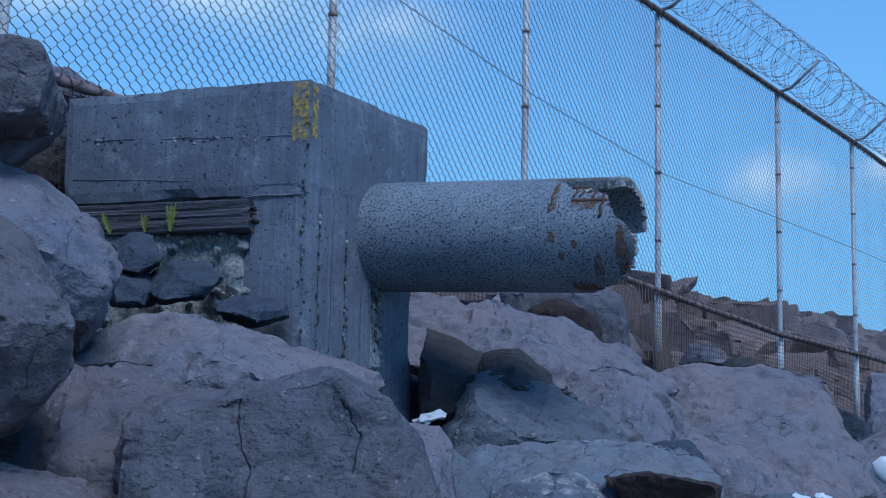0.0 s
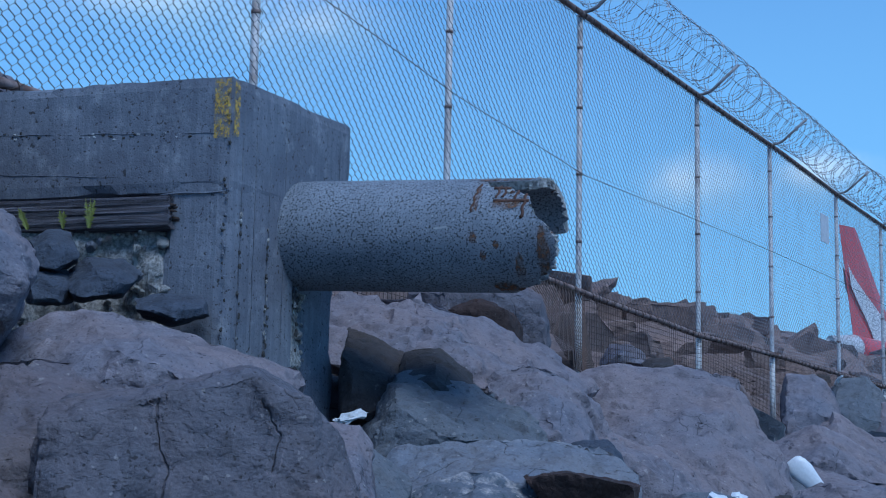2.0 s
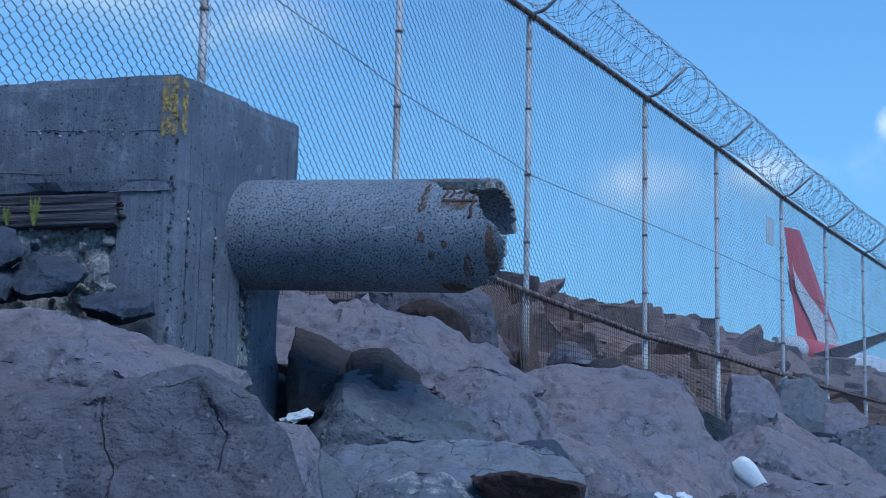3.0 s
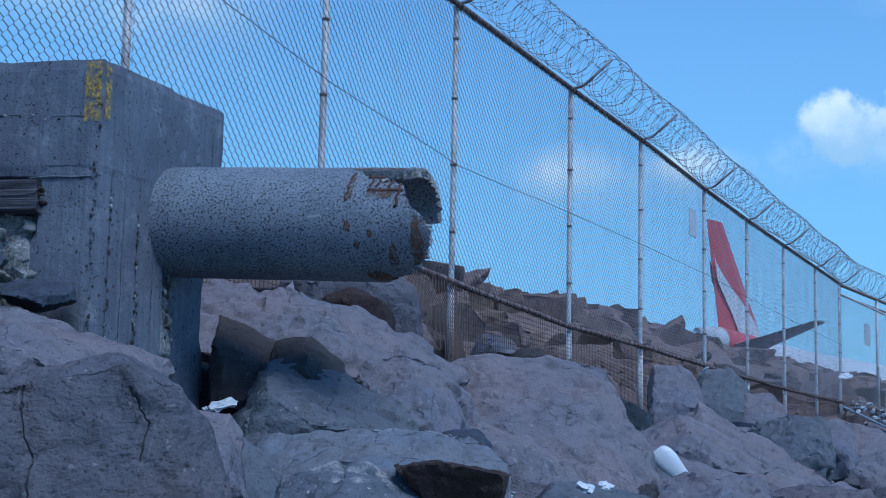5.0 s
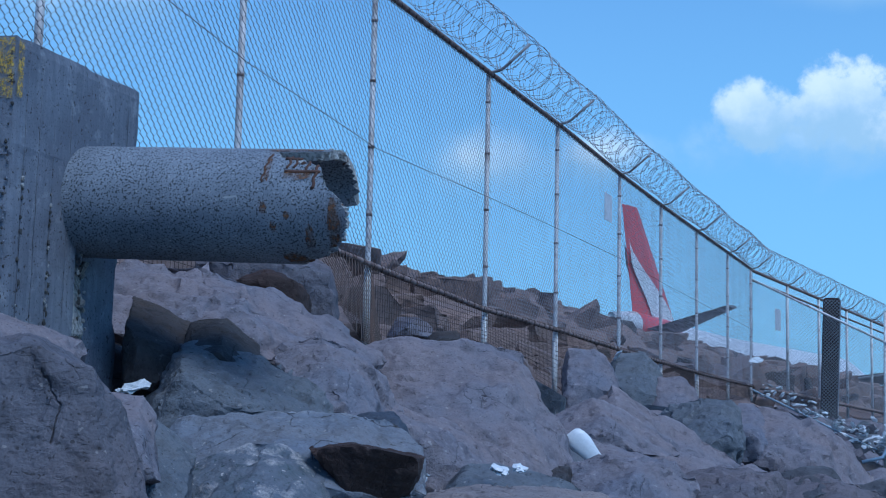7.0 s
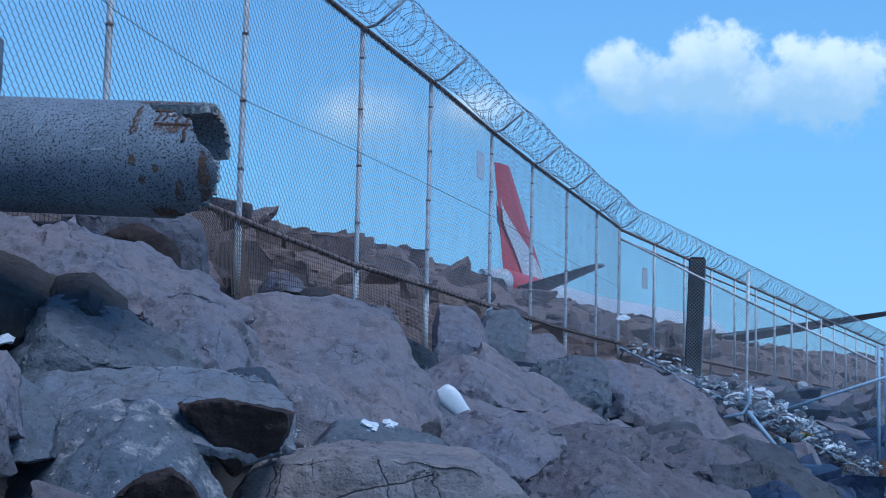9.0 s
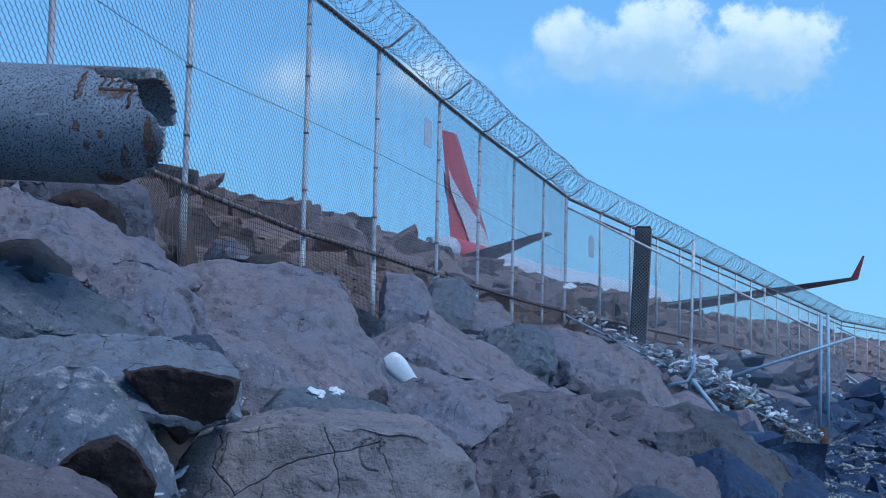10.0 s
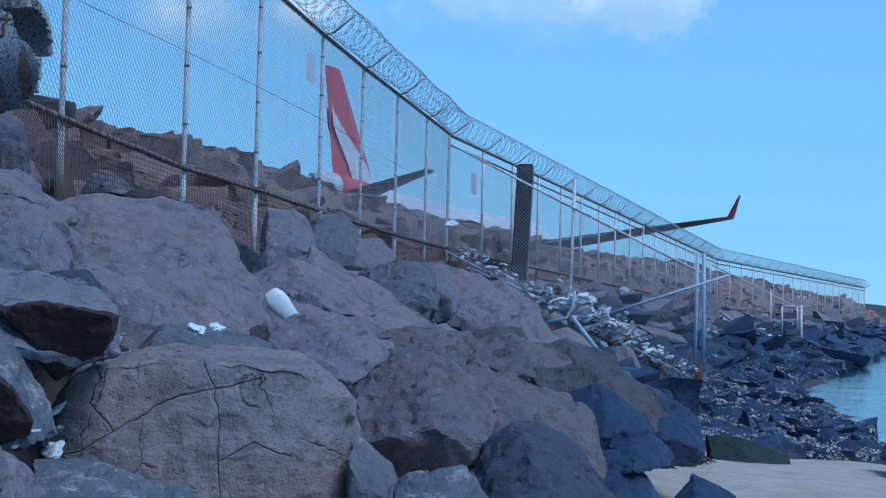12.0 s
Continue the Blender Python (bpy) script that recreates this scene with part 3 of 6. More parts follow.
bsdf.inputs["Roughness"].default_value = 0.9
bumped(nt, bsdf, [(gr.outputs["Fac"], 1.0, 0.02), (cr.outputs["Fac"], 0.8, 0.02)])
RUST_STAIN_SOLID = plain_material("rust_crust", (0.10, 0.055, 0.038), 0.95, second=(0.05, 0.03, 0.024), scale=50)
SCRAPE = plain_material("pale_scrape", (0.36, 0.375, 0.39), 0.9, scale=40)
END_GRAIN = plain_material("rotten_end_grain", (0.055, 0.038, 0.034), 0.95, second=(0.02, 0.016, 0.016), scale=60, bump=0.8)
# near-black grey for lumps that stand for shaded pits in the concrete
PIT_SHADE = plain_material("pit_shade", (0.05, 0.05, 0.05), 0.95, scale=40)
PAINT, nt, bsdf = material("flaked_yellow_paint")
flake, tint = noise_node(nt, 42, 8, 0.75), noise_node(nt, 60, 3, 0.6)
nt.links.new(ramp(nt, tint.outputs["Fac"], [(0.35, (0.42, 0.27, 0.05)), (0.65, (0.64, 0.44, 0.07))]), bsdf.inputs["Base Color"])
nt.links.new(ramp(nt, flake.outputs["Fac"], [(0.42, 0.0), (0.60, 0.85)]), bsdf.inputs["Alpha"])
bsdf.inputs["Roughness"].default_value = 0.8
FERN = plain_material("fern_green", (0.24, 0.27, 0.06), 0.6, second=(0.15, 0.17, 0.04), scale=30, bump=0)

E1 = Vector((math.sin(radians(28.6)), math.cos(radians(28.6)), 0))
E2 = Vector((math.sin(radians(-69.5)), math.cos(radians(-69.5)), 0))
CORNER = Vector((-0.606, 6.50, 0))


def slab_between(name, a0, a1, b0, b1, z0, z1, mat, parent, cells=0.05, rough=0.006, seed=1, chip=0.0, label=""):
    """A cast block spanning a along E1 and b along E2, with worn edges and an uneven skin."""
    bm = bmesh.new()
    bmesh.ops.create_cube(bm, size=1)
    dims = (a1 - a0, b1 - b0, z1 - z0)
    for ax in range(3):
        count = max(1, int(dims[ax] / cells))
        for k in range(1, count):
            normal = Vector([1.0 if i == ax else 0.0 for i in range(3)])
            bmesh.ops.bisect_plane(bm, geom=bm.verts[:] + bm.edges[:] + bm.faces[:], plane_co=normal * (k / count - 0.5), plane_no=normal)
    co = np.array([v.co[:] for v in bm.verts])
    # worn arrises: pull points near two faces inwards
    edge = (np.abs(co) > 0.499).sum(1)
    pos = np.array([a0, b0, z0]) + (co + 0.5) * dims
    wear = fbm(pos * 6.0, 3, seed)
    chipn = fbm(pos * 3.0 + 4, 3, seed + 3)
    for v, e, w, c, p in zip(bm.verts, edge, wear, chipn, pos):
        inward = Vector([-math.copysign(1, x) if abs(x) > 0.499 else 0.0 for x in v.co])
        push = inward * (rough * w)
        if e >= 2:
            push += inward * (0.008 + 0.012 * max(0.0, w) + chip * max(0.0, c))
        q = Vector(p) + push
        v.co = CORNER + E1 * q[0] + E2 * q[1] + Vector((0, 0, q[2]))
    bmesh.ops.recalc_face_normals(bm, faces=bm.faces[:])
    return part(name, bm, mat, parent, label)


headstock = thing("pile_headstock", (0, 0, 0), "grey board-marked concrete pile headstock with flaked yellow paint", "concrete block")
slab_between("cap", 0, 1.10, 0, 1.30, 1.185, 1.72, CONCRETE, headstock, rough=0.004, seed=2)
slab_between("column", 0.004, 0.62, 0.004, 0.34, -0.1, 1.6, CONCRETE, headstock, rough=0.004, seed=3, chip=0.012)
slab_between("recessed_column", 0.60, 1.07, 0.05, 0.45, -0.1, 1.6, CONCRETE, headstock, seed=4, chip=0.02)
slab_between("broken_web", 0.50, 0.70, 0.03, 0.3, -0.1, 0.95, AGGREGATE, headstock, cells=0.022, rough=0.035, seed=6, chip=0.06, label="spalled concrete web with exposed aggregate")
slab_between("infill", 0.005, 1.0, 0.34, 1.27, 0.3, 1.05, AGGREGATE, headstock, cells=0.03, rough=0.045, seed=5, label="crumbling concrete infill with exposed aggregate")
# board seams: thin ragged ridges left by the formwork
def seam(points, out, rad, name="board_seam", skin=None):
    pts = []
    for i in range(len(points) - 1):
        p, q = Vector(points[i]), Vector(points[i + 1])
        n_step = max(2, int((q - p).length / 0.02))
        for k in range(n_step):
            c = p.lerp(q, k / n_step)
            pts.append(c + Vector((0, 0, 0.006 * noise.noise(c * 9))) + out * 0.004 * noise.noise(c * 31))
    tube(name, pts, [rad * (0.5 + 0.7 * abs(noise.noise(c * 23))) for c in pts], skin or CONCRETE, headstock, 5)


def on_left(b, z):
    return CORNER + E2 * b + Vector((0, 0, z))


def on_right(a, z):
    return CORNER + E1 * a + Vector((0, 0, z))


seam([on_left(0.08, 1.455), on_left(0.6, 1.475), on_left(1.22, 1.497)], -E1, 0.0032)
seam([on_left(0.38, 1.262), on_left(0.8, 1.285), on_left(1.26, 1.312)], -E1, 0.003)
seam([on_left(0.02, 1.188), on_left(0.36, 1.182)], -E1, 0.006)
# dark and pale lumps along the seam; the dark ones imitate shaded pits
for k in range(60):
    b = random.uniform(0.0, 1.0) ** 1.5
    c = on_left(1.2 - 1.0 * b, 1.495 - 0.036 * b + random.gauss(-0.006, 0.012)) + E1 * 0.003
    n_s, f_s = unit_sphere(1)
    v = n_s * (1 + 0.4 * fbm(n_s * 2, 2, 200 + k))[:, None] * np.array((1.5, 1, 1)) * random.uniform(0.003, 0.0065) + np.array(c)
    link("spall", v.tolist(), f_s, PIT_SHADE if k % 3 else SCRAPE, headstock)
for a in (0.10, 0.21, 0.33, 0.47, 0.85, 0.98):
    seam([on_right(a, 0.35 if a < 0.5 else 1.2), on_right(a + 0.004, 1.0), on_right(a, 1.70)], -E2, 0.0035)
# crumbled pockets down the arris: lumps, half in the dark tone of shaded pits
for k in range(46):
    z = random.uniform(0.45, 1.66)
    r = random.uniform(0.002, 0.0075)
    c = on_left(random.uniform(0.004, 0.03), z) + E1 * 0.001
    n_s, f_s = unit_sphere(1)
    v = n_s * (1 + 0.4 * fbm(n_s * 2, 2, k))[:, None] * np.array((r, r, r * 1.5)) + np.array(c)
    link("spall", v.tolist(), f_s, CONCRETE if k % 2 else PIT_SHADE, headstock)
# more pits on the right face, their shade given as dark lumps
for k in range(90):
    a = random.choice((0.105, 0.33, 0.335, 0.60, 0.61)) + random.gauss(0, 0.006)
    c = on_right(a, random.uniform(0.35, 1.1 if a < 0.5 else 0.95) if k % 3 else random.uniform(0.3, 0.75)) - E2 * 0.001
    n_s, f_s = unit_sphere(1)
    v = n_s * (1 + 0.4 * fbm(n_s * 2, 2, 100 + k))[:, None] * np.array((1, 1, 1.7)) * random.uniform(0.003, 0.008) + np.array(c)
    link("spall", v.tolist(), f_s, PIT_SHADE if k % 4 else AGGREGATE, headstock)
# flaked paint daubed on both sides of the arris
for a0, p0, p1, side in ((0, on_left(0.005, 1.70), on_left(0.085, 1.43), -E1), (1, on_right(0.005, 1.69), on_right(0.05, 1.44), -E2)):
    v = [Vector((p0.x, p0.y, p0.z)), Vector((p1.x, p1.y, p0.z)), Vector((p1.x, p1.y, p1.z)), Vector((p0.x, p0.y, p1.z))]
    rows = []
    for i in range(13):
        for j in range(7):
            q = v[0].lerp(v[3], i / 12).lerp(v[1].lerp(v[2], i / 12), j / 6)
            rows.append(q + side * (0.007 + 0.002 * noise.noise(q * 40)))
    link("paint_patch", rows, [(i * 7 + j, i * 7 + j + 1, i * 7 + j + 8, i * 7 + j + 7) for i in range(12) for j in range(6)], PAINT, headstock, True, "flaked yellow paint")


# loose aggregate packed under the timber
AGG_STONES = []
for k in range(6):
    n_s, f_s = unit_sphere(2)
    rng_k = np.random.default_rng(300 + k)
    v = n_s * (1 + 0.35 * fbm(n_s * 1.6, 2, 300 + k))[:, None]
    for _ in range(7):
        m = rng_k.normal(0, 1, 3)
        m /= np.linalg.norm(m)
        h = v @ m
        c = h.max() * rng_k.uniform(0.6, 0.85)
        v = np.where((h > c)[:, None], v * (c / np.maximum(h, 1e-6))[:, None], v)
    me_k = bpy.data.meshes.new("rubble_stone")
    me_k.from_pydata(v.tolist(), [], f_s)
    me_k.materials.append((AGGREGATE, AGGREGATE, CONCRETE, AGGREGATE, AGGREGATE, ROCK_PALE)[k])
    AGG_STONES.append(me_k)
for k in range(230):
    b, z = random.uniform(0.30, 1.25), random.uniform(0.55, 1.06)
    ob = new("rubble_stone", random.choice(AGG_STONES))
    ob.parent = headstock
    r = 0.008 + 0.022 * random.random() ** 3
    where = on_left(b, z) + E1 * (0.012 - random.uniform(0.0, 0.03)) if k < 170 else on_right(random.uniform(0.615, 0.71), random.uniform(0.2, 0.97)) + E2 * random.uniform(0.015, 0.05)
    ob.matrix_world = Matrix.Translation(where) @ Euler((random.uniform(0, 6), random.uniform(0, 6), random.uniform(0, 6))).to_matrix().to_4x4() @ Matrix.Diagonal((r * 1.2, r, r * 0.8, 1))


def build_timber():
    beam = thing("timber_beam", CORNER + E2 * 0.276 + E1 * 0.045 + Vector((0, 0, 1.100)), "weathered dark grey timber beam with split end grain", "timber beam", turn=math.degrees(math.atan2(E2.y, E2.x)))
    bm = bmesh.new()
    verts = []
    n_len, n_around = 70, 64
    for i in range(n_len + 1):
        x = 1.20 * i / n_len
        ring = []
        for k in range(n_around):
            a = 2 * math.pi * k / n_around
            cy, cz = math.cos(a), math.sin(a)
            m = max(abs(cy), abs(cz)) ** 0.85
            groove = 0.0025 * math.sin(11 * a + 3 * noise.noise((x * 2, a, 0))) + 0.006 * noise.noise((x * 1.5, 9 * a, 3))
            end = 0.02 * noise.noise((cy * 8, cz * 8, 1.0)) if i == 0 else 0.0
            ring.append(bm.verts.new((x + end, (0.09 + groove) * cy / m, (0.074 + groove) * cz / m + 0.006 * noise.noise((x, 0, 7)))))
        verts.append(ring)
    for i in range(n_len):
        for k in range(n_around):
            k2 = (k + 1) % n_around
            bm.faces.new((verts[i][k], verts[i][k2], verts[i + 1][k2], verts[i + 1][k]))
    for ring in (verts[0], verts[-1]):
        c = bm.verts.new(sum((v.co for v in ring), Vector()) / n_around + Vector((0.012, 0, 0)))
        for k in range(n_around):
            bm.faces.new((ring[k], ring[(k + 1) % n_around], c))
    bmesh.ops.recalc_face_normals(bm, faces=bm.faces[:])
    part("beam", bm, TIMBER, beam)
    for k in range(46):
        y, z = random.uniform(-0.078, 0.078), random.uniform(-0.064, 0.064)
        d = random.uniform(0.012, 0.035)
        tube("splinter", [(0.06, y, z), (0.004 - 0.4 * d, y, z), (-d, y + random.gauss(0, 0.006), z + random.gauss(0, 0.006))], [0.011, 0.009, 0.002], END_GRAIN, beam, 5)


build_timber()


def build_fern(at, height, leans):
    fern = thing("fern", at, "small green fern growing out of the concrete crack", "plant", group="ferns on the headstock")
    for lean in leans:
        bm = bmesh.new()
        prev = None
        for k in range(15):
            t = k / 14
            c = Vector((lean * t * 0.6 * height, -0.03 - 0.02 * t, height * t))
            wdt = (0.016 * math.sin(math.pi * (0.15 + 0.85 * t)) + 0.002) * random.uniform(0.7, 1.25)
            for sgn in (-1, 1):
                a, b, d = bm.verts.new(c), bm.verts.new(c + Vector((sgn * wdt, -0.006, random.uniform(0.004, 0.016)))), bm.verts.new(c + Vector((0, 0, 0.010)))
                bm.faces.new((a, b, d))
        part("frond", bm, FERN, fern)


for along, h, leans in ((0.665, 0.125, (-0.25, 0.05, 0.3)), (0.80, 0.075, (0.1, -0.3)), (0.985, 0.09, (-0.75, -0.6))):
    build_fern(CORNER + E2 * along - E1 * 0.03 + Vector((0, 0, 1.03)), h, leans)


def build_pile():
    axis = Vector((math.sin(radians(112)), math.cos(radians(112)), -0.030)).normalized()
    start = Vector((-0.28, 7.097, 1.086))
    side = Vector((0, 0, 1)).cross(axis).normalized()   # away from the sea side, towards the camera's back
    up = Vector((0, 0, 1))
    pile = thing("concrete_pile", start, "broken hollow grey concrete pile with rusty reinforcing", "concrete pile")
    R, r, n = 0.264, 0.222, 240
    # how far the shell still reaches, by the angle round it
    ENDS = ((0, 8, 12, 45, 90, 110, 117, 119, 121, 132, 135, 141, 146, 160, 172, 180, 191, 205, 222, 236, 244, 248, 262, 275, 320, 350, 360),
            (1.05, 1.09, 1.215, 1.215, 1.19, 1.17, 1.16, 1.12, 0.93, 0.95, 1.06, 1.10, 1.155, 1.17, 1.20, 1.25, 1.28, 1.285, 1.26, 1.21, 1.18, 1.13, 1.06, 1.02, 1.0, 1.0, 1.05))


    def end_at(a):
        # a: 0 on the far side, 90 at the top, 180 facing the viewer, 270 below
        deg = math.degrees(a) % 360
        jag = 0.010 * noise.noise((math.cos(a) * 4, math.sin(a) * 4, 2.0)) + 0.022 * noise.noise((math.cos(a) * 15, math.sin(a) * 15, 5.0))
        return float(np.interp(deg, ENDS[0], ENDS[1])) + jag * (0.2 if 14 < deg < 120 else 1.0)

    rows = 46
    verts, faces = [], []
    for ring in range(2):
        for i in range(rows + 1):
            for k in range(n):
                a = 2 * math.pi * k / n
                x = -0.32 + (end_at(a) + 0.32 - (0.03 * noise.noise((math.cos(a) * 9, math.sin(a) * 9, 9.0)) if ring else 0)) * i / rows
                rad = (r if ring else R) + (0.0022 * noise.noise((x * 7, math.cos(a) * 3, math.sin(a) * 3)))
                verts.append(axis * (x + 0.02) + side * (-rad * math.cos(a)) * -1 + up * rad * math.sin(a))
    off = (rows + 1) * n
    for ring in range(2):
        o = ring * off
        for i in range(rows):
            for k in range(n):
                k2 = (k + 1) % n
                q = (o + i * n + k, o + i * n + k2, o + (i + 1) * n + k2, o + (i + 1) * n + k)
                faces.append(q if ring == 0 else q[::-1])
    body = link("body", verts, faces, PILE, pile, True)
    rim = []
    for k in range(n):
        k2 = (k + 1) % n
        rim.append((rows * n + k, rows * n + k2, off + rows * n + k2, off + rows * n + k))
    used = sorted({i for f in rim for i in f})
    remap = {v: i for i, v in enumerate(used)}
    link("broken_edge", [verts[i] for i in used], [tuple(remap[i] for i in f) for f in rim], AGGREGATE, pile, label="ragged broken concrete edge")

    def at(a, x, rad):
        return axis * x + side * rad * math.cos(a) + up * rad * math.sin(a)
    # reinforcing left bare where the shell has spalled
    for x, d0, d1, rad in ((0.93, 126, 166, 0.006), (1.03, 131, 150, 0.007), (1.06, 133, 150, 0.007), (1.115, 139, 153, 0.007), (1.16, 144, 172, 0.008)):
        tube("hoop", [at(radians(d), x + 0.005 * math.sin(d * 0.5) - 0.0005 * (d - d0), R - 0.001) for d in np.arange(d0, d1 + 0.1, 3)], rad, RUST, pile, 6, "rusty reinforcing hoop")
    for deg, x0, x1 in ((152.5, 1.01, 1.175), (135, 1.0, 1.08)):
        tube("rebar", [at(radians(deg), x, R + 0.002 * math.sin(40 * x)) for x in np.linspace(x0, x1, 6)], 0.008, RUST, pile, 6, "rusty reinforcing bar")
    for deg, x0, x1 in ((187, 1.18, 1.285), (200, 1.2, 1.29), (214, 1.2, 1.275), (228, 1.1, 1.22), (250, 0.95, 1.08), (254, 0.97, 1.09), (105, 1.08, 1.17), (75, 1.1, 1.19), (40, 1.12, 1.20)):
        tube("rebar", [at(radians(deg), x, 0.243) for x in np.linspace(x0, x1, 4)], 0.011, RUST, pile, 6, "rusty reinforcing bar")
    # broken lumps clinging to the torn edge
    for k in range(90):
        deg = random.choice((random.uniform(60, 118), random.uniform(134, 146), random.uniform(176, 235), random.uniform(238, 262)))
        n_s, f_s = unit_sphere(1)
        e = random.uniform(0.006, 0.016)
        c = at(radians(deg), end_at(radians(deg)) + random.uniform(-0.012, 0.016), random.uniform(0.228, 0.258))
        v = n_s * (1 + 0.5 * fbm(n_s * 1.7, 2, k))[:, None] * e * np.array((1.0, 1.2, 0.8)) + np.array(c)
        link("broken_lump", v.tolist(), f_s, AGGREGATE if k % 3 else RUST_STAIN_SOLID, pile)
    # rust weeping out of the shell
    for x, deg, w, h in ((0.925, 190, 0.016, 0.028), (1.03, 197, 0.014, 0.018), (0.965, 208, 0.014, 0.03), (1.13, 221, 0.022, 0.075), (1.245, 205, 0.03, 0.12), (0.93, 147, 0.016, 0.08), (1.07, 156, 0.07, 0.03), (1.03, 116, 0.14, 0.03), (1.04, 250, 0.06, 0.05)):
        pts, fcs = [], []
        for i in range(7):
            for j in range(17):
                a2 = 2 * math.pi * j / 16
                q = i / 6 * (1 + 0.35 * noise.noise((math.cos(a2) * 2 + x * 9, math.sin(a2) * 2, deg)))
                d2 = radians(deg) + h * q * math.sin(a2) / R
                pts.append(at(d2, min(x + w * q * math.cos(a2), end_at(d2) + 0.004), R + 0.0045))
        for i in range(6):
            for j in range(16):
                fcs.append((i * 17 + j, i * 17 + j + 1, (i + 1) * 17 + j + 1, (i + 1) * 17 + j))
        link("rust_stain", pts, fcs, RUST_STAIN, pile, True, "brown rust stain")
    link("scrape", [at(radians(181 + d), 0.77 + x, R + 0.003) for x, d in ((-0.04, 0), (-0.01, -1.2), (0.03, -2.0), (0.035, -0.8), (0.0, 1.0), (-0.02, 1.4))], [(0, 1, 2, 3, 4, 5)], SCRAPE, pile, label="pale scrape")


build_pile()


# ---------------------------------------------------------------- boundary fence
def chain_link(p0, p1, z00, z01, z10, z11, pitch=0.084, wire=0.0027, bent=True):
    """Woven diamond wire between two posts: each strand zigzags up; z at the foot and head of both ends."""
    p0, p1 = Vector(p0), Vector(p1)
    span = (p1 - p0).length
    way = (p1 - p0) / span
    out = Vector((way.y, -way.x, 0))
    cols = max(2, int(span / (pitch / 2)))
    pieces_v, pieces_f = [], []
    for c in range(cols):
        x0, x1 = span * c / cols, span * (c + 1) / cols
        f = (c + 0.5) / cols
        foot, head = z00 + (z10 - z00) * f, z01 + (z11 - z01) * f
        pts = []
        base = math.floor(foot / (pitch))
        k = 0
        z = base * pitch
        half = pitch * 0.5
        while z < head:
            if z >= foot:
                x = x0 if (k + c) % 2 == 0 else x1
                if bent:
                    pts.append((x, z - half * 0.16))
                    pts.append((x, z + half * 0.16))
                else:
                    pts.append((x, z))
            z += half
            k += 1
        if len(pts) < 2:
            continue
        o = len(pieces_v)
        wob = 0.004 * math.sin(c * 12.9)
        for i, (x, zz) in enumerate(pts):
            q = p0 + way * x
            d = wire if i % 2 else -wire
            q = q + out * (d + wob)
            pieces_v.append((q.x - way.x * wire, q.y - way.y * wire, zz))
            pieces_v.append((q.x + way.x * wire, q.y + way.y * wire, zz))
            pieces_v.append((q.x + out.x * wire * 1.6, q.y + out.y * wire * 1.6, zz + wire))
        for i in range(len(pts) - 1):
            a, b = o + 3 * i, o + 3 * i + 3
            pieces_f += [(a, a + 1, b + 1, b), (a + 1, a + 2, b + 2, b + 1), (a + 2, a, b, b + 2)]
    return pieces_v, pieces_f


def lattice(p0, p1, z00, z01, z10, z11, pitch, wire, square=False):
    """Straight crossing wires between two posts, slanted for far woven wire, upright and level for welded mesh."""
    p0, p1 = Vector(p0), Vector(p1)
    span = (p1 - p0).length
    way = (p1 - p0) / span
    out = Vector((way.y, -way.x, 0)) * wire
    v, f = [], []

    def foot(x):
        return z00 + (z10 - z00) * x / span

    def head(x):
        return z01 + (z11 - z01) * x / span

    def bar(xa, za, xb, zb, off):
        o = len(v)
        t = Vector((xb - xa, zb - za, 0)).normalized()
        nx, nz = -t.y * wire, t.x * wire
        for x, z in ((xa, za), (xb, zb)):
            for dx, dz, dn in ((nx, nz, 0), (-nx, -nz, 0), (0, 0, 1.6)):
                q = p0 + way * (x + dx) + out * (dn + off)
                v.append((q.x, q.y, z + dz))
        f.extend([(o, o + 1, o + 4, o + 3), (o + 1, o + 2, o + 5, o + 4), (o + 2, o, o + 3, o + 5)])
    if square:
        x = pitch / 2
        while x < span:
            bar(x, foot(x), x, head(x), 0)
            x += pitch
        count = int(max(z01 - z00, z11 - z10) / pitch)
        for k in range(count + 1):
            t = k / max(1, count)
            bar(0, foot(0) + (head(0) - foot(0)) * t, span, foot(span) + (head(span) - foot(span)) * t, 1.5)
        return v, f
    height = max(z01 - z00, z11 - z10)
    for sgn in (1, -1):
        x = -height
        while x < span + height:
            xa, xb = (x, x + height) if sgn > 0 else (x + height, x)
            za, zb = 0.0, 1.0
            # clip the slanted wire to the bay
            lo, hi = 0.0, 1.0
            dx = xb - xa
            for lim, side in ((0.0, 1), (span, -1)):
                t = (lim - xa) / dx
                if (dx > 0) == (side > 0):
                    lo = max(lo, t)
                else:
                    hi = min(hi, t)
            if hi > lo + 1e-4:
                a, b = xa + dx * lo, xa + dx * hi
                bar(a, foot(a) + (head(a) - foot(a)) * lo, b, foot(b) + (head(b) - foot(b)) * hi, sgn)
            x += pitch
    return v, f


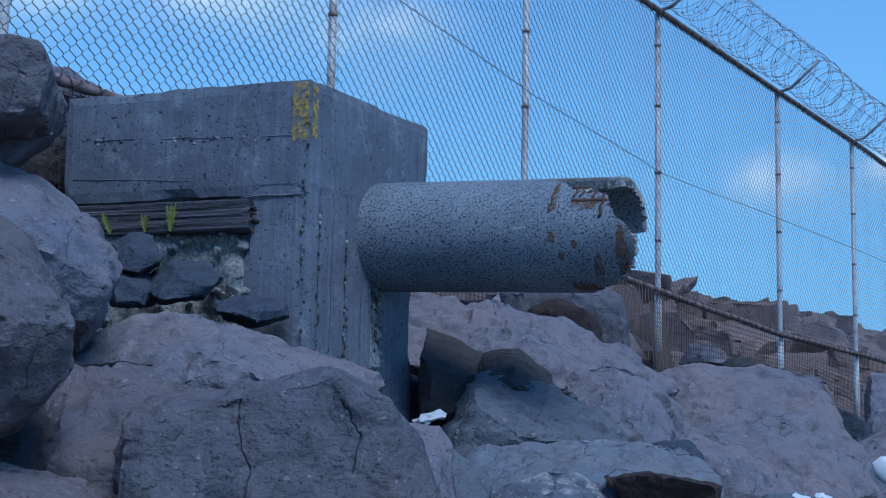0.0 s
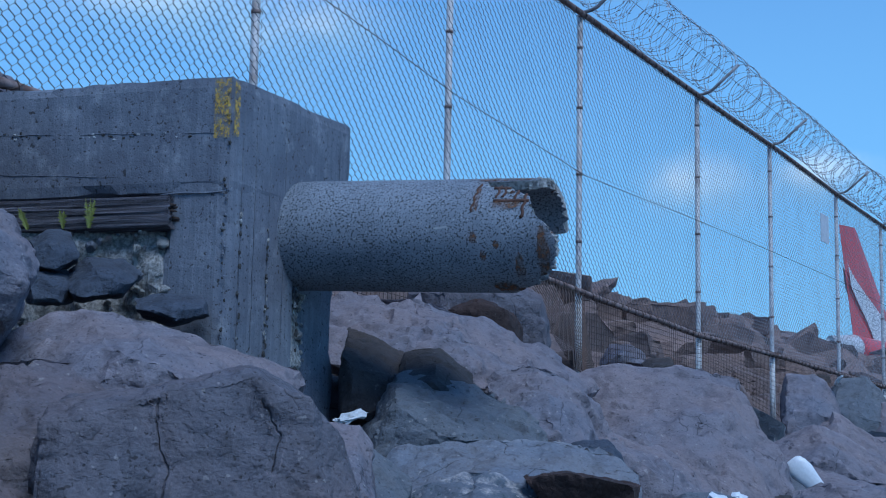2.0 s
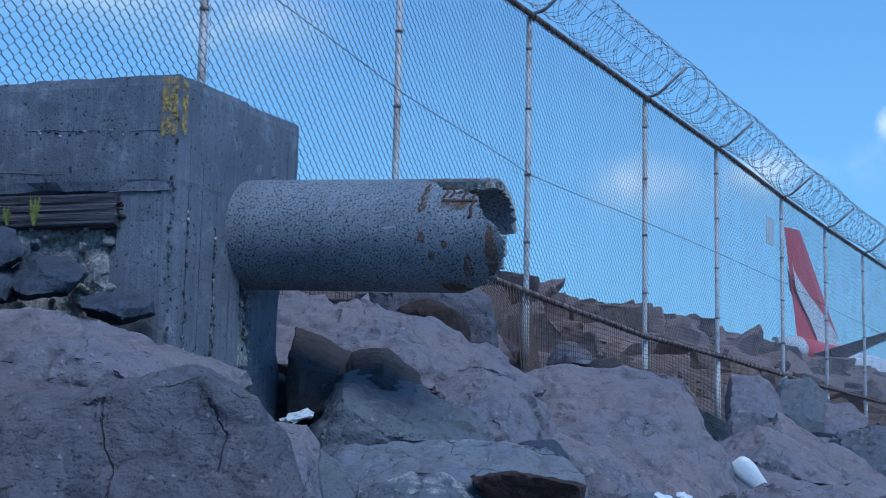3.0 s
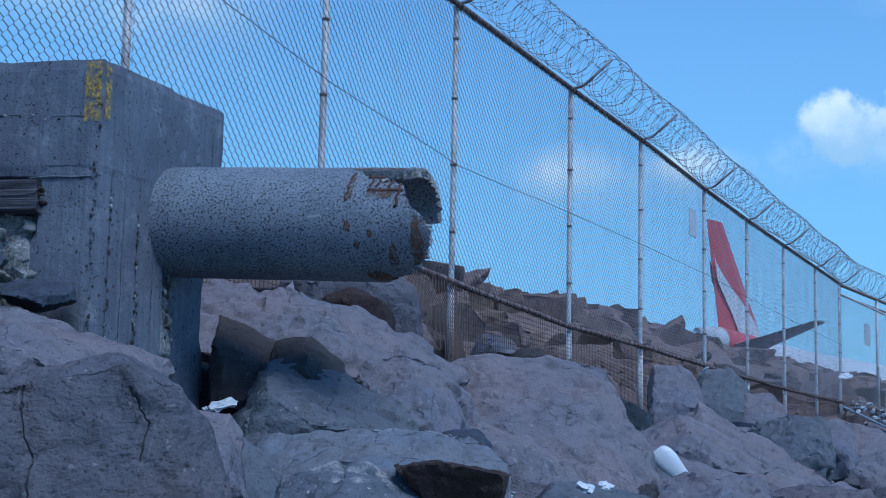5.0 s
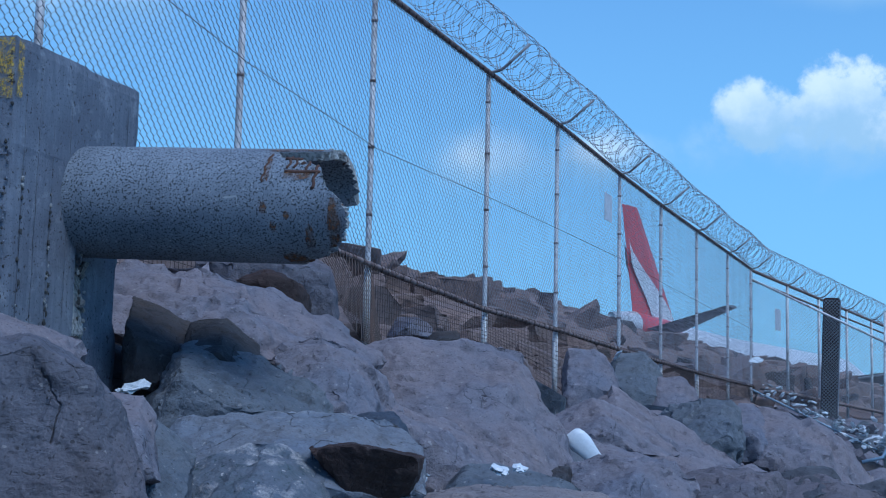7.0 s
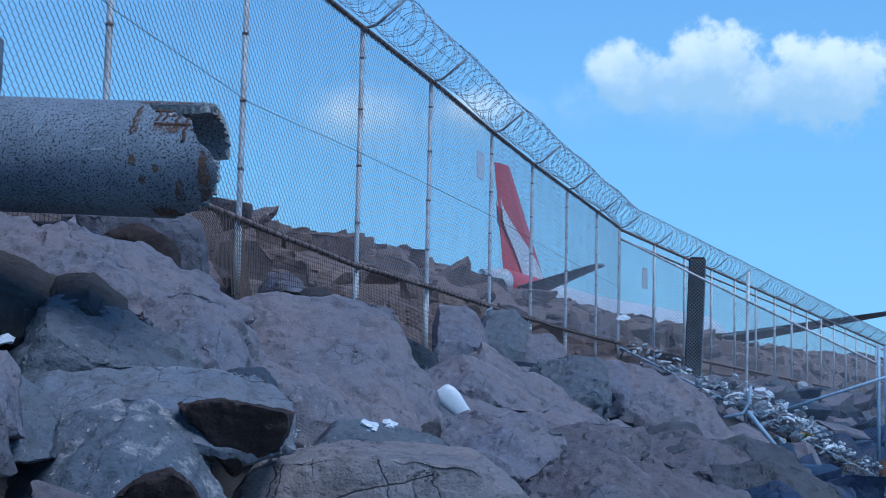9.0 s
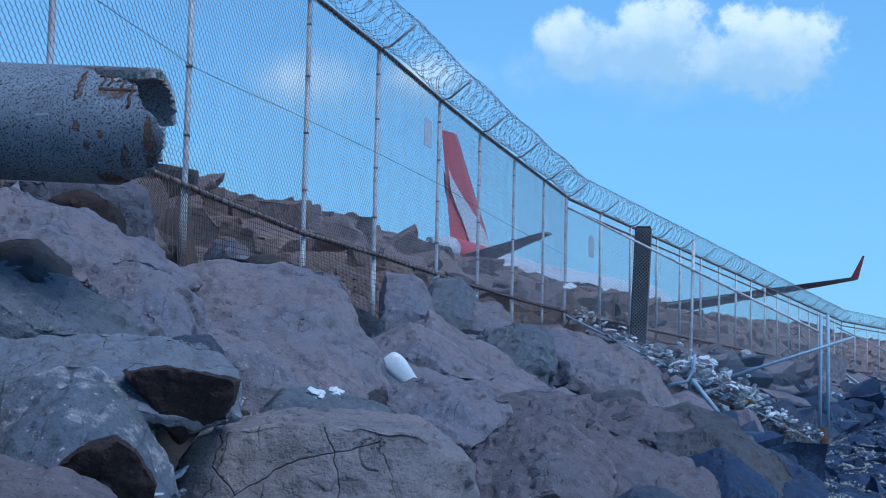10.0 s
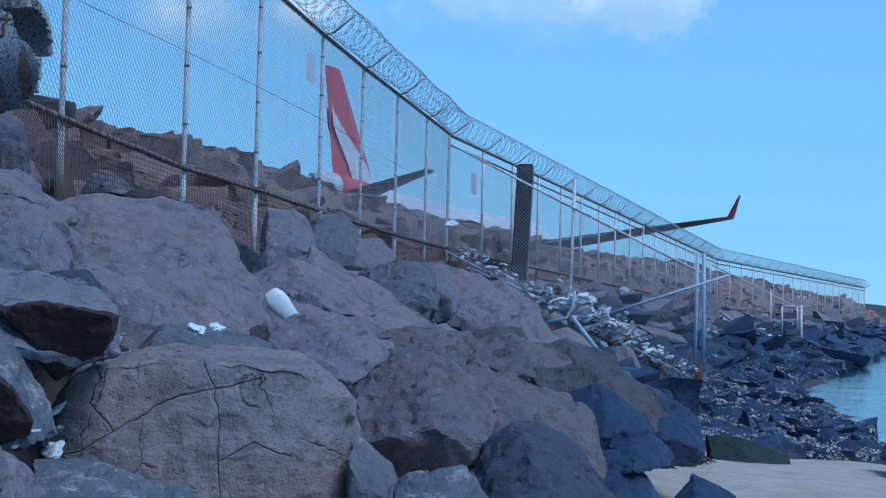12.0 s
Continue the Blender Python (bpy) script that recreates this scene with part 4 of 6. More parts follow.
def coil(line, radius, pitch, wire, phase=0.0, hand=1, steps=20, seed=0):
    """Loops of wire round a line of places, with small barbs."""
    pts = [Vector(p) for p in line]
    lens = [0.0]
    for a, b in zip(pts, pts[1:]):
        lens.append(lens[-1] + (b - a).length)
    total = lens[-1]
    n = int(total / pitch * steps)
    rng = random.Random(seed)
    out = []
    j = 0
    for i in range(n + 1):
        d = total * i / n
        while j < len(lens) - 2 and d > lens[j + 1]:
            j += 1
        t = (d - lens[j]) / (lens[j + 1] - lens[j])
        c = pts[j].lerp(pts[j + 1], t)
        way = (pts[j + 1] - pts[j]).normalized()
        side = Vector((way.y, -way.x, 0)).normalized()
        up = Vector((0, 0, 1))
        a = phase + hand * 2 * math.pi * i / steps
        r = radius * (1 + 0.10 * noise.noise((d * 0.9, seed, 0.0)) + 0.05 * noise.noise((d * 5.1, seed, 2.0)))
        lean = 0.10 * noise.noise((d * 1.7, 3.0, seed)) + 0.09 * math.sin(a * 0.5 + seed)
        out.append(c + side * r * math.cos(a) + up * r * math.sin(a) + way * (lean + 0.03 * noise.noise((d * 9, 5.0, seed))))
    return out


def wire_data(points, wire):
    pts = np.array([p[:] for p in points])
    t = np.gradient(pts, axis=0)
    t /= np.linalg.norm(t, axis=1)[:, None] + 1e-9
    ref = np.array([0.31, 0.22, 0.92])
    s = np.cross(t, ref)
    s /= np.linalg.norm(s, axis=1)[:, None] + 1e-9
    u = np.cross(t, s)
    v = np.concatenate([pts[:, None] + wire * s[:, None], pts[:, None] + wire * (-0.5 * s + 0.87 * u)[:, None], pts[:, None] + wire * (-0.5 * s - 0.87 * u)[:, None]], 1).reshape(-1, 3)
    f = []
    for i in range(len(pts) - 1):
        a, b = 3 * i, 3 * i + 3
        f += [(a, a + 1, b + 1, b), (a + 1, a + 2, b + 2, b + 1), (a + 2, a, b, b + 2)]
    return v.tolist(), f


def barbs(points, every, size, seed):
    rng = random.Random(seed)
    v, f = [], []
    for i in range(0, len(points) - 1, every):
        p, w = Vector(points[i]), (Vector(points[i + 1]) - Vector(points[i])).normalized()
        o = w.orthogonal().normalized()
        o.rotate(Matrix.Rotation(rng.uniform(0, 6.28), 3, w))
        b = w.cross(o) * size * 0.3
        for sgn in (1, -1):
            k = len(v)
            v += [tuple(p - w * size * 0.45), tuple(p + w * size * 0.45), tuple(p + o * sgn * size + w * size * 0.7 * sgn), tuple(p + b)]
            f += [(k, k + 1, k + 2), (k, k + 3, k + 2), (k + 1, k + 3, k + 2)]
    return v, f


def line_place(k):
    """On the near run of the fence, k bays of 3 m along."""
    return Vector((3 * (-0.9606 + 0.53416 * k), 3 * (1.8165 + 0.84539 * k), 0))


TOPS = ((0, 4.16), (3, 4.11), (4, 4.07), (5, 4.05), (6, 3.98), (7, 3.95), (10, 3.95))
MIDS = ((0.5, 1.82), (2.1, 1.68), (3, 1.55), (4, 1.44), (5, 1.43), (6, 1.395), (7, 1.37), (8, 1.35), (9, 1.355), (10, 1.37))
FEET = ((0, 1.25), (3, 0.92), (4, 1.05), (5, 0.50), (6, 1.12), (7, 1.08), (8, 0.92), (9, 1.08), (10, 1.3))


def along(table, k):
    return float(np.interp(k, [a for a, b in table], [b for a, b in table]))


fence = thing("boundary_fence", (0, 0, 0), "tall galvanised chain-link fence with coiled razor wire", "fence")
POSTS = (-0.35, 0.5, 1.355, 2.175, 2.992, 4.048, 4.948, 6.028, 6.957, 7.955, 9.02, 9.98)
SEAWARD = Vector((0.84539, -0.53416, 0))


def fence_arm(p, top, parent, lean=1.0, size=1.0, side=None):
    side = side or SEAWARD
    pts = [p + Vector((0, 0, top - 0.02))]
    for t in np.linspace(0, 1, 7):
        a = t * radians(50)
        pts.append(p + side * lean * size * (0.05 + 0.20 * math.sin(a)) + Vector((0, 0, top + size * (0.03 + 0.16 * (1 - math.cos(a))))))
    last, way = pts[-1], (pts[-1] - pts[-2]).normalized()
    pts.append(last + way * 0.36 * size)
    return tube("arm", pts, 0.017 * max(size, 0.95), ARM, parent, 8, "dark curved outrigger arm")


for k in POSTS:
    p = line_place(k)
    top, mid, foot = along(TOPS, k), along(MIDS, k), along(FEET, k)
    post = tube("post", [p + Vector((0, 0, foot - 0.25)), p + Vector((0, 0, mid)), p + Vector((0, 0, top))], 0.027, GALV, fence, 10)
    tube("post_sleeve", [p + Vector((0, 0, foot - 0.2)), p + Vector((0, 0, mid - 0.03))], 0.034, GALV_BRIGHT, post, 12, "white painted post foot")
    for f in (0.18, 0.42, 0.66, 0.88):
        z = mid + (top - mid) * f
        tube("tie_band", [p + Vector((0, 0, z - 0.012)), p + Vector((0, 0, z + 0.012))], 0.031, RAIL, post, 10)
    fence_arm(p, top, fence)
KS = list(np.arange(-0.35, 10.001, 0.1))
tube("top_rail", [line_place(k) + SEAWARD * 0.03 + Vector((0, 0, along(TOPS, k) + 0.01)) for k in KS], 0.029, RAIL, fence, 10, "stained top rail wrapped with wire")
tube("middle_rail", [line_place(k) + SEAWARD * 0.04 + Vector((0, 0, along(MIDS, k) + 0.004 * math.sin(9 * k))) for k in KS], 0.026, RAIL, fence, 10, "stained middle rail laced with wire")
# lacing round both rails
for table, rr in ((TOPS, 0.033), (MIDS, 0.031)):
    lace = coil([line_place(k) + SEAWARD * (0.03 if table is TOPS else 0.04) + Vector((0, 0, along(table, k))) for k in np.arange(0, 10.01, 0.25)], rr, 0.09, 0.003, steps=8, seed=4)
    v, f = wire_data(lace, 0.0035)
    link("lacing_wire", v, f, WIRE_RUST, fence, label="rusty lacing wire")
for a, b in zip(POSTS, POSTS[1:]):
    pa, pb = line_place(a) + SEAWARD * 0.045, line_place(b) + SEAWARD * 0.045
    v, f = chain_link(pa, pb, along(MIDS, a), along(TOPS, a), along(MIDS, b), along(TOPS, b), wire=0.0026 if b < 3.5 else 0.0023, bent=b <= 6.2)
    link("mesh_panel", v, f, WIRE if b < 4.2 else WIRE_MID, fence, label="woven diamond wire mesh")
    if b == 2.992:
        pa, a = line_place(2.62) + SEAWARD * 0.045, 2.62
        v, f = lattice(pa, pb, along(FEET, a) - 0.15, along(MIDS, a), along(FEET, b) - 0.15, along(MIDS, b), 0.06, 0.0034)
        curled = []
        for q in v:
            free = min(1.0, max(0.0, (pb - Vector(q)).dot(pb - pa) / (pb - pa).length_squared))
            drop = max(0.0, 1.62 - q[2])
            curled.append(tuple(Vector(q) + SEAWARD * (0.20 * free * drop + 0.20 * drop**2) + (pb - pa).normalized() * 0.45 * drop**2 * free))
        link("loose_mesh", curled, f, WIRE_RUST, fence, label="loose end of the dark mesh curling outwards")
        continue
    v, f = lattice(pa, pb, along(FEET, a) - 0.15, along(MIDS, a), along(FEET, b) - 0.15, along(MIDS, b), 0.055, 0.0022, True)
    link("lower_mesh", v, f, WIRE_RUST, fence, label="dark rusty welded mesh below the middle rail")
# one plain strand at mid height
tube("strand", [line_place(k) + SEAWARD * 0.06 + Vector((0, 0, z)) for k, z in ((0, 3.5), (1.56, 3.02), (1.82, 2.93), (2.18, 2.79), (2.74, 2.67), (2.99, 2.61), (4.03, 2.67), (4.95, 2.70), (6.03, 2.72), (7, 2.66), (10, 2.6))], 0.0035, WIRE_RUST, fence, 5, "sagging dark strand wire")
# coiled razor wire
CENTRE = [line_place(k) + SEAWARD * 0.22 + Vector((0, 0, along(TOPS, k) + 0.27 + 0.02 * math.sin(k * 5))) for k in np.arange(-0.35, 10.01, 0.1)]
for hand, phase, pitch, rad, sd in ((1, 0.0, 0.21, 0.27, 1), (-1, 1.3, 0.23, 0.26, 2)):
    loops = coil(CENTRE, rad, pitch, 0.003, phase, hand, 22, sd)
    v1, f1 = wire_data(loops, 0.0024)
    v2, f2 = barbs(loops, 2, 0.018, sd)
    v, f = gather([(v1, f1), (v2, f2)])
    link("razor_coil", v, f, COIL_WIRE, fence, label="coiled razor wire")
for du, dz in ((0.40, 0.45), (0.28, 0.28)):
    tube("coil_strand", [line_place(k) + SEAWARD * du + Vector((0, 0, along(TOPS, k) + dz - 0.015 * math.sin(math.pi * (k % 1.0)))) for k in np.arange(0, 10.01, 0.2)], 0.0028, WIRE, fence, 4)

# small plates wired to the mesh
PLATE = plain_material("grey_plate", (0.62, 0.63, 0.66), 0.6, second=(0.5, 0.5, 0.53), scale=12)


def plate(k, z, w, h, parent, p=None, way=None):
    p = p or line_place(k) + SEAWARD * 0.06
    way = way or Vector((0.53416, 0.84539, 0))
    out = Vector((way.y, -way.x, 0)) * 0.006
    v = [tuple(p + way * sx * w / 2 + Vector((0, 0, z + sz * h / 2)) + out * o) for o in (-1, 1) for sx, sz in ((-1, -1), (1, -1), (1, 1), (-1, 1))]
    f = [(0, 1, 2, 3), (7, 6, 5, 4), (0, 4, 5, 1), (1, 5, 6, 2), (2, 6, 7, 3), (3, 7, 4, 0)]
    sign = thing("fence_sign", (0, 0, 0), "small grey metal plate hung on the fence", "sign", group="fence signs")
    link("plate", v, f, PLATE, sign)


plate(5.735, 3.36, 0.39, 0.39, fence)

# ---- the far runs
P10 = line_place(10)
CORNER2 = Vector((43.9, 66.4, 0))
ENDING = Vector((76.6, 95.0, 0))
far_fence = thing("far_fence", (0, 0, 0), "galvanised chain-link fence with V arms curving along the bay", "fence")


def run(a, b, count, top_a, top_b, low_a, low_b, first=1):
    way = (b - a).normalized()
    sea = Vector((way.y, -way.x, 0))
    spots = [a.lerp(b, i / count) for i in range(count + 1)]
    lerp = lambda x, y, t: x + (y - x) * t
    for i in range(first, count + 1):
        t = i / count
        p, top, low = spots[i], lerp(top_a, top_b, t), lerp(low_a, low_b, t)
        tube("post", [p + Vector((0, 0, low - 0.45)), p + Vector((0, 0, top))], 0.036, GALV, far_fence, 6)
        for sgn in (1, -1):
            fence_arm(p, top, far_fence, sgn, 0.95, sea)
    for dz, rad in ((0.0, 0.04), (-0.22, 0.028)):
        tube("top_rail", [a + Vector((0, 0, top_a + dz)), b + Vector((0, 0, top_b + dz))], rad, RAIL, far_fence, 6)
    tube("bottom_rail", [a + sea * 0.03 + Vector((0, 0, low_a)), b + sea * 0.03 + Vector((0, 0, low_b))], 0.05, RAIL, far_fence, 6)
    v, f = lattice(a, b, low_a, top_a, low_b, top_b, 0.075, 0.0012)
    link("mesh_panel", v, f, COIL_WIRE, far_fence)
    line = [a.lerp(b, t) + Vector((0, 0, lerp(top_a, top_b, t) + 0.33)) for t in np.linspace(0, 1, 30)]
    for hand, ph, sd in ((1, 0, 5), (-1, 1, 6)):
        v, f = wire_data(coil(line, 0.30, 0.24, 0.003, ph, hand, 16, sd), 0.0034)
        link("razor_coil", v, f, COIL_WIRE, far_fence)


run(P10, CORNER2, 17, 3.95, 2.98, 1.37, 0.44)
run(CORNER2, ENDING, 17, 2.98, 2.53, 0.44, 0.0, 0)
w2 = (CORNER2 - P10).normalized()
plate(0, 3.0, 0.42, 0.5, far_fence, P10 + w2 * 2.0 + Vector((0, 0, 0)), w2)
plate(0, 2.75, 0.42, 0.5, far_fence, P10 + w2 * 14.0, w2)

# ---- the spur down to the water
spur = thing("spur_fence", (0, 0, 0), "leaning chain-link spur fence running down the stones to the water", "fence")
Q0, Q1, Q2 = P10, P10 + SEAWARD * 2.8, P10 + SEAWARD * 5.67
for a, b, fa, ta, fb, tb in ((Q0, Q1, 1.30, 3.75, -0.05, 2.35), (Q1, Q2, -0.05, 2.35, -1.45, 0.95)):
    tube("top_rail", [a + Vector((0, 0, ta)), b + Vector((0, 0, tb))], 0.026, GALV, spur, 6)
    tube("bottom_rail", [a + Vector((0, 0, fa)), b + Vector((0, 0, fb))], 0.024, BLUE_PIPE, spur, 6)
    v, f = chain_link(a, b, fa - 0.1, ta, fb - 0.1, tb, 0.08, 0.0036, False)
    link("mesh_panel", v, f, WIRE_PALE, spur, label="woven diamond wire mesh")
tube("post", [Q1 + Vector((0, 0, -0.5)), Q1 + Vector((0.07, 0, 2.97))], 0.036, GALV, spur, 8)
for dx in (-0.09, 0.09):
    tube("post", [Q2 + SEAWARD * dx + Vector((0, 0, -1.3)), Q2 + SEAWARD * dx * 0.8 + Vector((0, 0, 1.38))], 0.04, BLUE_PIPE, spur, 8, "pale blue steel end post")
tube("post_stump", [Q2 + Vector((0, 0, -1.9)), Q2 + Vector((0, 0, -1.05))], 0.10, RUST, spur, 8, "rusted post foot")
for dx in np.arange(0.15, 0.9, 0.14):
    tube("bent_wire", [Q2 - SEAWARD * dx + Vector((0, 0, -1.5)), Q2 - SEAWARD * (dx + 0.05) + Vector((0, 0, -1.1 + 0.2 * math.sin(dx * 9))), Q2 - SEAWARD * (dx - 0.06) + Vector((0, 0, -0.8))], 0.006, RUST, spur, 4)
tube("rusted_bar", [(16.60, 27.36, -1.47), (17.50, 27.40, -1.45)], 0.04, RUST, spur, 6, "rusted steel bar")
knee = Q1 + Vector((0, 0, -0.12))
pole = thing("fallen_pole", knee, "pale blue steel pole fallen across the spur fence", "pole")
tube("pole_shaft", [Vector((0.3, -0.3, -0.05)), SEAWARD * 3.25 + Vector((0.1, -0.3, 1.02))], 0.032, BLUE_PIPE, pole, 8)
strut = thing("bent_strut", knee, "bent pale steel strut at the knee of the fence", "strut")
tube("strut_bar", [Vector((15.06, 28.23, 0.45)) - knee, Vector((15.03, 28.25, 0.12)) - knee, Vector((14.93, 28.30, -0.12)) - knee, Vector((14.55, 28.46, -0.22)) - knee], 0.036, BLUE_PIPE, strut, 8)
tube("strut_leg", [Vector((15.01, 28.26, -0.08)) - knee, Vector((15.66, 27.92, -1.0)) - knee], 0.055, BLUE_PIPE, strut, 8)

# dark square timber column beside the far run
COLUMN = plain_material("tarred_timber", (0.035, 0.022, 0.024), 0.85, second=(0.075, 0.04, 0.036), scale=12, bump=0.5)


def build_column():
    col = thing("timber_column", (16.1, 33.2, 0.3), "dark tarred square timber column behind the mesh", "column", turn=-20)
    bm = bmesh.new()
    bmesh.ops.create_cube(bm, size=1)
    for v in bm.verts:
        v.co = Vector((v.co.x * 0.36, v.co.y * 0.36, (v.co.z + 0.5) * 3.35)) + Vector((0.12 * (v.co.z + 0.5), 0, 0))
    bmesh.ops.bevel(bm, geom=bm.edges[:], offset=0.02, segments=2, affect="EDGES")
    part("shaft", bm, COLUMN, col)
    for a, b in (((-0.19, -0.2, 0), (0.19, -0.2, 0)), ((0.2, -0.2, 0), (0.2, 0.2, 0))):
        v, f = lattice(a, b, 0.0, 3.3, 0.0, 3.3, 0.085, 0.007)
        v = [(x + 0.12 * z / 3.35, y, z) for x, y, z in v]
        link("wire_wrap", v, f, WIRE_PALE, col, label="wire mesh against the column")


build_column()


# ---- a second ruined spur further round the bay
far_spur = thing("ruined_gate", (0, 0, 0), "remains of a pale steel gate frame on the far stones", "gate")
tube("post", [Vector((39.38, 52.96, -1.86)), Vector((39.35, 52.99, 0.58))], 0.06, GALV, far_spur, 6)
tube("post_arm", [Vector((39.35, 52.99, 0.55)), Vector((39.23, 53.08, 0.97))], 0.035, GALV, far_spur, 6)
tube("post_arm", [Vector((39.35, 52.99, 0.55)), Vector((39.46, 52.91, 0.97))], 0.035, GALV, far_spur, 6)
tube("post", [Vector((38.33, 53.73, -0.93)), Vector((38.30, 53.75, 1.23))], 0.05, GALV, far_spur, 6)
tube("frame_side", [Vector((38.71, 53.45, -0.79)), Vector((38.70, 53.47, 0.51))], 0.045, GALV, far_spur, 6)
tube("frame_side", [Vector((39.23, 53.07, -0.77)), Vector((39.22, 53.09, 0.52))], 0.045, GALV, far_spur, 6)
tube("frame_top", [Vector((38.68, 53.48, 0.51)), Vector((39.29, 53.03, 0.50))], 0.04, GALV, far_spur, 6)
tube("frame_foot", [Vector((38.69, 53.47, -0.74)), Vector((39.31, 53.02, -0.72))], 0.04, RUST, far_spur, 6)
tube("fallen_rail", [Vector((34.15, 51.74, 0.34)), Vector((33.02, 47.68, -0.62))], 0.05, GALV, far_spur, 6, "pale fallen rail")
tube("stay_wire", [Vector((38.44, 58.50, 2.35)), Vector((39.24, 53.07, 0.45))], 0.03, GALV, far_spur, 6, "slack stay wire")
tube("bent_rail", [Vector((38.20, 53.82, -0.24)), Vector((38.64, 53.51, -0.67)), Vector((38.87, 53.34, -0.91))], 0.04, RUST, far_spur, 6, "rusted bent rail")


# ---------------------------------------------------------------- boulders of the sea wall
HEROES = []


def stone(label, at, bearing, depth, seed, sides, mat, lean=0.5, cracks=1.0, front=(), share=0.6, cut=0.09, rough=1.0, sink=None, fine=None, grooves=()):
    """A large stone bounded by flat sides: (angle round its outline, metres out) each; lean turns its upper sides to the sea, front gives its seaward faces (across, upward, how far out)."""
    rng = np.random.default_rng(seed)
    wide = max(d * abs(math.cos(radians(a))) for a, d in sides)
    tall = max(d * abs(math.sin(radians(a))) for a, d in sides)
    front = front or ((rng.uniform(-0.25, 0.25), rng.uniform(-0.05, 0.45), rng.uniform(0.84, 0.95)), (rng.uniform(0.5, 1.0), rng.uniform(-0.3, 0.4), rng.uniform(0.78, 0.9)), (rng.uniform(-1.0, -0.5), rng.uniform(-0.2, 0.5), rng.uniform(0.78, 0.9)))
    # a sloping slab runs on down under its neighbours
    if sink is None:
        sink = 0.40 * tall if max(f[1] for f in front) > 0.55 and min(f[1] for f in front) > -0.4 else 0.12 * tall
    planes = []
    for a, d in sides:
        c, s = math.cos(radians(a)), math.sin(radians(a))
        t = -lean * s if s > 0.35 else rng.uniform(-0.12, 0.12)
        t = max(-1.3 * d / depth, min(1.3 * d / depth, t))
        m = np.array([c, t, s])
        k = np.linalg.norm(m)
        rise = (at[2] + d * s) * depth * 0.48 / math.hypot(at[0], at[1]) - abs(t) * depth * 0.48 if s > 0.35 else 0.0
        planes.append((m / k, (1.04 * d + (sink if s < -0.35 else 0.0) + rise) / k))
    for fx, fz, far in front:
        m = np.array([fx, -1.0, fz])
        planes.append((m / np.linalg.norm(m), far * (abs(fx) * wide + depth / 2 + abs(fz) * tall) / np.linalg.norm(m)))
    m = np.array([rng.uniform(-0.2, 0.2), 1.0, 0.1])
    planes.append((m / np.linalg.norm(m), depth / 2))
    away = math.hypot(at[0], at[1])
    ob = new("boulder", broken_rock("boulder", seed, planes, mat, fine or 0.0034 * away + 0.004, cut, share, rough, 2, cracks, grooves=grooves))
    ob.matrix_world = pose(*at, 0, 0, -bearing)
    tagged(ob, label, "boulder", "sea wall boulders")
    reach = float(np.mean([d for a, d in sides]))
    HEROES.append((at[0], at[1], at[2], reach, depth / 2, reach))
    return ob


stone("large brown basalt boulder with dark flaked side", (-1.07, 5.09, 0.14), -12, 0.8, 3, ((-141, 0.5), (-85, 0.28), (-50, 0.26), (58, 0.37), (78, 0.27), (82, 0.26), (96, 0.28), (140, 0.31), (178, 0.44)), ROCK_BROWN, 0.5, front=((-0.1, 0.15, 0.95), (0.1, 0.9, 0.64)))
stone("large brown basalt boulder with a broad flat front face", (-0.51, 4.72, 0.06), -6, 0.7, 4, ((-99, 0.27), (-77, 0.28), (14, 0.39), (40, 0.34), (67, 0.27), (100, 0.2), (102, 0.2), (158, 0.43), (178, 0.47)), ROCK_BROWN, 0.08, front=((-0.05, 0.10, 0.97), (0.9, 0.2, 0.86), (0, 1.2, 0.93)), share=0.45, cut=0.04, rough=0.7, fine=0.012, grooves=(((-0.10, 0.20), (-0.12, 0.05), (-0.08, -0.10), (-0.10, -0.30)), ((0.18, 0.12), (0.24, 0.02), (0.22, -0.08))))
stone("brown slab of basalt sloping under the concrete headstock", (-0.9, 5.68, 0.42), -9, 0.7, 12, ((-168, 0.49), (-109, 0.26), (-89, 0.22), (-27, 0.55), (67, 0.19), (73, 0.16), (80, 0.17), (97, 0.21), (115, 0.27), (132, 0.35)), ROCK, 0.9, front=((0.05, 1.1, 0.52), (0, 0.1, 0.95)))
stone("small rounded brown boulder beside the concrete column", (-0.04, 5.3, 0.01), 0, 0.4, 21, ((-175, 0.1), (-89, 0.15), (4, 0.09), (31, 0.1), (87, 0.13)), ROCK)
stone("low brown boulder with a rounded back", (-1.10, 4.16, -0.17), -15, 0.6, 5, ((-176, 0.22), (-90, 0.12), (-30, 0.24), (61, 0.17), (75, 0.13), (101, 0.16)), ROCK_BROWN, 0.8)
stone("tall leaning brown boulder with a sharp edge", (-1.27, 4.44, 0.4), -16, 0.5, 34, ((-176, 0.15), (-81, 0.29), (-46, 0.19), (-43, 0.19), (-4, 0.16), (25, 0.14), (30, 0.14), (58, 0.23), (89, 0.32)), ROCK_BROWN, 0.2, front=((0.35, 0.45, 0.75), (0.3, -0.7, 0.75)))
stone("pale grey-brown boulder with a pointed top", (-1.48, 5.56, 0.81), -15, 0.6, 43, ((-176, 0.27), (-115, 0.26), (-35, 0.28), (-14, 0.27), (26, 0.21), (52, 0.16), (55, 0.16), (89, 0.3)), ROCK, 0.6, front=((0.2, 0.9, 0.62), (0.25, -0.5, 0.78)))
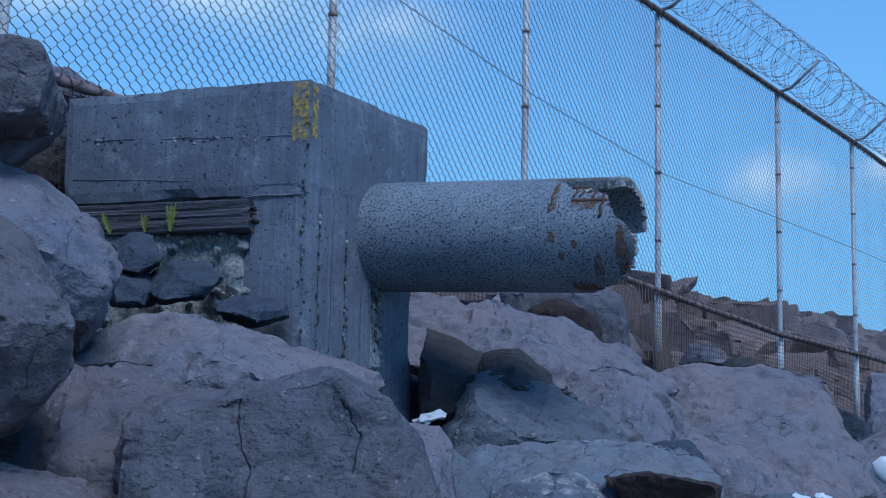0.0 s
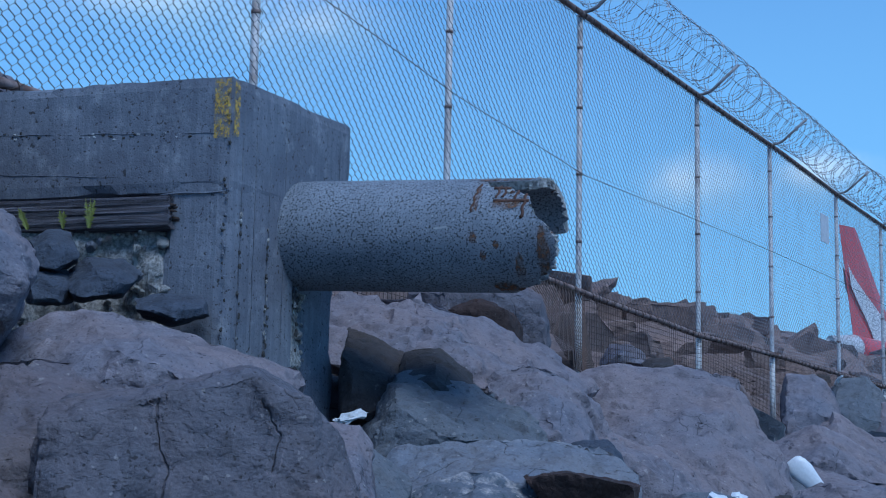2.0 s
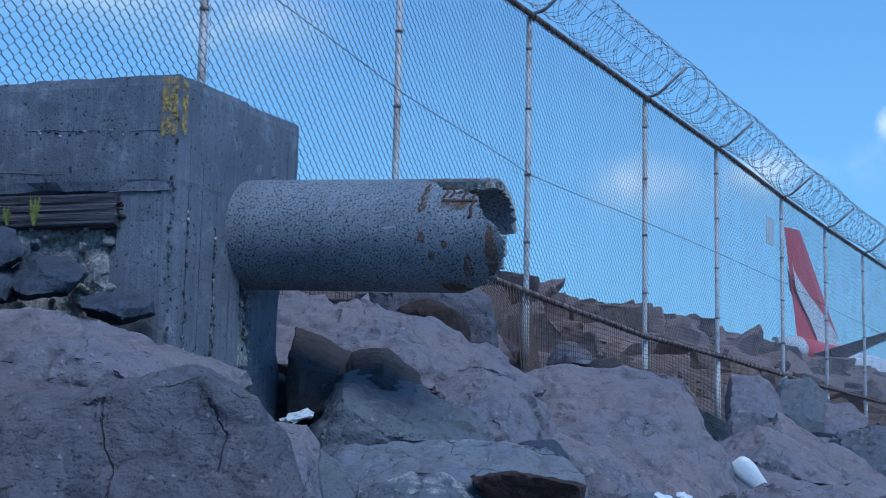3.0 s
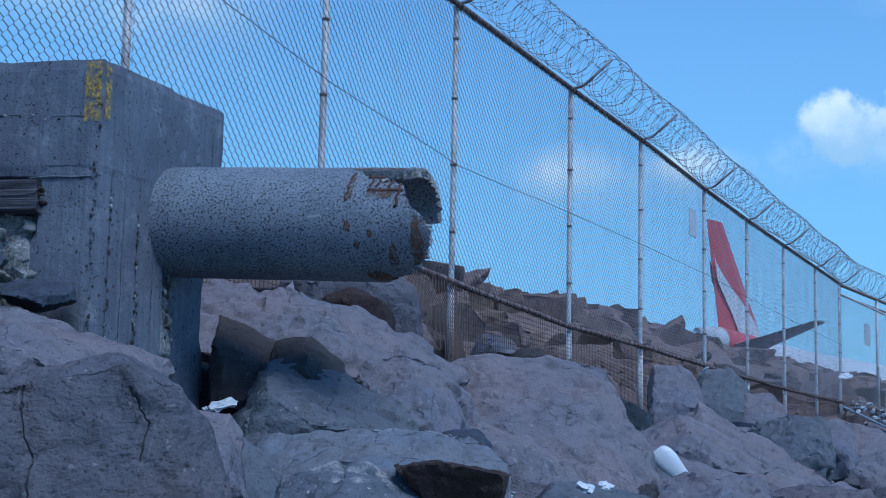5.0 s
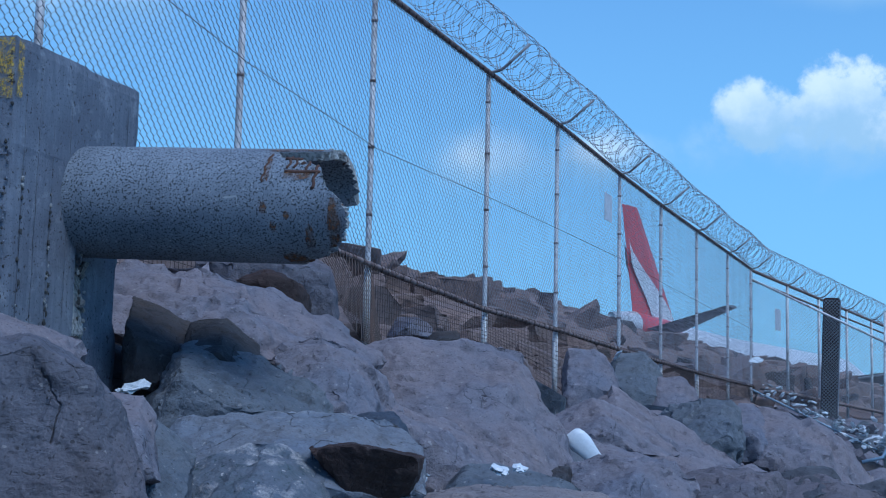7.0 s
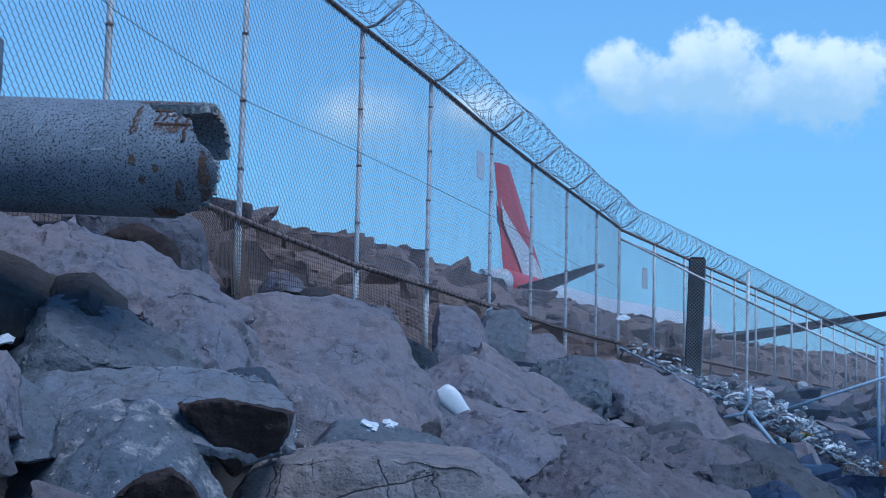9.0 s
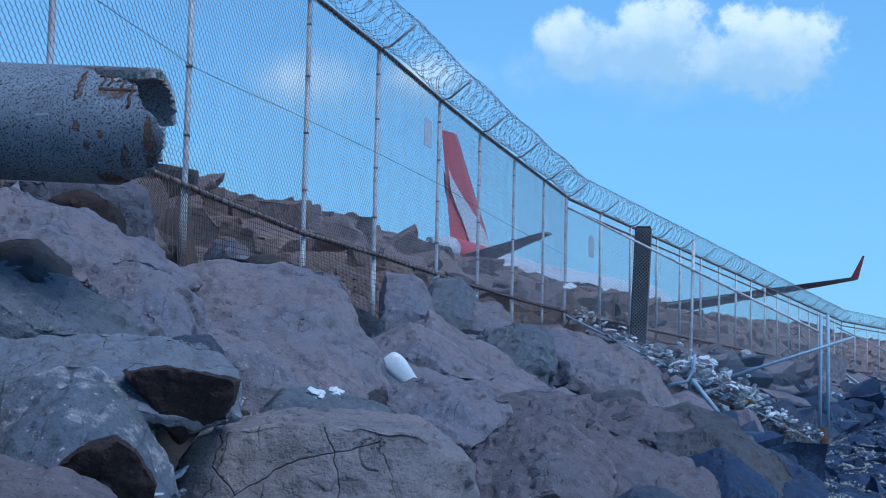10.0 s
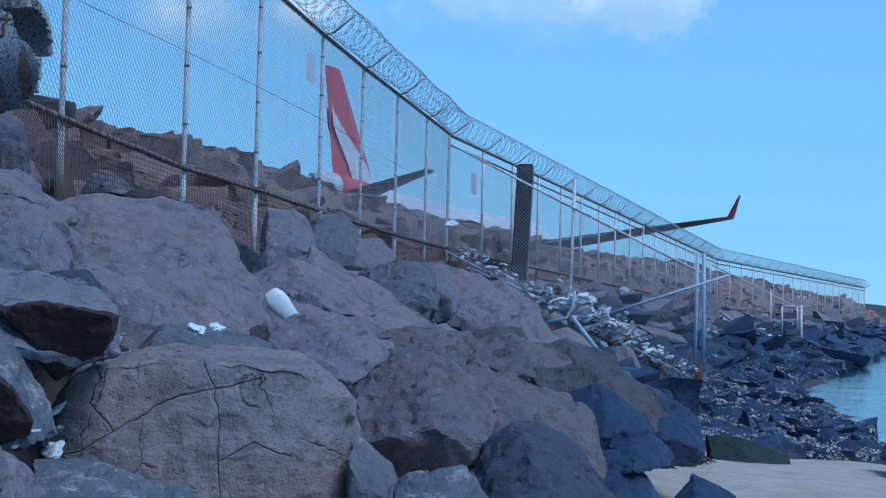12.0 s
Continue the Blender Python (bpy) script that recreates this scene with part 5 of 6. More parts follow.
stone("dark brown boulder against the fence", (-1.92, 6.21, 1.47), -17, 0.5, 51, ((-176, 0.18), (-87, 0.23), (-46, 0.20), (-21, 0.22), (25, 0.23), (84, 0.22)), ROCK_BROWN, 0.3)
stone("rounded brown boulder behind the fence", (-2.57, 8.42, 2.26), -17, 0.6, 52, ((-176, 0.16), (-85, 0.14), (-35, 0.16), (13, 0.18), (56, 0.18), (101, 0.14)), ROCK)
stone("low brown boulder behind the fence", (-2.27, 8.60, 2.19), -15, 0.5, 53, ((-177, 0.14), (-108, 0.11), (-68, 0.13), (46, 0.12), (60, 0.10), (90, 0.12)), ROCK)
stone("small dark stone wedged under the timber", (-1.13, 6.40, 0.78), -10, 0.25, 61, ((-154, 0.13), (-82, 0.08), (-36, 0.11), (57, 0.11), (87, 0.08), (134, 0.10)), ROCK_SLATE)
stone("small dark stone wedged under the timber", (-1.35, 6.41, 0.75), -12, 0.25, 62, ((-175, 0.09), (-88, 0.08), (-20, 0.10), (24, 0.09), (73, 0.09), (128, 0.10)), ROCK_SLATE)
stone("small dark stone wedged under the concrete", (-0.82, 6.35, 0.65), -7, 0.25, 63, ((-152, 0.12), (-101, 0.06), (-70, 0.07), (16, 0.14), (86, 0.06), (105, 0.07)), ROCK_SLATE)
stone("small dark stone wedged under the timber", (-1.35, 6.46, 0.90), -12, 0.2, 64, ((-173, 0.09), (-102, 0.09), (-57, 0.08), (11, 0.09), (77, 0.09), (115, 0.09)), ROCK_SLATE)
stone("wide sloping brown slab beyond the pile", (0.44, 8.69, 0.73), 3, 0.9, 71, ((-146, 0.44), (-112, 0.2), (-95, 0.27), (-61, 0.51), (54, 0.29), (67, 0.19), (89, 0.28), (99, 0.38)), ROCK, 1.2, front=((-0.1, 1.2, 0.52), (0.2, 0.3, 0.9)), rough=1.5, share=0.8)
stone("brown boulder with a broken dark underside", (0.83, 10.17, 0.94), 5, 0.6, 72, ((-171, 0.46), (-125, 0.34), (-104, 0.33), (-28, 0.44), (5, 0.43), (61, 0.39), (94, 0.32)), ROCK_BROWN, 0.2)
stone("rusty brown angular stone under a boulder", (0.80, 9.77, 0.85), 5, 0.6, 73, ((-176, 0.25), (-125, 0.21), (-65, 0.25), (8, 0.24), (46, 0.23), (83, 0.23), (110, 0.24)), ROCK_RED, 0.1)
# its dark colour carries the shade behind the column
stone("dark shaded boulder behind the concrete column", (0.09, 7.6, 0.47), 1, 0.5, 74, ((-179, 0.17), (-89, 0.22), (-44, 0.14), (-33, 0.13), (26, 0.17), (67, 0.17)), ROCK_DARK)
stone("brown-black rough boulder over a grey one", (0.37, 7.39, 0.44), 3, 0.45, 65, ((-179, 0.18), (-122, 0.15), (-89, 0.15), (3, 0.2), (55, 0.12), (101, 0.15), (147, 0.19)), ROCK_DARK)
stone("grey-brown boulder with flaking strata", (1.01, 7.84, 0.33), 7, 0.7, 76, ((-126, 0.2), (-93, 0.22), (-22, 0.41), (36, 0.2), (51, 0.18), (77, 0.2), (110, 0.25), (145, 0.35)), ROCK, 0.7, front=((0.1, 0.9, 0.62), (-0.6, 0.1, 0.86)), rough=1.5, share=0.8)
stone("blue-grey rounded boulder with white streaks", (0.42, 5.58, -0.22), 4, 0.6, 78, ((-87, 0.22), (9, 0.39), (27, 0.33), (57, 0.27), (84, 0.21), (106, 0.2), (122, 0.24), (158, 0.34), (171, 0.37)), ROCK_WHITE, 0.6, front=((-0.1, 0.7, 0.70), (0.4, 0, 0.9)))
stone("very large flat-faced brown slab with fine cracks", (1.97, 9.14, 0.25), 12, 0.9, 79, ((-121, 0.23), (-94, 0.41), (19, 0.51), (20, 0.51), (43, 0.48), (85, 0.37), (96, 0.47), (149, 0.85)), ROCK, 0.7, front=((0.0, 0.85, 0.56), (0.8, 0.3, 0.86)), rough=1.2)
stone("grey-brown slab with flaking strata", (1.66, 8.08, 0.04), 11, 0.7, 80, ((-144, 0.2), (-85, 0.24), (49, 0.12), (57, 0.08), (64, 0.08), (72, 0.11)), ROCK, 0.9, front=((0.05, 1.2, 0.56), (0, 0.2, 0.92)), rough=1.5, share=0.8)
stone("large square brown boulder split by long cracks", (1.6, 6.61, -0.53), 13, 0.8, 90, ((-177, 0.62), (-90, 0.4), (5, 0.7), (50, 0.55), (86, 0.33), (102, 0.36), (144, 0.55), (178, 0.61)), ROCK_CRACK, 0.05, front=((0.02, 0.12, 0.97), (0.9, 0.0, 0.94), (0, 1.3, 0.95)), share=0.4, cut=0.03, rough=0.5, fine=0.013, grooves=(((-0.42, 0.26), (-0.40, 0.20), (-0.43, 0.10), (-0.33, -0.02)), ((-0.62, -0.14), (-0.45, -0.09), (-0.30, 0.0), (-0.12, 0.12), (0.10, 0.17), (0.28, 0.22)), ((0.04, 0.27), (0.05, 0.22), (0.08, 0.17), (0.10, 0.0), (0.11, -0.30)), ((0.11, -0.14), (0.25, -0.06), (0.40, -0.12))))
stone("brown boulder with a dark undercut corner", (2.8, 6.9, -0.48), 22, 0.7, 91, ((-171, 0.36), (-138, 0.3), (-69, 0.29), (-24, 0.34), (54, 0.28), (101, 0.26), (118, 0.27), (130, 0.29)), ROCK_BROWN, 0.5, front=((0.1, 0.35, 0.86), (0.2, -0.8, 0.74), (-0.9, 0, 0.84)), rough=1.5, share=0.8)
stone("grey-brown boulder with a ridged top", (3.72, 7.53, -0.56), 26, 0.7, 92, ((-141, 0.18), (-135, 0.18), (-66, 0.37), (7, 0.38), (51, 0.21), (63, 0.18), (92, 0.3), (121, 0.42)), ROCK_BROWN, 0.6, front=((0.2, 0.9, 0.62), (0.3, -0.2, 0.9)), rough=1.5, share=0.8)
stone("dark grey rounded boulder with fine scratches", (2.83, 5.63, -0.63), 26, 0.7, 93, ((-169, 0.31), (-88, 0.2), (34, 0.22), (58, 0.16), (87, 0.17), (122, 0.21), (140, 0.24)), ROCK_SLATE, 0.5, front=((-0.1, 0.6, 0.74), (0.7, 0.4, 0.82)))
stone("narrow grey boulder wedged between larger stones", (2.26, 5.99, -0.72), 21, 0.4, 94, ((-178, 0.11), (-89, 0.14), (18, 0.08), (54, 0.08)), ROCK_GREY)
stone("low grey boulder whitened by droppings", (0.99, 4.9, -0.61), 11, 0.6, 95, ((-90, 0.11), (23, 0.27), (75, 0.06), (76, 0.06), (95, 0.11), (177, 0.31)), ROCK_WHITE, 0.9)
stone("low pale grey boulder with rough skin", (2.2, 5.15, -0.68), 23, 0.5, 96, ((-178, 0.17), (-82, 0.09), (37, 0.13), (88, 0.09), (118, 0.11)), ROCK_WHITE, 0.9)
stone("brown boulder beside plastic litter", (0.57, 4.66, -0.62), 7, 0.6, 97, ((-178, 0.13), (-91, 0.16), (7, 0.15), (32, 0.13), (48, 0.14), (75, 0.17)), ROCK, 0.7)
stone("thin grey-brown slab with litter on it", (1.70, 7.41, -0.19), 13, 0.5, 98, ((-162, 0.29), (-88, 0.08), (40, 0.28), (75, 0.10), (85, 0.09), (108, 0.15)), ROCK_GREY, 1.2)
# dark colour stands in for the shaded gap between the slabs
stone("stone coloured as dark as the shade in a gap between slabs", (2.39, 8.57, -0.19), 16, 0.5, 99, ((-129, 0.09), (-77, 0.08), (5, 0.10), (87, 0.08), (116, 0.07)), ROCK_DARK)
stone("long slanting brown slab", (4.27, 11.85, 0.09), 20, 0.5, 102, ((-140, 0.38), (-118, 0.17), (-99, 0.32), (45, 0.28), (59, 0.13), (131, 0.68)), ROCK, 0.7, front=((0, 0.8, 0.64), (0.1, -0.3, 0.88)), rough=1.5, share=0.8)
stone("large rounded grey-brown boulder", (4.98, 12.66, 0.17), 22, 0.7, 103, ((-129, 0.22), (-70, 0.37), (-15, 0.32), (-1, 0.31), (31, 0.32), (87, 0.3), (109, 0.3), (136, 0.34)), ROCK_GREY, 0.5, front=((-0.2, 0.6, 0.76), (0.9, -0.1, 0.82)), rough=1.5, share=0.8)
stone("brown boulder with an upright face", (5.79, 13.29, 0.11), 24, 0.6, 104, ((-169, 0.22), (-103, 0.25), (-52, 0.31), (34, 0.23), (51, 0.19), (91, 0.31)), ROCK)
stone("brown boulder with a sloping top", (3.76, 10.76, -0.23), 19, 0.6, 105, ((-153, 0.26), (-101, 0.22), (-53, 0.33), (48, 0.22), (63, 0.20), (96, 0.27)), ROCK, 0.9)
stone("brown boulder with a blocky front", (4.43, 10.51, -0.28), 23, 0.5, 106, ((-179, 0.20), (-118, 0.19), (-72, 0.14), (-13, 0.20), (51, 0.18), (104, 0.15), (126, 0.16)), ROCK)
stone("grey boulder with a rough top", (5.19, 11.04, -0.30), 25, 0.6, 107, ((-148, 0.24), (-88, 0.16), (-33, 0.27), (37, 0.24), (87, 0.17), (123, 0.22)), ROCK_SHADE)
stone("reddish slab below the large cracked one", (3.23, 9.88, -0.12), 18, 0.6, 101, ((-158, 0.26), (-97, 0.12), (-85, 0.15), (53, 0.19), (74, 0.11)), ROCK, 0.4)
stone("grey-brown angular boulder at the fence foot", (5.04, 16.55, 0.73), 17, 0.6, 108, ((-173, 0.29), (-97, 0.37), (-22, 0.35), (19, 0.31), (48, 0.33), (84, 0.40), (159, 0.35)), ROCK, 0.7)
stone("rounded brown boulder with a hollow at the fence foot", (6.04, 17.80, 0.79), 19, 0.6, 109, ((-175, 0.32), (-110, 0.37), (-47, 0.36), (15, 0.34), (49, 0.35), (92, 0.38), (158, 0.36)), ROCK_GREY, 0.7)
stone("low brown boulder at the fence foot", (6.40, 17.47, 0.56), 20, 0.5, 110, ((-174, 0.32), (-88, 0.25), (2, 0.33), (40, 0.30), (86, 0.30), (141, 0.32)), ROCK, 0.7)
stone("small brown boulder behind the lower mesh", (2.51, 14.18, 1.09), 10, 0.5, 114, ((-167, 0.21), (-88, 0.09), (9, 0.19), (52, 0.14), (99, 0.12), (151, 0.15)), ROCK)
stone("small blue-grey stone behind the lower mesh", (2.68, 13.23, 0.93), 11, 0.3, 115, ((-142, 0.10), (-84, 0.07), (17, 0.12), (92, 0.07), (135, 0.12)), ROCK_DARK)
stone("dark wet boulder above the tide line", (5.11, 9.06, -0.74), 29, 0.7, 111, ((-173, 0.28), (-131, 0.21), (-88, 0.22), (-15, 0.30), (41, 0.22), (68, 0.20), (104, 0.25)), ROCK_WET, 0.5)
stone("dark wet boulder above the tide line", (5.89, 9.76, -0.82), 31, 0.7, 112, ((-152, 0.30), (-125, 0.23), (-85, 0.24), (-10, 0.40), (56, 0.23), (74, 0.20), (100, 0.27)), ROCK_WET, 0.3)
stone("dark grey boulder with a flat top", (6.07, 11.27, -0.47), 28, 0.7, 113, ((-155, 0.27), (-95, 0.21), (-57, 0.29), (38, 0.28), (68, 0.20), (100, 0.25)), ROCK_SHADE, 0.8)
stone("dark wet boulder on the sand", (4.89, 8.26, -0.86), 31, 0.9, 116, ((-165, 0.17), (-83, 0.11), (-33, 0.20), (46, 0.15), (73, 0.12), (107, 0.14)), ROCK_WET, 0.3)
stone("black boulder half buried in sand", (4.49, 6.86, -1.00), 33, 0.5, 117, ((-87, 0.10), (1, 0.18), (55, 0.13), (77, 0.12), (139, 0.15), (175, 0.17)), ROCK_WET, 0.3)
stone("dark wet boulder at the foot of the wall", (4.62, 7.96, -1.04), 30, 0.6, 118, ((-170, 0.17), (-88, 0.15), (23, 0.19), (52, 0.14), (92, 0.19)), ROCK_WET, 0.3)
stone("dark rock half out of the water", (12.78, 16.66, -1.38), 37, 1.2, 119, ((-179, 0.14), (-82, 0.08), (27, 0.13), (65, 0.10), (131, 0.11)), ROCK_WET)
stone("black rock at the edge of the sand", (9.67, 11.46, -1.22), 40, 0.9, 120, ((-172, 0.18), (-95, 0.13), (1, 0.15), (82, 0.15), (147, 0.15)), ROCK_WET)
stone("grey-brown stone filling a gap", (-0.01, 5.60, -0.08), -0, 0.5, 124, ((-179, 0.17), (-89, 0.14), (1, 0.19), (56, 0.15), (85, 0.16)), ROCK_GREY)
# gap filler, the shade put into its dark colour
stone("stone deep in a gap, coloured dark for the shade there", (-1.32, 4.72, 0.02), -16, 0.5, 125, ((-176, 0.13), (-86, 0.11), (3, 0.15), (47, 0.13), (103, 0.13)), ROCK_DARK)
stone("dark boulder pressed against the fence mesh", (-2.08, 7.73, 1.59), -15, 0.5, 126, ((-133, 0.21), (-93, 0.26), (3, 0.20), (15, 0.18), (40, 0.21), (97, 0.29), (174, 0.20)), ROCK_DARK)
stone("green algae covered rock at the edge of the sand", (8.89, 12.82, -1.43), 35, 0.8, 127, ((-174, 0.37), (-91, 0.16), (-15, 0.46), (69, 0.17), (95, 0.22)), ROCK_GREEN, 1.2)
stone("dark blue-black slab running down to the sand", (5.96, 10.30, -0.75), 30, 0.8, 128, ((-158, 0.43), (-124, 0.31), (-93, 0.31), (-20, 0.52), (46, 0.34), (61, 0.29), (81, 0.31), (122, 0.46)), ROCK_SLATE, 1.0)
stone("dark wet slab beside the spur fence foot", (8.19, 13.51, -1.10), 31, 0.9, 129, ((-150, 0.33), (-102, 0.32), (-10, 0.55), (42, 0.31), (56, 0.26), (100, 0.46)), ROCK_WET, 0.9)
stone("low grey-brown boulder with a broken top", (0.29, 4.69, -0.44), 4, 0.6, 131, ((-177, 0.22), (-90, 0.11), (17, 0.24), (62, 0.16), (80, 0.12)), ROCK_BROWN, 0.8)
stone("brown stone wedged under a slanting slab", (3.91, 10.18, -0.23), 21, 0.5, 132, ((-147, 0.27), (-115, 0.17), (-83, 0.21), (40, 0.25), (65, 0.16), (77, 0.17), (108, 0.28)), ROCK, 1.0)
stone("blue-black weathered stone behind the flat slab", (1.20, 7.15, -0.02), 10, 0.6, 133, ((-158, 0.13), (-119, 0.12), (-45, 0.19), (15, 0.14), (28, 0.12), (43, 0.13), (97, 0.16)), ROCK_SLATE, 0.8)
# a dark stone set on the boulder in place of its shaded hollow
stone("red-brown stone coloured as the shaded broken hollow of a blue-grey boulder", (0.51, 5.18, -0.37), 6, 0.3, 135, ((-141, 0.16), (-108, 0.11), (-74, 0.12), (-8, 0.17), (33, 0.14), (51, 0.13), (111, 0.1), (131, 0.11)), ROCK_RED, 0.0, front=((0.1, -0.6, 0.8), (-0.4, -0.3, 0.86)), sink=0.0)
stone("flat pale slab with a dark broken edge", (0.63, 6.12, -0.06), 6, 0.8, 77, ((-170, 0.54), (-100, 0.18), (-96, 0.18), (-75, 0.27), (-4, 0.51), (70, 0.25), (85, 0.17), (89, 0.16), (95, 0.19), (112, 0.3)), ROCK_PALE, 0.5, front=((0.0, 2.2, 0.62), (0.3, -0.2, 0.92)), share=0.45, sink=0.0)
# break colour includes the shade under the slab's lip
stone("fresh red-brown break under a pale slab, darkened for the shade there", (0.89, 5.85, -0.14), 9, 0.3, 123, ((-143, 0.12), (-62, 0.13), (-13, 0.18), (80, 0.11), (97, 0.13)), ROCK_RED, 0.0, front=((0.1, -0.7, 0.78), (-0.5, -0.3, 0.85)), sink=0.0)
stone("dark brown boulder leaning on the fence rail", (-1.74, 5.64, 1.44), -17, 0.5, 136, ((-176, 0.17), (-81, 0.15), (-9, 0.20), (15, 0.20), (54, 0.19), (77, 0.17), (100, 0.17)), ROCK_BROWN, 0.2)
stone("angular dark grey boulder with a broken front", (0.41, 7.04, 0.25), 3, 0.6, 75, ((-91, 0.18), (-86, 0.17), (5, 0.44), (51, 0.27), (75, 0.16), (79, 0.17), (153, 0.31)), ROCK_GREY, 0.4, front=((-0.35, 0.12, 0.9), (0.5, 0.2, 0.86), (0, 1.0, 0.64)), rough=1.5, share=0.8)
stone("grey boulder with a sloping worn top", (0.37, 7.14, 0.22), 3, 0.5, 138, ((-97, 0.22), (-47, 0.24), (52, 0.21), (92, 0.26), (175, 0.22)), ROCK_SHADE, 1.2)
stone("brown slab with stepped edges beside the container", (3.53, 11.05, 0.17), 18, 0.6, 141, ((-152, 0.31), (-99, 0.14), (-86, 0.18), (50, 0.16), (66, 0.13), (112, 0.23)), ROCK, 0.8, front=((0.1, 0.8, 0.66), (0, -0.1, 0.95)), rough=1.5, share=0.8)
stone("low brown boulder below the plastic container", (2.88, 8.53, -0.21), 19, 0.6, 142, ((-171, 0.36), (-96, 0.19), (-52, 0.29), (47, 0.24), (83, 0.17), (108, 0.23)), ROCK, 0.8, rough=1.5, share=0.8)
stone("grey-brown broken slab above the tide line", (3.64, 8.88, -0.25), 22, 0.7, 143, ((-140, 0.25), (-98, 0.13), (-54, 0.24), (31, 0.3), (84, 0.13), (102, 0.16)), ROCK_BROWN, 0.8, rough=1.5, share=0.8)
stone("brown slab sloping to the fence foot", (6.05, 13.18, 0.08), 25, 0.7, 144, ((-148, 0.36), (-115, 0.27), (-74, 0.38), (32, 0.35), (59, 0.23), (82, 0.29), (155, 0.5)), ROCK, 0.9, front=((0.1, 1.0, 0.6), (0, 0.2, 0.92)), rough=1.5, share=0.8)
stone("broad brown slab lower on the slope", (5.35, 10.74, -0.39), 26, 0.7, 145, ((-147, 0.33), (-111, 0.16), (-81, 0.27), (46, 0.24), (72, 0.16), (96, 0.24)), ROCK_BROWN, 0.9, front=((0.1, 1.0, 0.6), (0, 0.2, 0.92)), rough=1.5, share=0.8)
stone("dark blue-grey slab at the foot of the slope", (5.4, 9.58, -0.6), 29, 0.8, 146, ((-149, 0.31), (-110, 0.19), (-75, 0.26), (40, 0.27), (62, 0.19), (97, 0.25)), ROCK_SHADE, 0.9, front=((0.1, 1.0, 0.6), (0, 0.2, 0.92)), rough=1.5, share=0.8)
stone("dark stone against the lower fence mesh", (2.9, 14.31, 1.0), 12, 0.5, 147, ((-144, 0.1), (-88, 0.07), (-24, 0.13), (48, 0.09), (100, 0.07)), ROCK_SLATE)


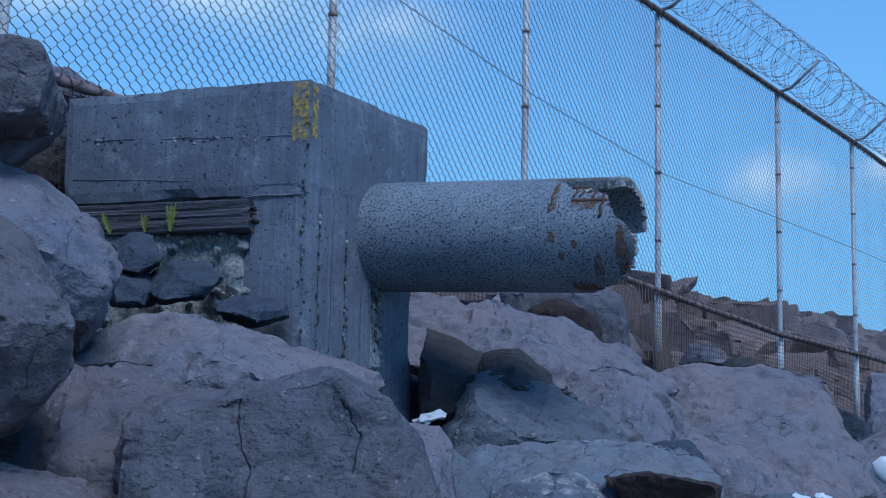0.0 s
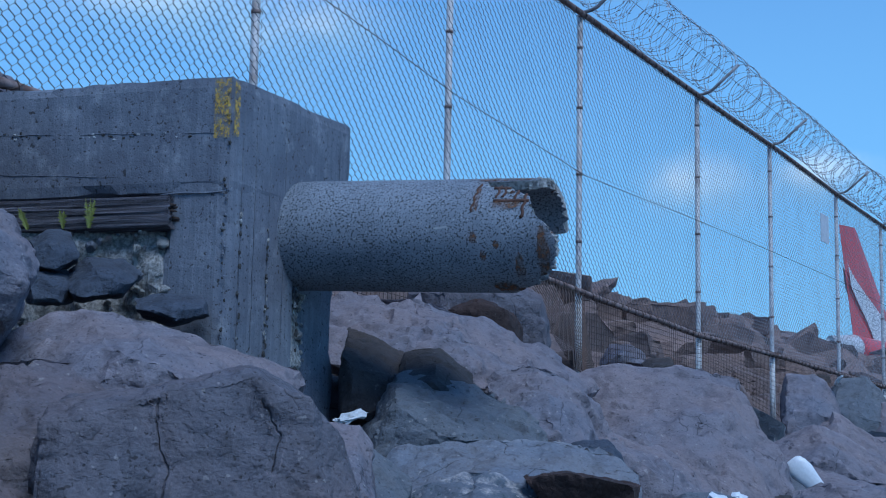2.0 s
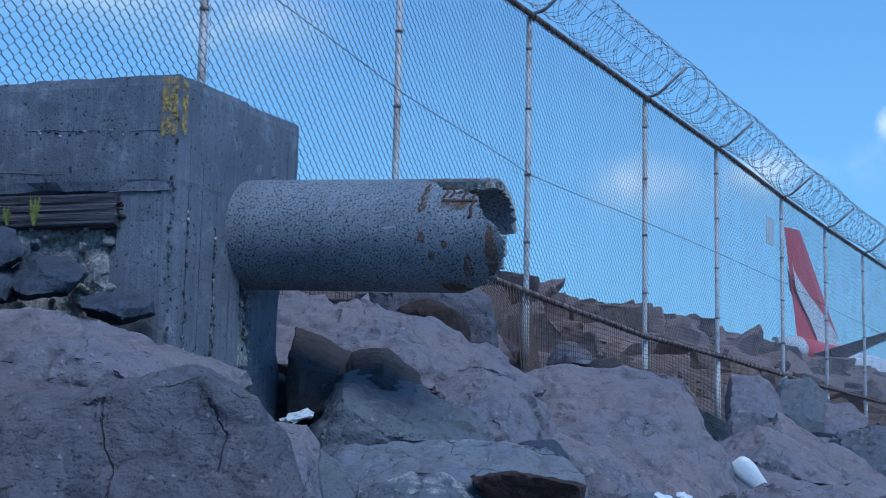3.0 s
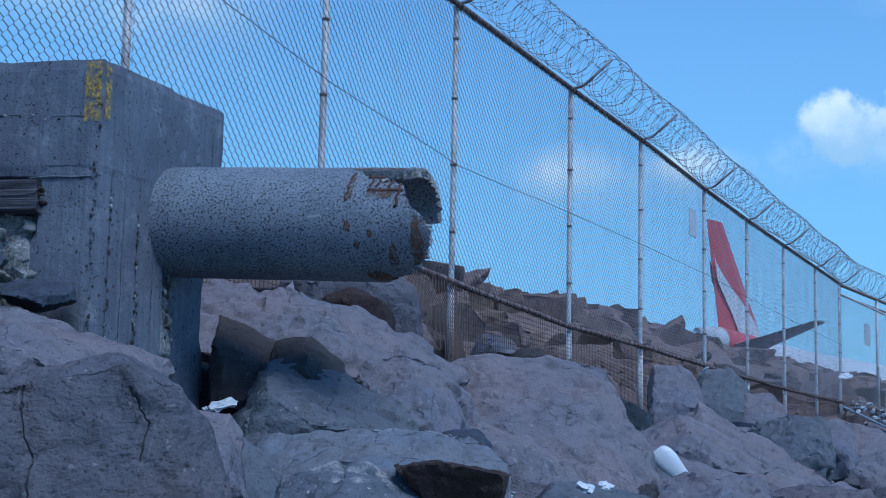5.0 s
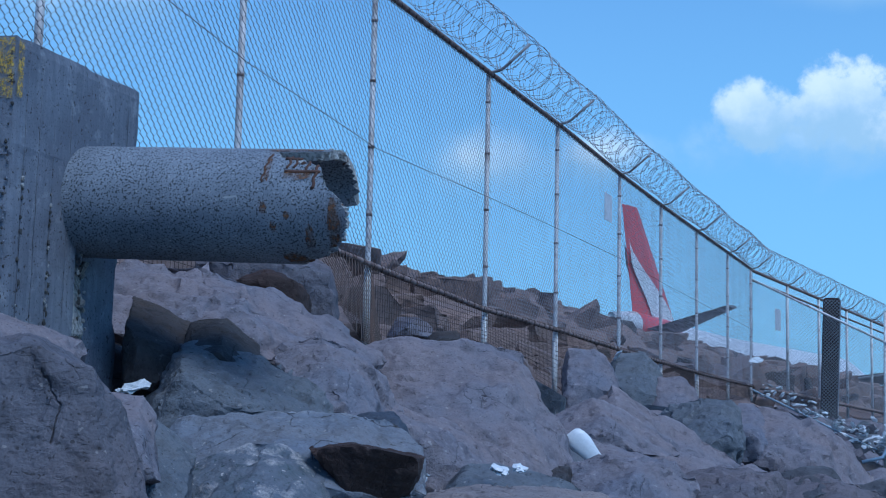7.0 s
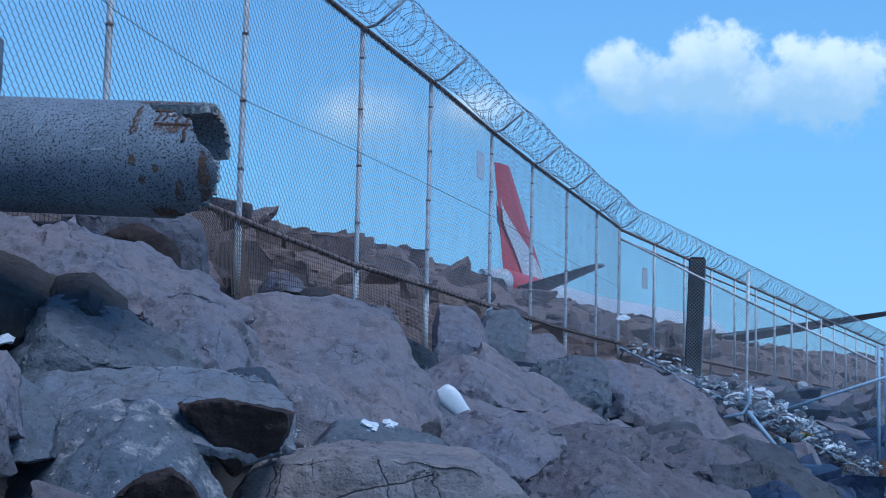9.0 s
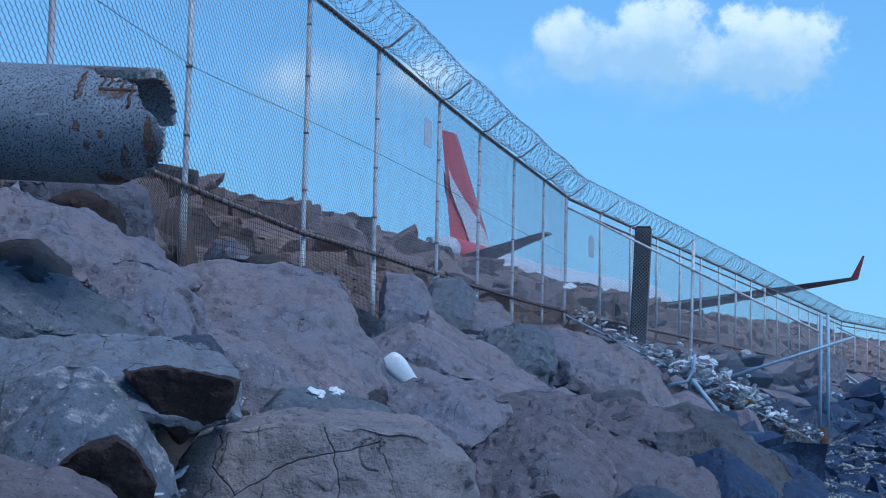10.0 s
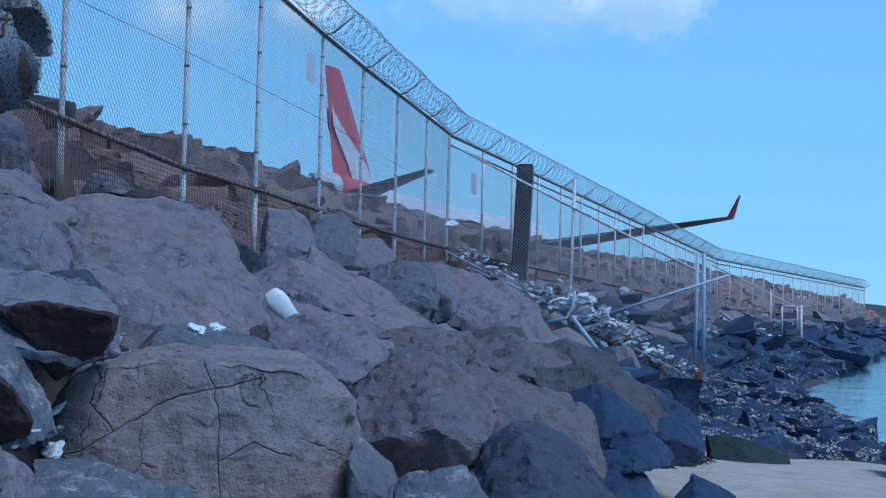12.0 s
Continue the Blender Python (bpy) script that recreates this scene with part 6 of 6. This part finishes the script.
def scatter():
    """The rest of the wall: smaller stones over the slope, the bank behind the fence and the far bay."""
    rng = random.Random(7)
    mats = {"dry": ROCK, "blue": ROCK_SLATE, "bank": ROCK_BANK, "grey": ROCK_GREY, "wet": ROCK_WET, "dark": ROCK_DARK}
    stock = {}
    for n, key in enumerate(mats):
        for grade, fine in ((4, 0.075), (3, 0.12)):
            for i in range(7):
                seed = 500 + 17 * i + 101 * n + grade
                size = (1.0, rng.uniform(0.75, 1.1), rng.uniform(0.6, 0.9))
                stock.setdefault((key, grade), []).append(broken_rock("boulder", seed, boxy(np.random.default_rng(seed), size), mats[key], fine, 0.09, 0.6, 1.2, 1, 0.8, True))
    placed = []
    global TIDE
    TIDE = []
    far_pieces = []

    def clear(p, r, z, close=0.62):
        for x, y, hz, hw, hd, hh in HEROES:
            if math.hypot(p.x - x, p.y - y) < 0.8 * max(hw, hd) + r * 0.5:
                return False
        cell = (int(p.x // 2), int(p.y // 2))
        for i in (-1, 0, 1):
            for j in (-1, 0, 1):
                for q, rr in grid.get((cell[0] + i, cell[1] + j), ()):
                    if math.hypot(p.x - q.x, p.y - q.y) < close * (r + rr):
                        return False
        return True
    grid = {}
    for ring, (tries, s0, s1, u0, u1, lo, hi) in enumerate(((700, 2, 60, -4.9, -4.3, 0.6, 1.3), (5200, -3, 45, -4.6, -0.5, 0.4, 1.25), (4200, -3, 45, 0.2, 7.3, 0.4, 1.1), (4200, 16, 45, 5.2, 7.6, 0.2, 0.45), (500, 60, 140, -4.9, -4.3, 0.7, 1.6), (4000, 45, 140, -4.6, -0.5, 0.6, 1.4), (3200, 45, 150, 0.2, 8.0, 0.6, 1.4))):
        for _ in range(tries):
            s, u = rng.uniform(s0, s1), rng.uniform(u0, u1)
            size = lo + (hi - lo) * rng.random() ** 1.8
            p = shore(s, u)
            if (u > 0 and math.hypot(p.x, p.y) < 9.5) or math.hypot(p.x, p.y) < 6 or (s < 17 and u > 4.9) or (s < 10 and u > 3.6) or (ring == 2 and s > 15 and u > 5.1):
                continue
            if 0 < u and math.hypot(p.x, p.y) < 13:
                size *= 0.6
            if -0.45 < u < 0.45 and s < 33:
                continue
            if abs(s - 33.1) < 0.5 * size + 0.15 and u > 0:
                continue
            if 26 < s < 33.5 and u > 0:
                size *= 0.75
            if -0.4 < u < 1.3:
                size *= 0.62
            r = size / 2
            if not clear(p, r, 0, 0.47 if u < 0 else 0.55):
                continue
            # keep the headstock and pile free
            if s < 9.5 and 0.0 < u < 3.0 and math.hypot(p.x - 0.1, p.y - 6.9) < 1.5 + r:
                continue
            g = ground_height(s, u)
            z = g + size * (rng.uniform(-0.08, 0.10) if u > 0 else rng.uniform(-0.10, 0.08)) if u > -4.25 else crest(s) - size * rng.uniform(0.40, 0.50)
            if 24.0 < s < 34.5 and 1.2 < u < 5.4:
                z -= 0.42 if s > 28 else 0.25
            p.z = z
            grid.setdefault((int(p.x // 2), int(p.y // 2)), []).append((p, r))
            key = "wet" if z < -0.75 - 0.25 * rng.random() else ("dry" if rng.random() < (0.78 if u > 0 else 0.94) else ("grey" if u > 0 else "dark"))
            if key == "dry" and u > 0 and rng.random() < 0.14:
                key = "blue"
            if key == "dry" and u < 0:
                key = "bank"
            m = p.copy()
            calm = 0.07 if u < -4.25 else 0.22
            mat = Matrix.Translation(m) @ Euler((rng.gauss(0, calm), rng.gauss(0, calm), rng.uniform(0, 6.28))).to_matrix().to_4x4() @ Matrix.Diagonal((size * rng.uniform(1.0, 1.45), size * 1.1, size * rng.uniform(0.75, 1.0), 1))
            if key == "wet" and 15 < s < 75 and u > 4.6:
                TIDE.append((mat, u))
            if ring < 4 and p.length < (30 if u > 0 else 27) and len(placed) < 300:
                ob = new("boulder", rng.choice(stock[key, 4 if math.hypot(p.x, p.y) < 19 else 3]))
                ob.matrix_world = mat
                text = {"bank": "", "blue": "blue-black basalt boulder in the sea wall", "dry": "reddish brown basalt boulder in the sea wall", "grey": "grey basalt boulder in the sea wall", "wet": "dark wet boulder near the tide line", "dark": "dark brown boulder on the bank"}[key]
                if u < 0:
                    text = "brown basalt boulder on the bank behind the fence"
                tagged(ob, text, "boulder", "sea wall boulders")
                placed.append(ob)
            else:
                far_pieces.append((key, mat))
    lumps = {}
    for i, (key, mat) in enumerate(far_pieces):
        away = mat.translation.length
        fine = 1.0 if away > 60 else (0.42 if away > 33 else 0.26)
        k = i % 9
        if (k, fine) not in lumps:
            me = broken_rock("lump", 900 + k, boxy(np.random.default_rng(900 + k), (1, 0.9, 0.75)), ROCK, fine, 0.08, 0.3, 1.2, 0, 0.0, True)
            lumps[k, fine] = (np.array([v.co[:] for v in me.vertices]), [tuple(q.vertices) for q in me.polygons])
            bpy.data.meshes.remove(me)
        v, faces = lumps[k, fine]
        far_pieces[i] = (key, np.c_[v, np.ones(len(v))] @ np.array(mat).T[:, :3], faces)
    for key in ("dry", "blue", "bank", "grey", "wet", "dark"):
        group = [(v.tolist(), f) for kk, v, f in far_pieces if kk == key]
        if group:
            v, f = gather(group)
            ob = link("far_boulders", v, f, mats[key], None, True)
            ob.data.set_sharp_from_angle(angle=radians(30))
            tagged(ob, {"blue": "blue-black boulders on the slope", "bank": "reddish brown boulders on the bank behind the fence", "dry": "brown boulders lining the far side of the bay", "grey": "grey boulders lining the far side of the bay", "wet": "dark wet boulders at the far waterline", "dark": "dark brown boulders along the bank crest"}[key], "boulders", kind="stuff")
    print("boulders", len(placed), len(far_pieces))


scatter()


# ---------------------------------------------------------------- airliner beyond the bank
RED = plain_material("red_paint", (0.66, 0.075, 0.085), 0.35, vary=0.1, scale=1.0, bump=0)
WHITE = plain_material("white_paint", (0.78, 0.78, 0.79), 0.3, vary=0.06, scale=1.0, bump=0)
WING_GREY = plain_material("wing_grey", (0.20, 0.205, 0.215), 0.5, vary=0.2, scale=0.8, bump=0)
FLAP = plain_material("pale_wing_edge", (0.5, 0.52, 0.55), 0.4, vary=0.1, scale=0.8, bump=0)


def foil(name, root, tip, thick_root, thick_tip, mat, parent, across, label=""):
    """A lifting surface from two chords (leading and trailing point each), thick along across."""
    across = Vector(across).normalized()
    verts, faces = [], []
    prof = ((0.0, 0.0), (0.04, 0.5), (0.25, 1.0), (0.6, 0.75), (1.0, 0.06))
    for (lead, trail), th in ((root, thick_root), (tip, thick_tip)):
        lead, trail = Vector(lead), Vector(trail)
        for t, h in prof:
            verts.append(lead.lerp(trail, t) + across * h * th / 2)
        for t, h in prof[:0:-1]:
            verts.append(lead.lerp(trail, t) - across * h * th / 2)
    n = len(verts) // 2
    for i in range(n):
        j = (i + 1) % n
        faces.append((i, j, n + j, n + i))
    faces += [tuple(range(n))[::-1], tuple(range(n, 2 * n))]
    return link(name, verts, faces, mat, parent, False, label)


def build_airliner():
    # nose along +x; x 0 is the rear of the fin's tip; heights from the apron
    at = Vector((85 * math.sin(radians(18.2)), 85 * math.cos(radians(18.2)), 1.35))
    jet = thing("airliner", at, "white airliner with a red tail parked beyond the sea wall", "aircraft", turn=90 - 48)
    rings, faces = [], []
    stations = ((-1.2, 0.25, 5.9), (1.2, 0.75, 5.6), (5, 1.35, 4.75), (9, 1.75, 4.05), (13, 1.9, 3.7), (22, 1.9, 3.6), (32, 1.88, 3.5), (35, 1.6, 3.05), (37, 1.0, 2.85), (38.2, 0.15, 2.7))
    n = 28
    for x, r, z in stations:
        for k in range(n):
            a = 2 * math.pi * k / n
            rings.append((x, r * math.cos(a), z + r * 1.06 * math.sin(a)))
    for i in range(len(stations) - 1):
        for k in range(n):
            k2 = (k + 1) % n
            faces.append((i * n + k, i * n + k2, (i + 1) * n + k2, (i + 1) * n + k))
    faces += [tuple(range(n)), tuple((len(stations) - 1) * n + k for k in range(n))[::-1]]
    link("fuselage", rings, faces, WHITE, jet, True)
    cone = [(x, 1.01 * y, z + 0.01) for x, y, z in rings[n:3 * n]]
    link("tail_cone", cone, [tuple(i - n for i in f) for f in faces if len(f) == 4 and min(f) >= n and max(f) < 3 * n], RED, jet, True, "red painted tail cone")
    fin = foil("fin", ((7.2, 0, 5.0), (1.6, 0, 5.0)), ((1.75, 0, 12.5), (0.0, 0, 12.5)), 0.55, 0.2, RED, jet, (0, 1, 0), "red tail fin")
    # white curved band over the fin
    band_a, band_b = [], []
    for t in np.linspace(0, 1, 14):
        z = 5.3 + 5.4 * t
        lead = 7.1 - 5.45 * (z - 5.0) / 7.5
        trail = 1.6 - 1.6 * (z - 5.0) / 7.5
        mid = trail + (lead - trail) * (0.62 - 0.60 * t**1.3 + 0.12 * math.sin(5 * t))
        wid = (lead - trail) * 0.34 * (1 - t) ** 0.5 * (0.45 + 0.55 * math.sin(2.6 * t + 0.4)) + 0.02
        low, high = max(mid - wid, trail + 0.12), min(mid + wid, lead - 0.12)
        band_a.append((low, z))
        band_b.append((max(low + 0.02, high), z))
    for y in (-0.285, 0.285):
        v = [(x, y * (1 - 0.07 * (z - 5)), z) for x, z in band_a] + [(x, y * (1 - 0.07 * (z - 5)), z) for x, z in band_b]
        m = len(band_a)
        link("fin_band", v, [(i, i + 1, m + i + 1, m + i) for i in range(m - 1)], WHITE, jet, False, "white curved band on the fin")
    for sgn in (1, -1):
        foil("tailplane", ((5.3, sgn * 0.7, 5.35), (1.6, sgn * 0.7, 5.35)), ((1.0, sgn * 6.7, 6.35), (-0.3, sgn * 6.7, 6.35)), 0.4, 0.14, WING_GREY, jet, (0, 0, 1))
        wing = foil("wing", ((24.5, sgn * 1.7, 2.6), (17.0, sgn * 1.7, 2.6)), ((15.0, sgn * 20.2, 4.6), (13.4, sgn * 20.2, 4.6)), 0.9, 0.18, WING_GREY, jet, (0, 0, 1))
        foil("flap", ((17.4, sgn * 2.2, 2.52), (16.4, sgn * 2.2, 2.45)), ((15.6, sgn * 12.0, 3.70), (15.0, sgn * 12.0, 3.62)), 0.2, 0.12, FLAP, wing, (0, 0, 1), "pale trailing flap")
        foil("winglet", ((15.0, sgn * 20.2, 4.6), (13.4, sgn * 20.2, 4.6)), ((13.5, sgn * 20.95, 5.85), (13.1, sgn * 20.95, 5.85)), 0.16, 0.06, RED, wing, (0, 1, 0), "red winglet")
        eng, fc = tube_data([(25.5, sgn * 4.9, 1.75), (24.8, sgn * 4.9, 1.75), (22.5, sgn * 4.9, 1.75), (21.0, sgn * 4.9, 1.8)], [0.8, 1.0, 0.98, 0.6], 20)
        link("engine", eng, fc, WHITE, jet, True)
        for x, y in ((19.0, 2.9),):
            tyre, fc = tube_data([(x, sgn * y - 0.2, 0.55), (x, sgn * y + 0.2, 0.55)], 0.55, 18)
            link("wheel", tyre, fc, ROCK_WET, jet, True)
            tube("gear_leg", [(x, sgn * y, 0.55), (x, sgn * y, 2.6)], 0.12, GALV, jet, 8)
    tyre, fc = tube_data([(34.0, -0.3, 0.35), (34.0, 0.3, 0.35)], 0.35, 16)
    link("wheel", tyre, fc, ROCK_WET, jet, True)
    tube("gear_leg", [(34.0, 0, 0.35), (34.0, 0, 1.6)], 0.1, GALV, jet, 8)


build_airliner()

# ---------------------------------------------------------------- flotsam
def build_jug(at, turn, tilt):
    jug = thing("plastic_container", at, "white plastic container washed up between the boulders", "container")
    jug.matrix_world = pose(*at, 0, 0, turn) @ pose(0, 0, 0, 0, tilt, 0)
    prof = ((0.0, 0.0), (0.022, 0.002), (0.030, 0.012), (0.042, 0.06), (0.056, 0.14), (0.066, 0.20), (0.068, 0.25), (0.060, 0.285), (0.040, 0.302), (0.0, 0.304))
    n, verts, faces = 28, [], []
    for i, (r, z) in enumerate(prof):
        for k in range(n):
            a = 2 * math.pi * k / n
            e = 1 + 0.07 * math.cos(2 * a) + 0.05 * noise.noise((math.cos(a) * 2, math.sin(a) * 2, z * 12))
            verts.append((r * e * math.cos(a) - 0.25 * z * z, 0.45 * r * e * math.sin(a), z))
    for i in range(len(prof) - 1):
        for k in range(n):
            k2 = (k + 1) % n
            faces.append((i * n + k, i * n + k2, (i + 1) * n + k2, (i + 1) * n + k))
    link("body", verts, faces, PLASTIC, jug, True)


build_jug((2.89, 9.15, -0.14), -17, -40)


def scrap_mesh(seed, mat):
    n, faces = unit_sphere(2)
    v = n * (1 + 0.4 * fbm(n * 1.5, 2, seed) - 0.35 * np.abs(fbm(n * 3.1, 2, seed + 5)))[:, None] * (0.55, 0.45, 0.32)
    me = bpy.data.meshes.new("plastic_scrap")
    me.from_pydata(v.tolist(), [], faces)
    me.materials.append(mat)
    return me


GREY_RAG = plain_material("grey_plastic_film", (0.34, 0.36, 0.38), 0.5, second=(0.2, 0.21, 0.22), scale=16)
SCRAPS = [scrap_mesh(40 + i, (BAG, PLASTIC, BAG, PLASTIC, GREY_RAG, BAG)[i % 6]) for i in range(12)]


def scrap(p, size, label="crumpled white plastic litter caught in the stones", mesh=None, flat=0.6, rng=random):
    ob = new("plastic_scrap", mesh or rng.choice(SCRAPS))
    ob.matrix_world = Matrix.Translation(p) @ Euler((rng.gauss(0, 0.4), rng.gauss(0, 0.4), rng.uniform(0, 6.28))).to_matrix().to_4x4() @ Matrix.Diagonal((size * rng.uniform(0.8, 1.5), size, size * flat, 1))
    return tagged(ob, label, "litter", "plastic litter")


LOOSE = (
    (35.03, 51.15, -0.17, 0.50, "red plastic scrap on the far stones"),
    (36.80, 52.36, -0.55, 0.50, "white plastic litter on the far stones"),
    (37.43, 51.91, -0.84, 0.50, "white plastic litter on the far stones"),
    (22.00, 33.41, -0.46, 0.35, "torn plastic sheet on the stones"),
    (1.75, 7.24, -0.13, 0.11, "white plastic scrap lying on a slab"),
    (1.84, 7.17, -0.12, 0.09, "white plastic scrap lying on a slab"),
    (1.34, 7.07, -0.16, 0.07, "white plastic scrap in a crack"),
    (1.33, 7.03, -0.19, 0.05, "white plastic scrap in a crack"),
    (0.65, 5.31, -0.48, 0.12, "torn white plastic bag between boulders"),
    (0.88, 5.83, -0.50, 0.07, "torn plastic strip hanging in a crack"),
    (0.85, 5.74, -0.57, 0.09, "torn plastic strip hanging in a crack"),
    (0.89, 5.93, -0.43, 0.05, "torn plastic strip hanging in a crack"),
    (-0.03, 6.90, 0.22, 0.10, "white plastic bag beside the concrete column"),
    (3.41, 10.35, -0.28, 0.08, "small white plastic scrap"),
    (-0.11, 6.90, 0.20, 0.05, "white plastic scrap by the column"),
    (14.99, 25.99, 0.48, 0.20, "white plastic scrap caught in mesh"),
    (5.42, 16.64, 1.05, 0.12, "white plastic rag tied to the post"),
    (12.65, 29.39, 1.86, 0.25, "white plastic rag at the fence corner"),
)


def litter():
    rng = random.Random(11)
    for i in range(298):
        t = rng.random() if i % 2 == 0 else min(0.98, max(0.05, rng.gauss(0.60, 0.17)))
        thick = 1.0 + 1.6 * math.exp(-(((t - 0.62) / 0.2) ** 2))
        p = P10 + SEAWARD * (0.1 + 5.2 * t) + Vector((rng.gauss(0, 0.12), -0.1 - abs(rng.gauss(0, 0.3)), 0))
        if t > 0.5:
            p += Vector((-0.35, -0.55, 0)) * rng.random()
        p.z = 1.30 - 0.485 * (0.1 + 5.2 * t) + 0.09 + thick * (rng.gauss(0, 0.08) + 0.03)
        scrap(p, rng.uniform(0.04, 0.13) * (0.8 + 0.35 * thick), rng=rng, flat=rng.uniform(0.4, 0.9))
    y = scrap_mesh(77, YELLOW)
    scrap(P10 + SEAWARD * 4.0 + Vector((0, -0.2, -0.55)), 0.28, "yellow plastic scrap in the litter line", y, rng=rng)
    for x, y, z, k, text in LOOSE:
        scrap(Vector((x, y, z)), k, text, scrap_mesh(78, PINK) if text.startswith("red") else None, rng=rng)
    for i in range(6):
        p = shore(58 + 1.2 * i, 3.2 + 0.5 * i)
        p.z = ground_height(58 + 1.2 * i, 3.2 + 0.5 * i) + 0.4
        scrap(p, rng.uniform(0.3, 0.6), rng=rng)


litter()


def build_weeds():
    """Dry stalks and drift twigs caught in the mesh near the end of the spur."""
    rng = random.Random(21)
    pieces = []
    for i in range(170):
        t = rng.uniform(3.4, 5.6)
        p = P10 + SEAWARD * t + Vector((rng.gauss(0, 0.08), -0.12 - abs(rng.gauss(0, 0.2)), 1.22 - 0.485 * t - abs(rng.gauss(0, 0.1))))
        a, tall = Vector((rng.gauss(0, 0.5), rng.gauss(0, 0.3), rng.uniform(0.2, 1.0))), rng.uniform(0.15, 0.55)
        bend = Vector((rng.gauss(0, 0.12), rng.gauss(0, 0.06), rng.gauss(0, 0.08)))
        pieces.append(tube_data([p, p + a * tall * 0.5 + bend, p + a * tall], [0.006, 0.005, 0.003], 3))
    v, f = gather(pieces)
    straw = plain_material("dry_straw", (0.36, 0.33, 0.29), 0.9, second=(0.14, 0.11, 0.09), scale=5, bump=0)
    tagged(link("dry_weeds", v, f, straw), "dry stalks and drift twigs tangled in the mesh", "weeds", kind="stuff")


build_weeds()


def build_seaweed():
    rng = random.Random(33)
    weed = plain_material("dark_seaweed", (0.03, 0.035, 0.028), 0.6, second=(0.05, 0.045, 0.03), scale=20)
    for x, y, z in ((7.56, 12.38, -1.42), (7.59, 12.12, -1.42), (7.94, 12.37, -1.42), (7.21, 11.99, -1.42), (7.70, 12.15, -1.42)):
        pieces = []
        for i in range(26):
            p = Vector((x + rng.gauss(0, 0.07), y + rng.gauss(0, 0.07), z))
            a, b = rng.uniform(0, 6.28), rng.uniform(0.05, 0.16)
            way = Vector((math.cos(a), math.sin(a), 0)) * b
            pieces.append(tube_data([p, p + way * 0.5 + Vector((0, 0, rng.uniform(0.01, 0.06))), p + way], [0.012, 0.014, 0.005], 5))
        v, f = gather(pieces)
        tagged(link("seaweed_clump", v, f, weed), "dark tangled seaweed clump washed onto sand", "seaweed", "seaweed on the sand")


build_seaweed()


def build_oysters():
    rng = random.Random(5)
    pieces = []
    shapes = []
    octa = np.array([(1, 0, 0), (0, 1, 0), (-1, 0, 0), (0, -1, 0), (0, 0, 1), (0, 0, -1)], float)
    faces = [(0, 1, 4), (1, 2, 4), (2, 3, 4), (3, 0, 4), (1, 0, 5), (2, 1, 5), (3, 2, 5), (0, 3, 5)]
    for i in range(6):
        shapes.append((octa * (0.55, 0.36, 0.2) + np.array([[rng.gauss(0, 0.12) for _ in range(3)] for _ in range(6)]) * (1, 1, 0.6), faces))
    for mat, u in TIDE:
        size = mat.to_scale().x
        far = mat.translation.length
        for _ in range(int((340 if far < 34 else 50) * size * min(1.0, (u - 4.4) / 1.0))):
            d = Vector((rng.gauss(0, 1), rng.gauss(0, 1), abs(rng.gauss(0, 0.8)))).normalized()
            p = mat @ (Vector((d.x * 0.56, d.y * 0.52, d.z * 0.44)))
            if p.z > -0.85 or p.z < WATER - 0.02 or rng.random() > (-0.85 - p.z) / 0.35 or noise.noise(p * 1.3) < -0.15:
                continue
            v, f = shapes[rng.randrange(6)]
            k = rng.uniform(0.03, 0.07) if far < 34 else rng.uniform(0.05, 0.10)
            m = np.array((Euler((rng.gauss(0, 0.8), rng.gauss(0, 0.8), rng.uniform(0, 6.28))).to_matrix()))
            pieces.append(((v @ m.T * k + np.array(p)).tolist(), f))
    v, f = gather(pieces)
    shell = plain_material("oyster_shell", (0.50, 0.48, 0.44), 0.8, second=(0.13, 0.125, 0.12), scale=6, amount=(0.46, 0.60))
    tagged(link("oyster_shells", v, f, shell), "pale oyster shells crusting dark rocks at the tide line", "oysters", kind="stuff")


build_oysters()
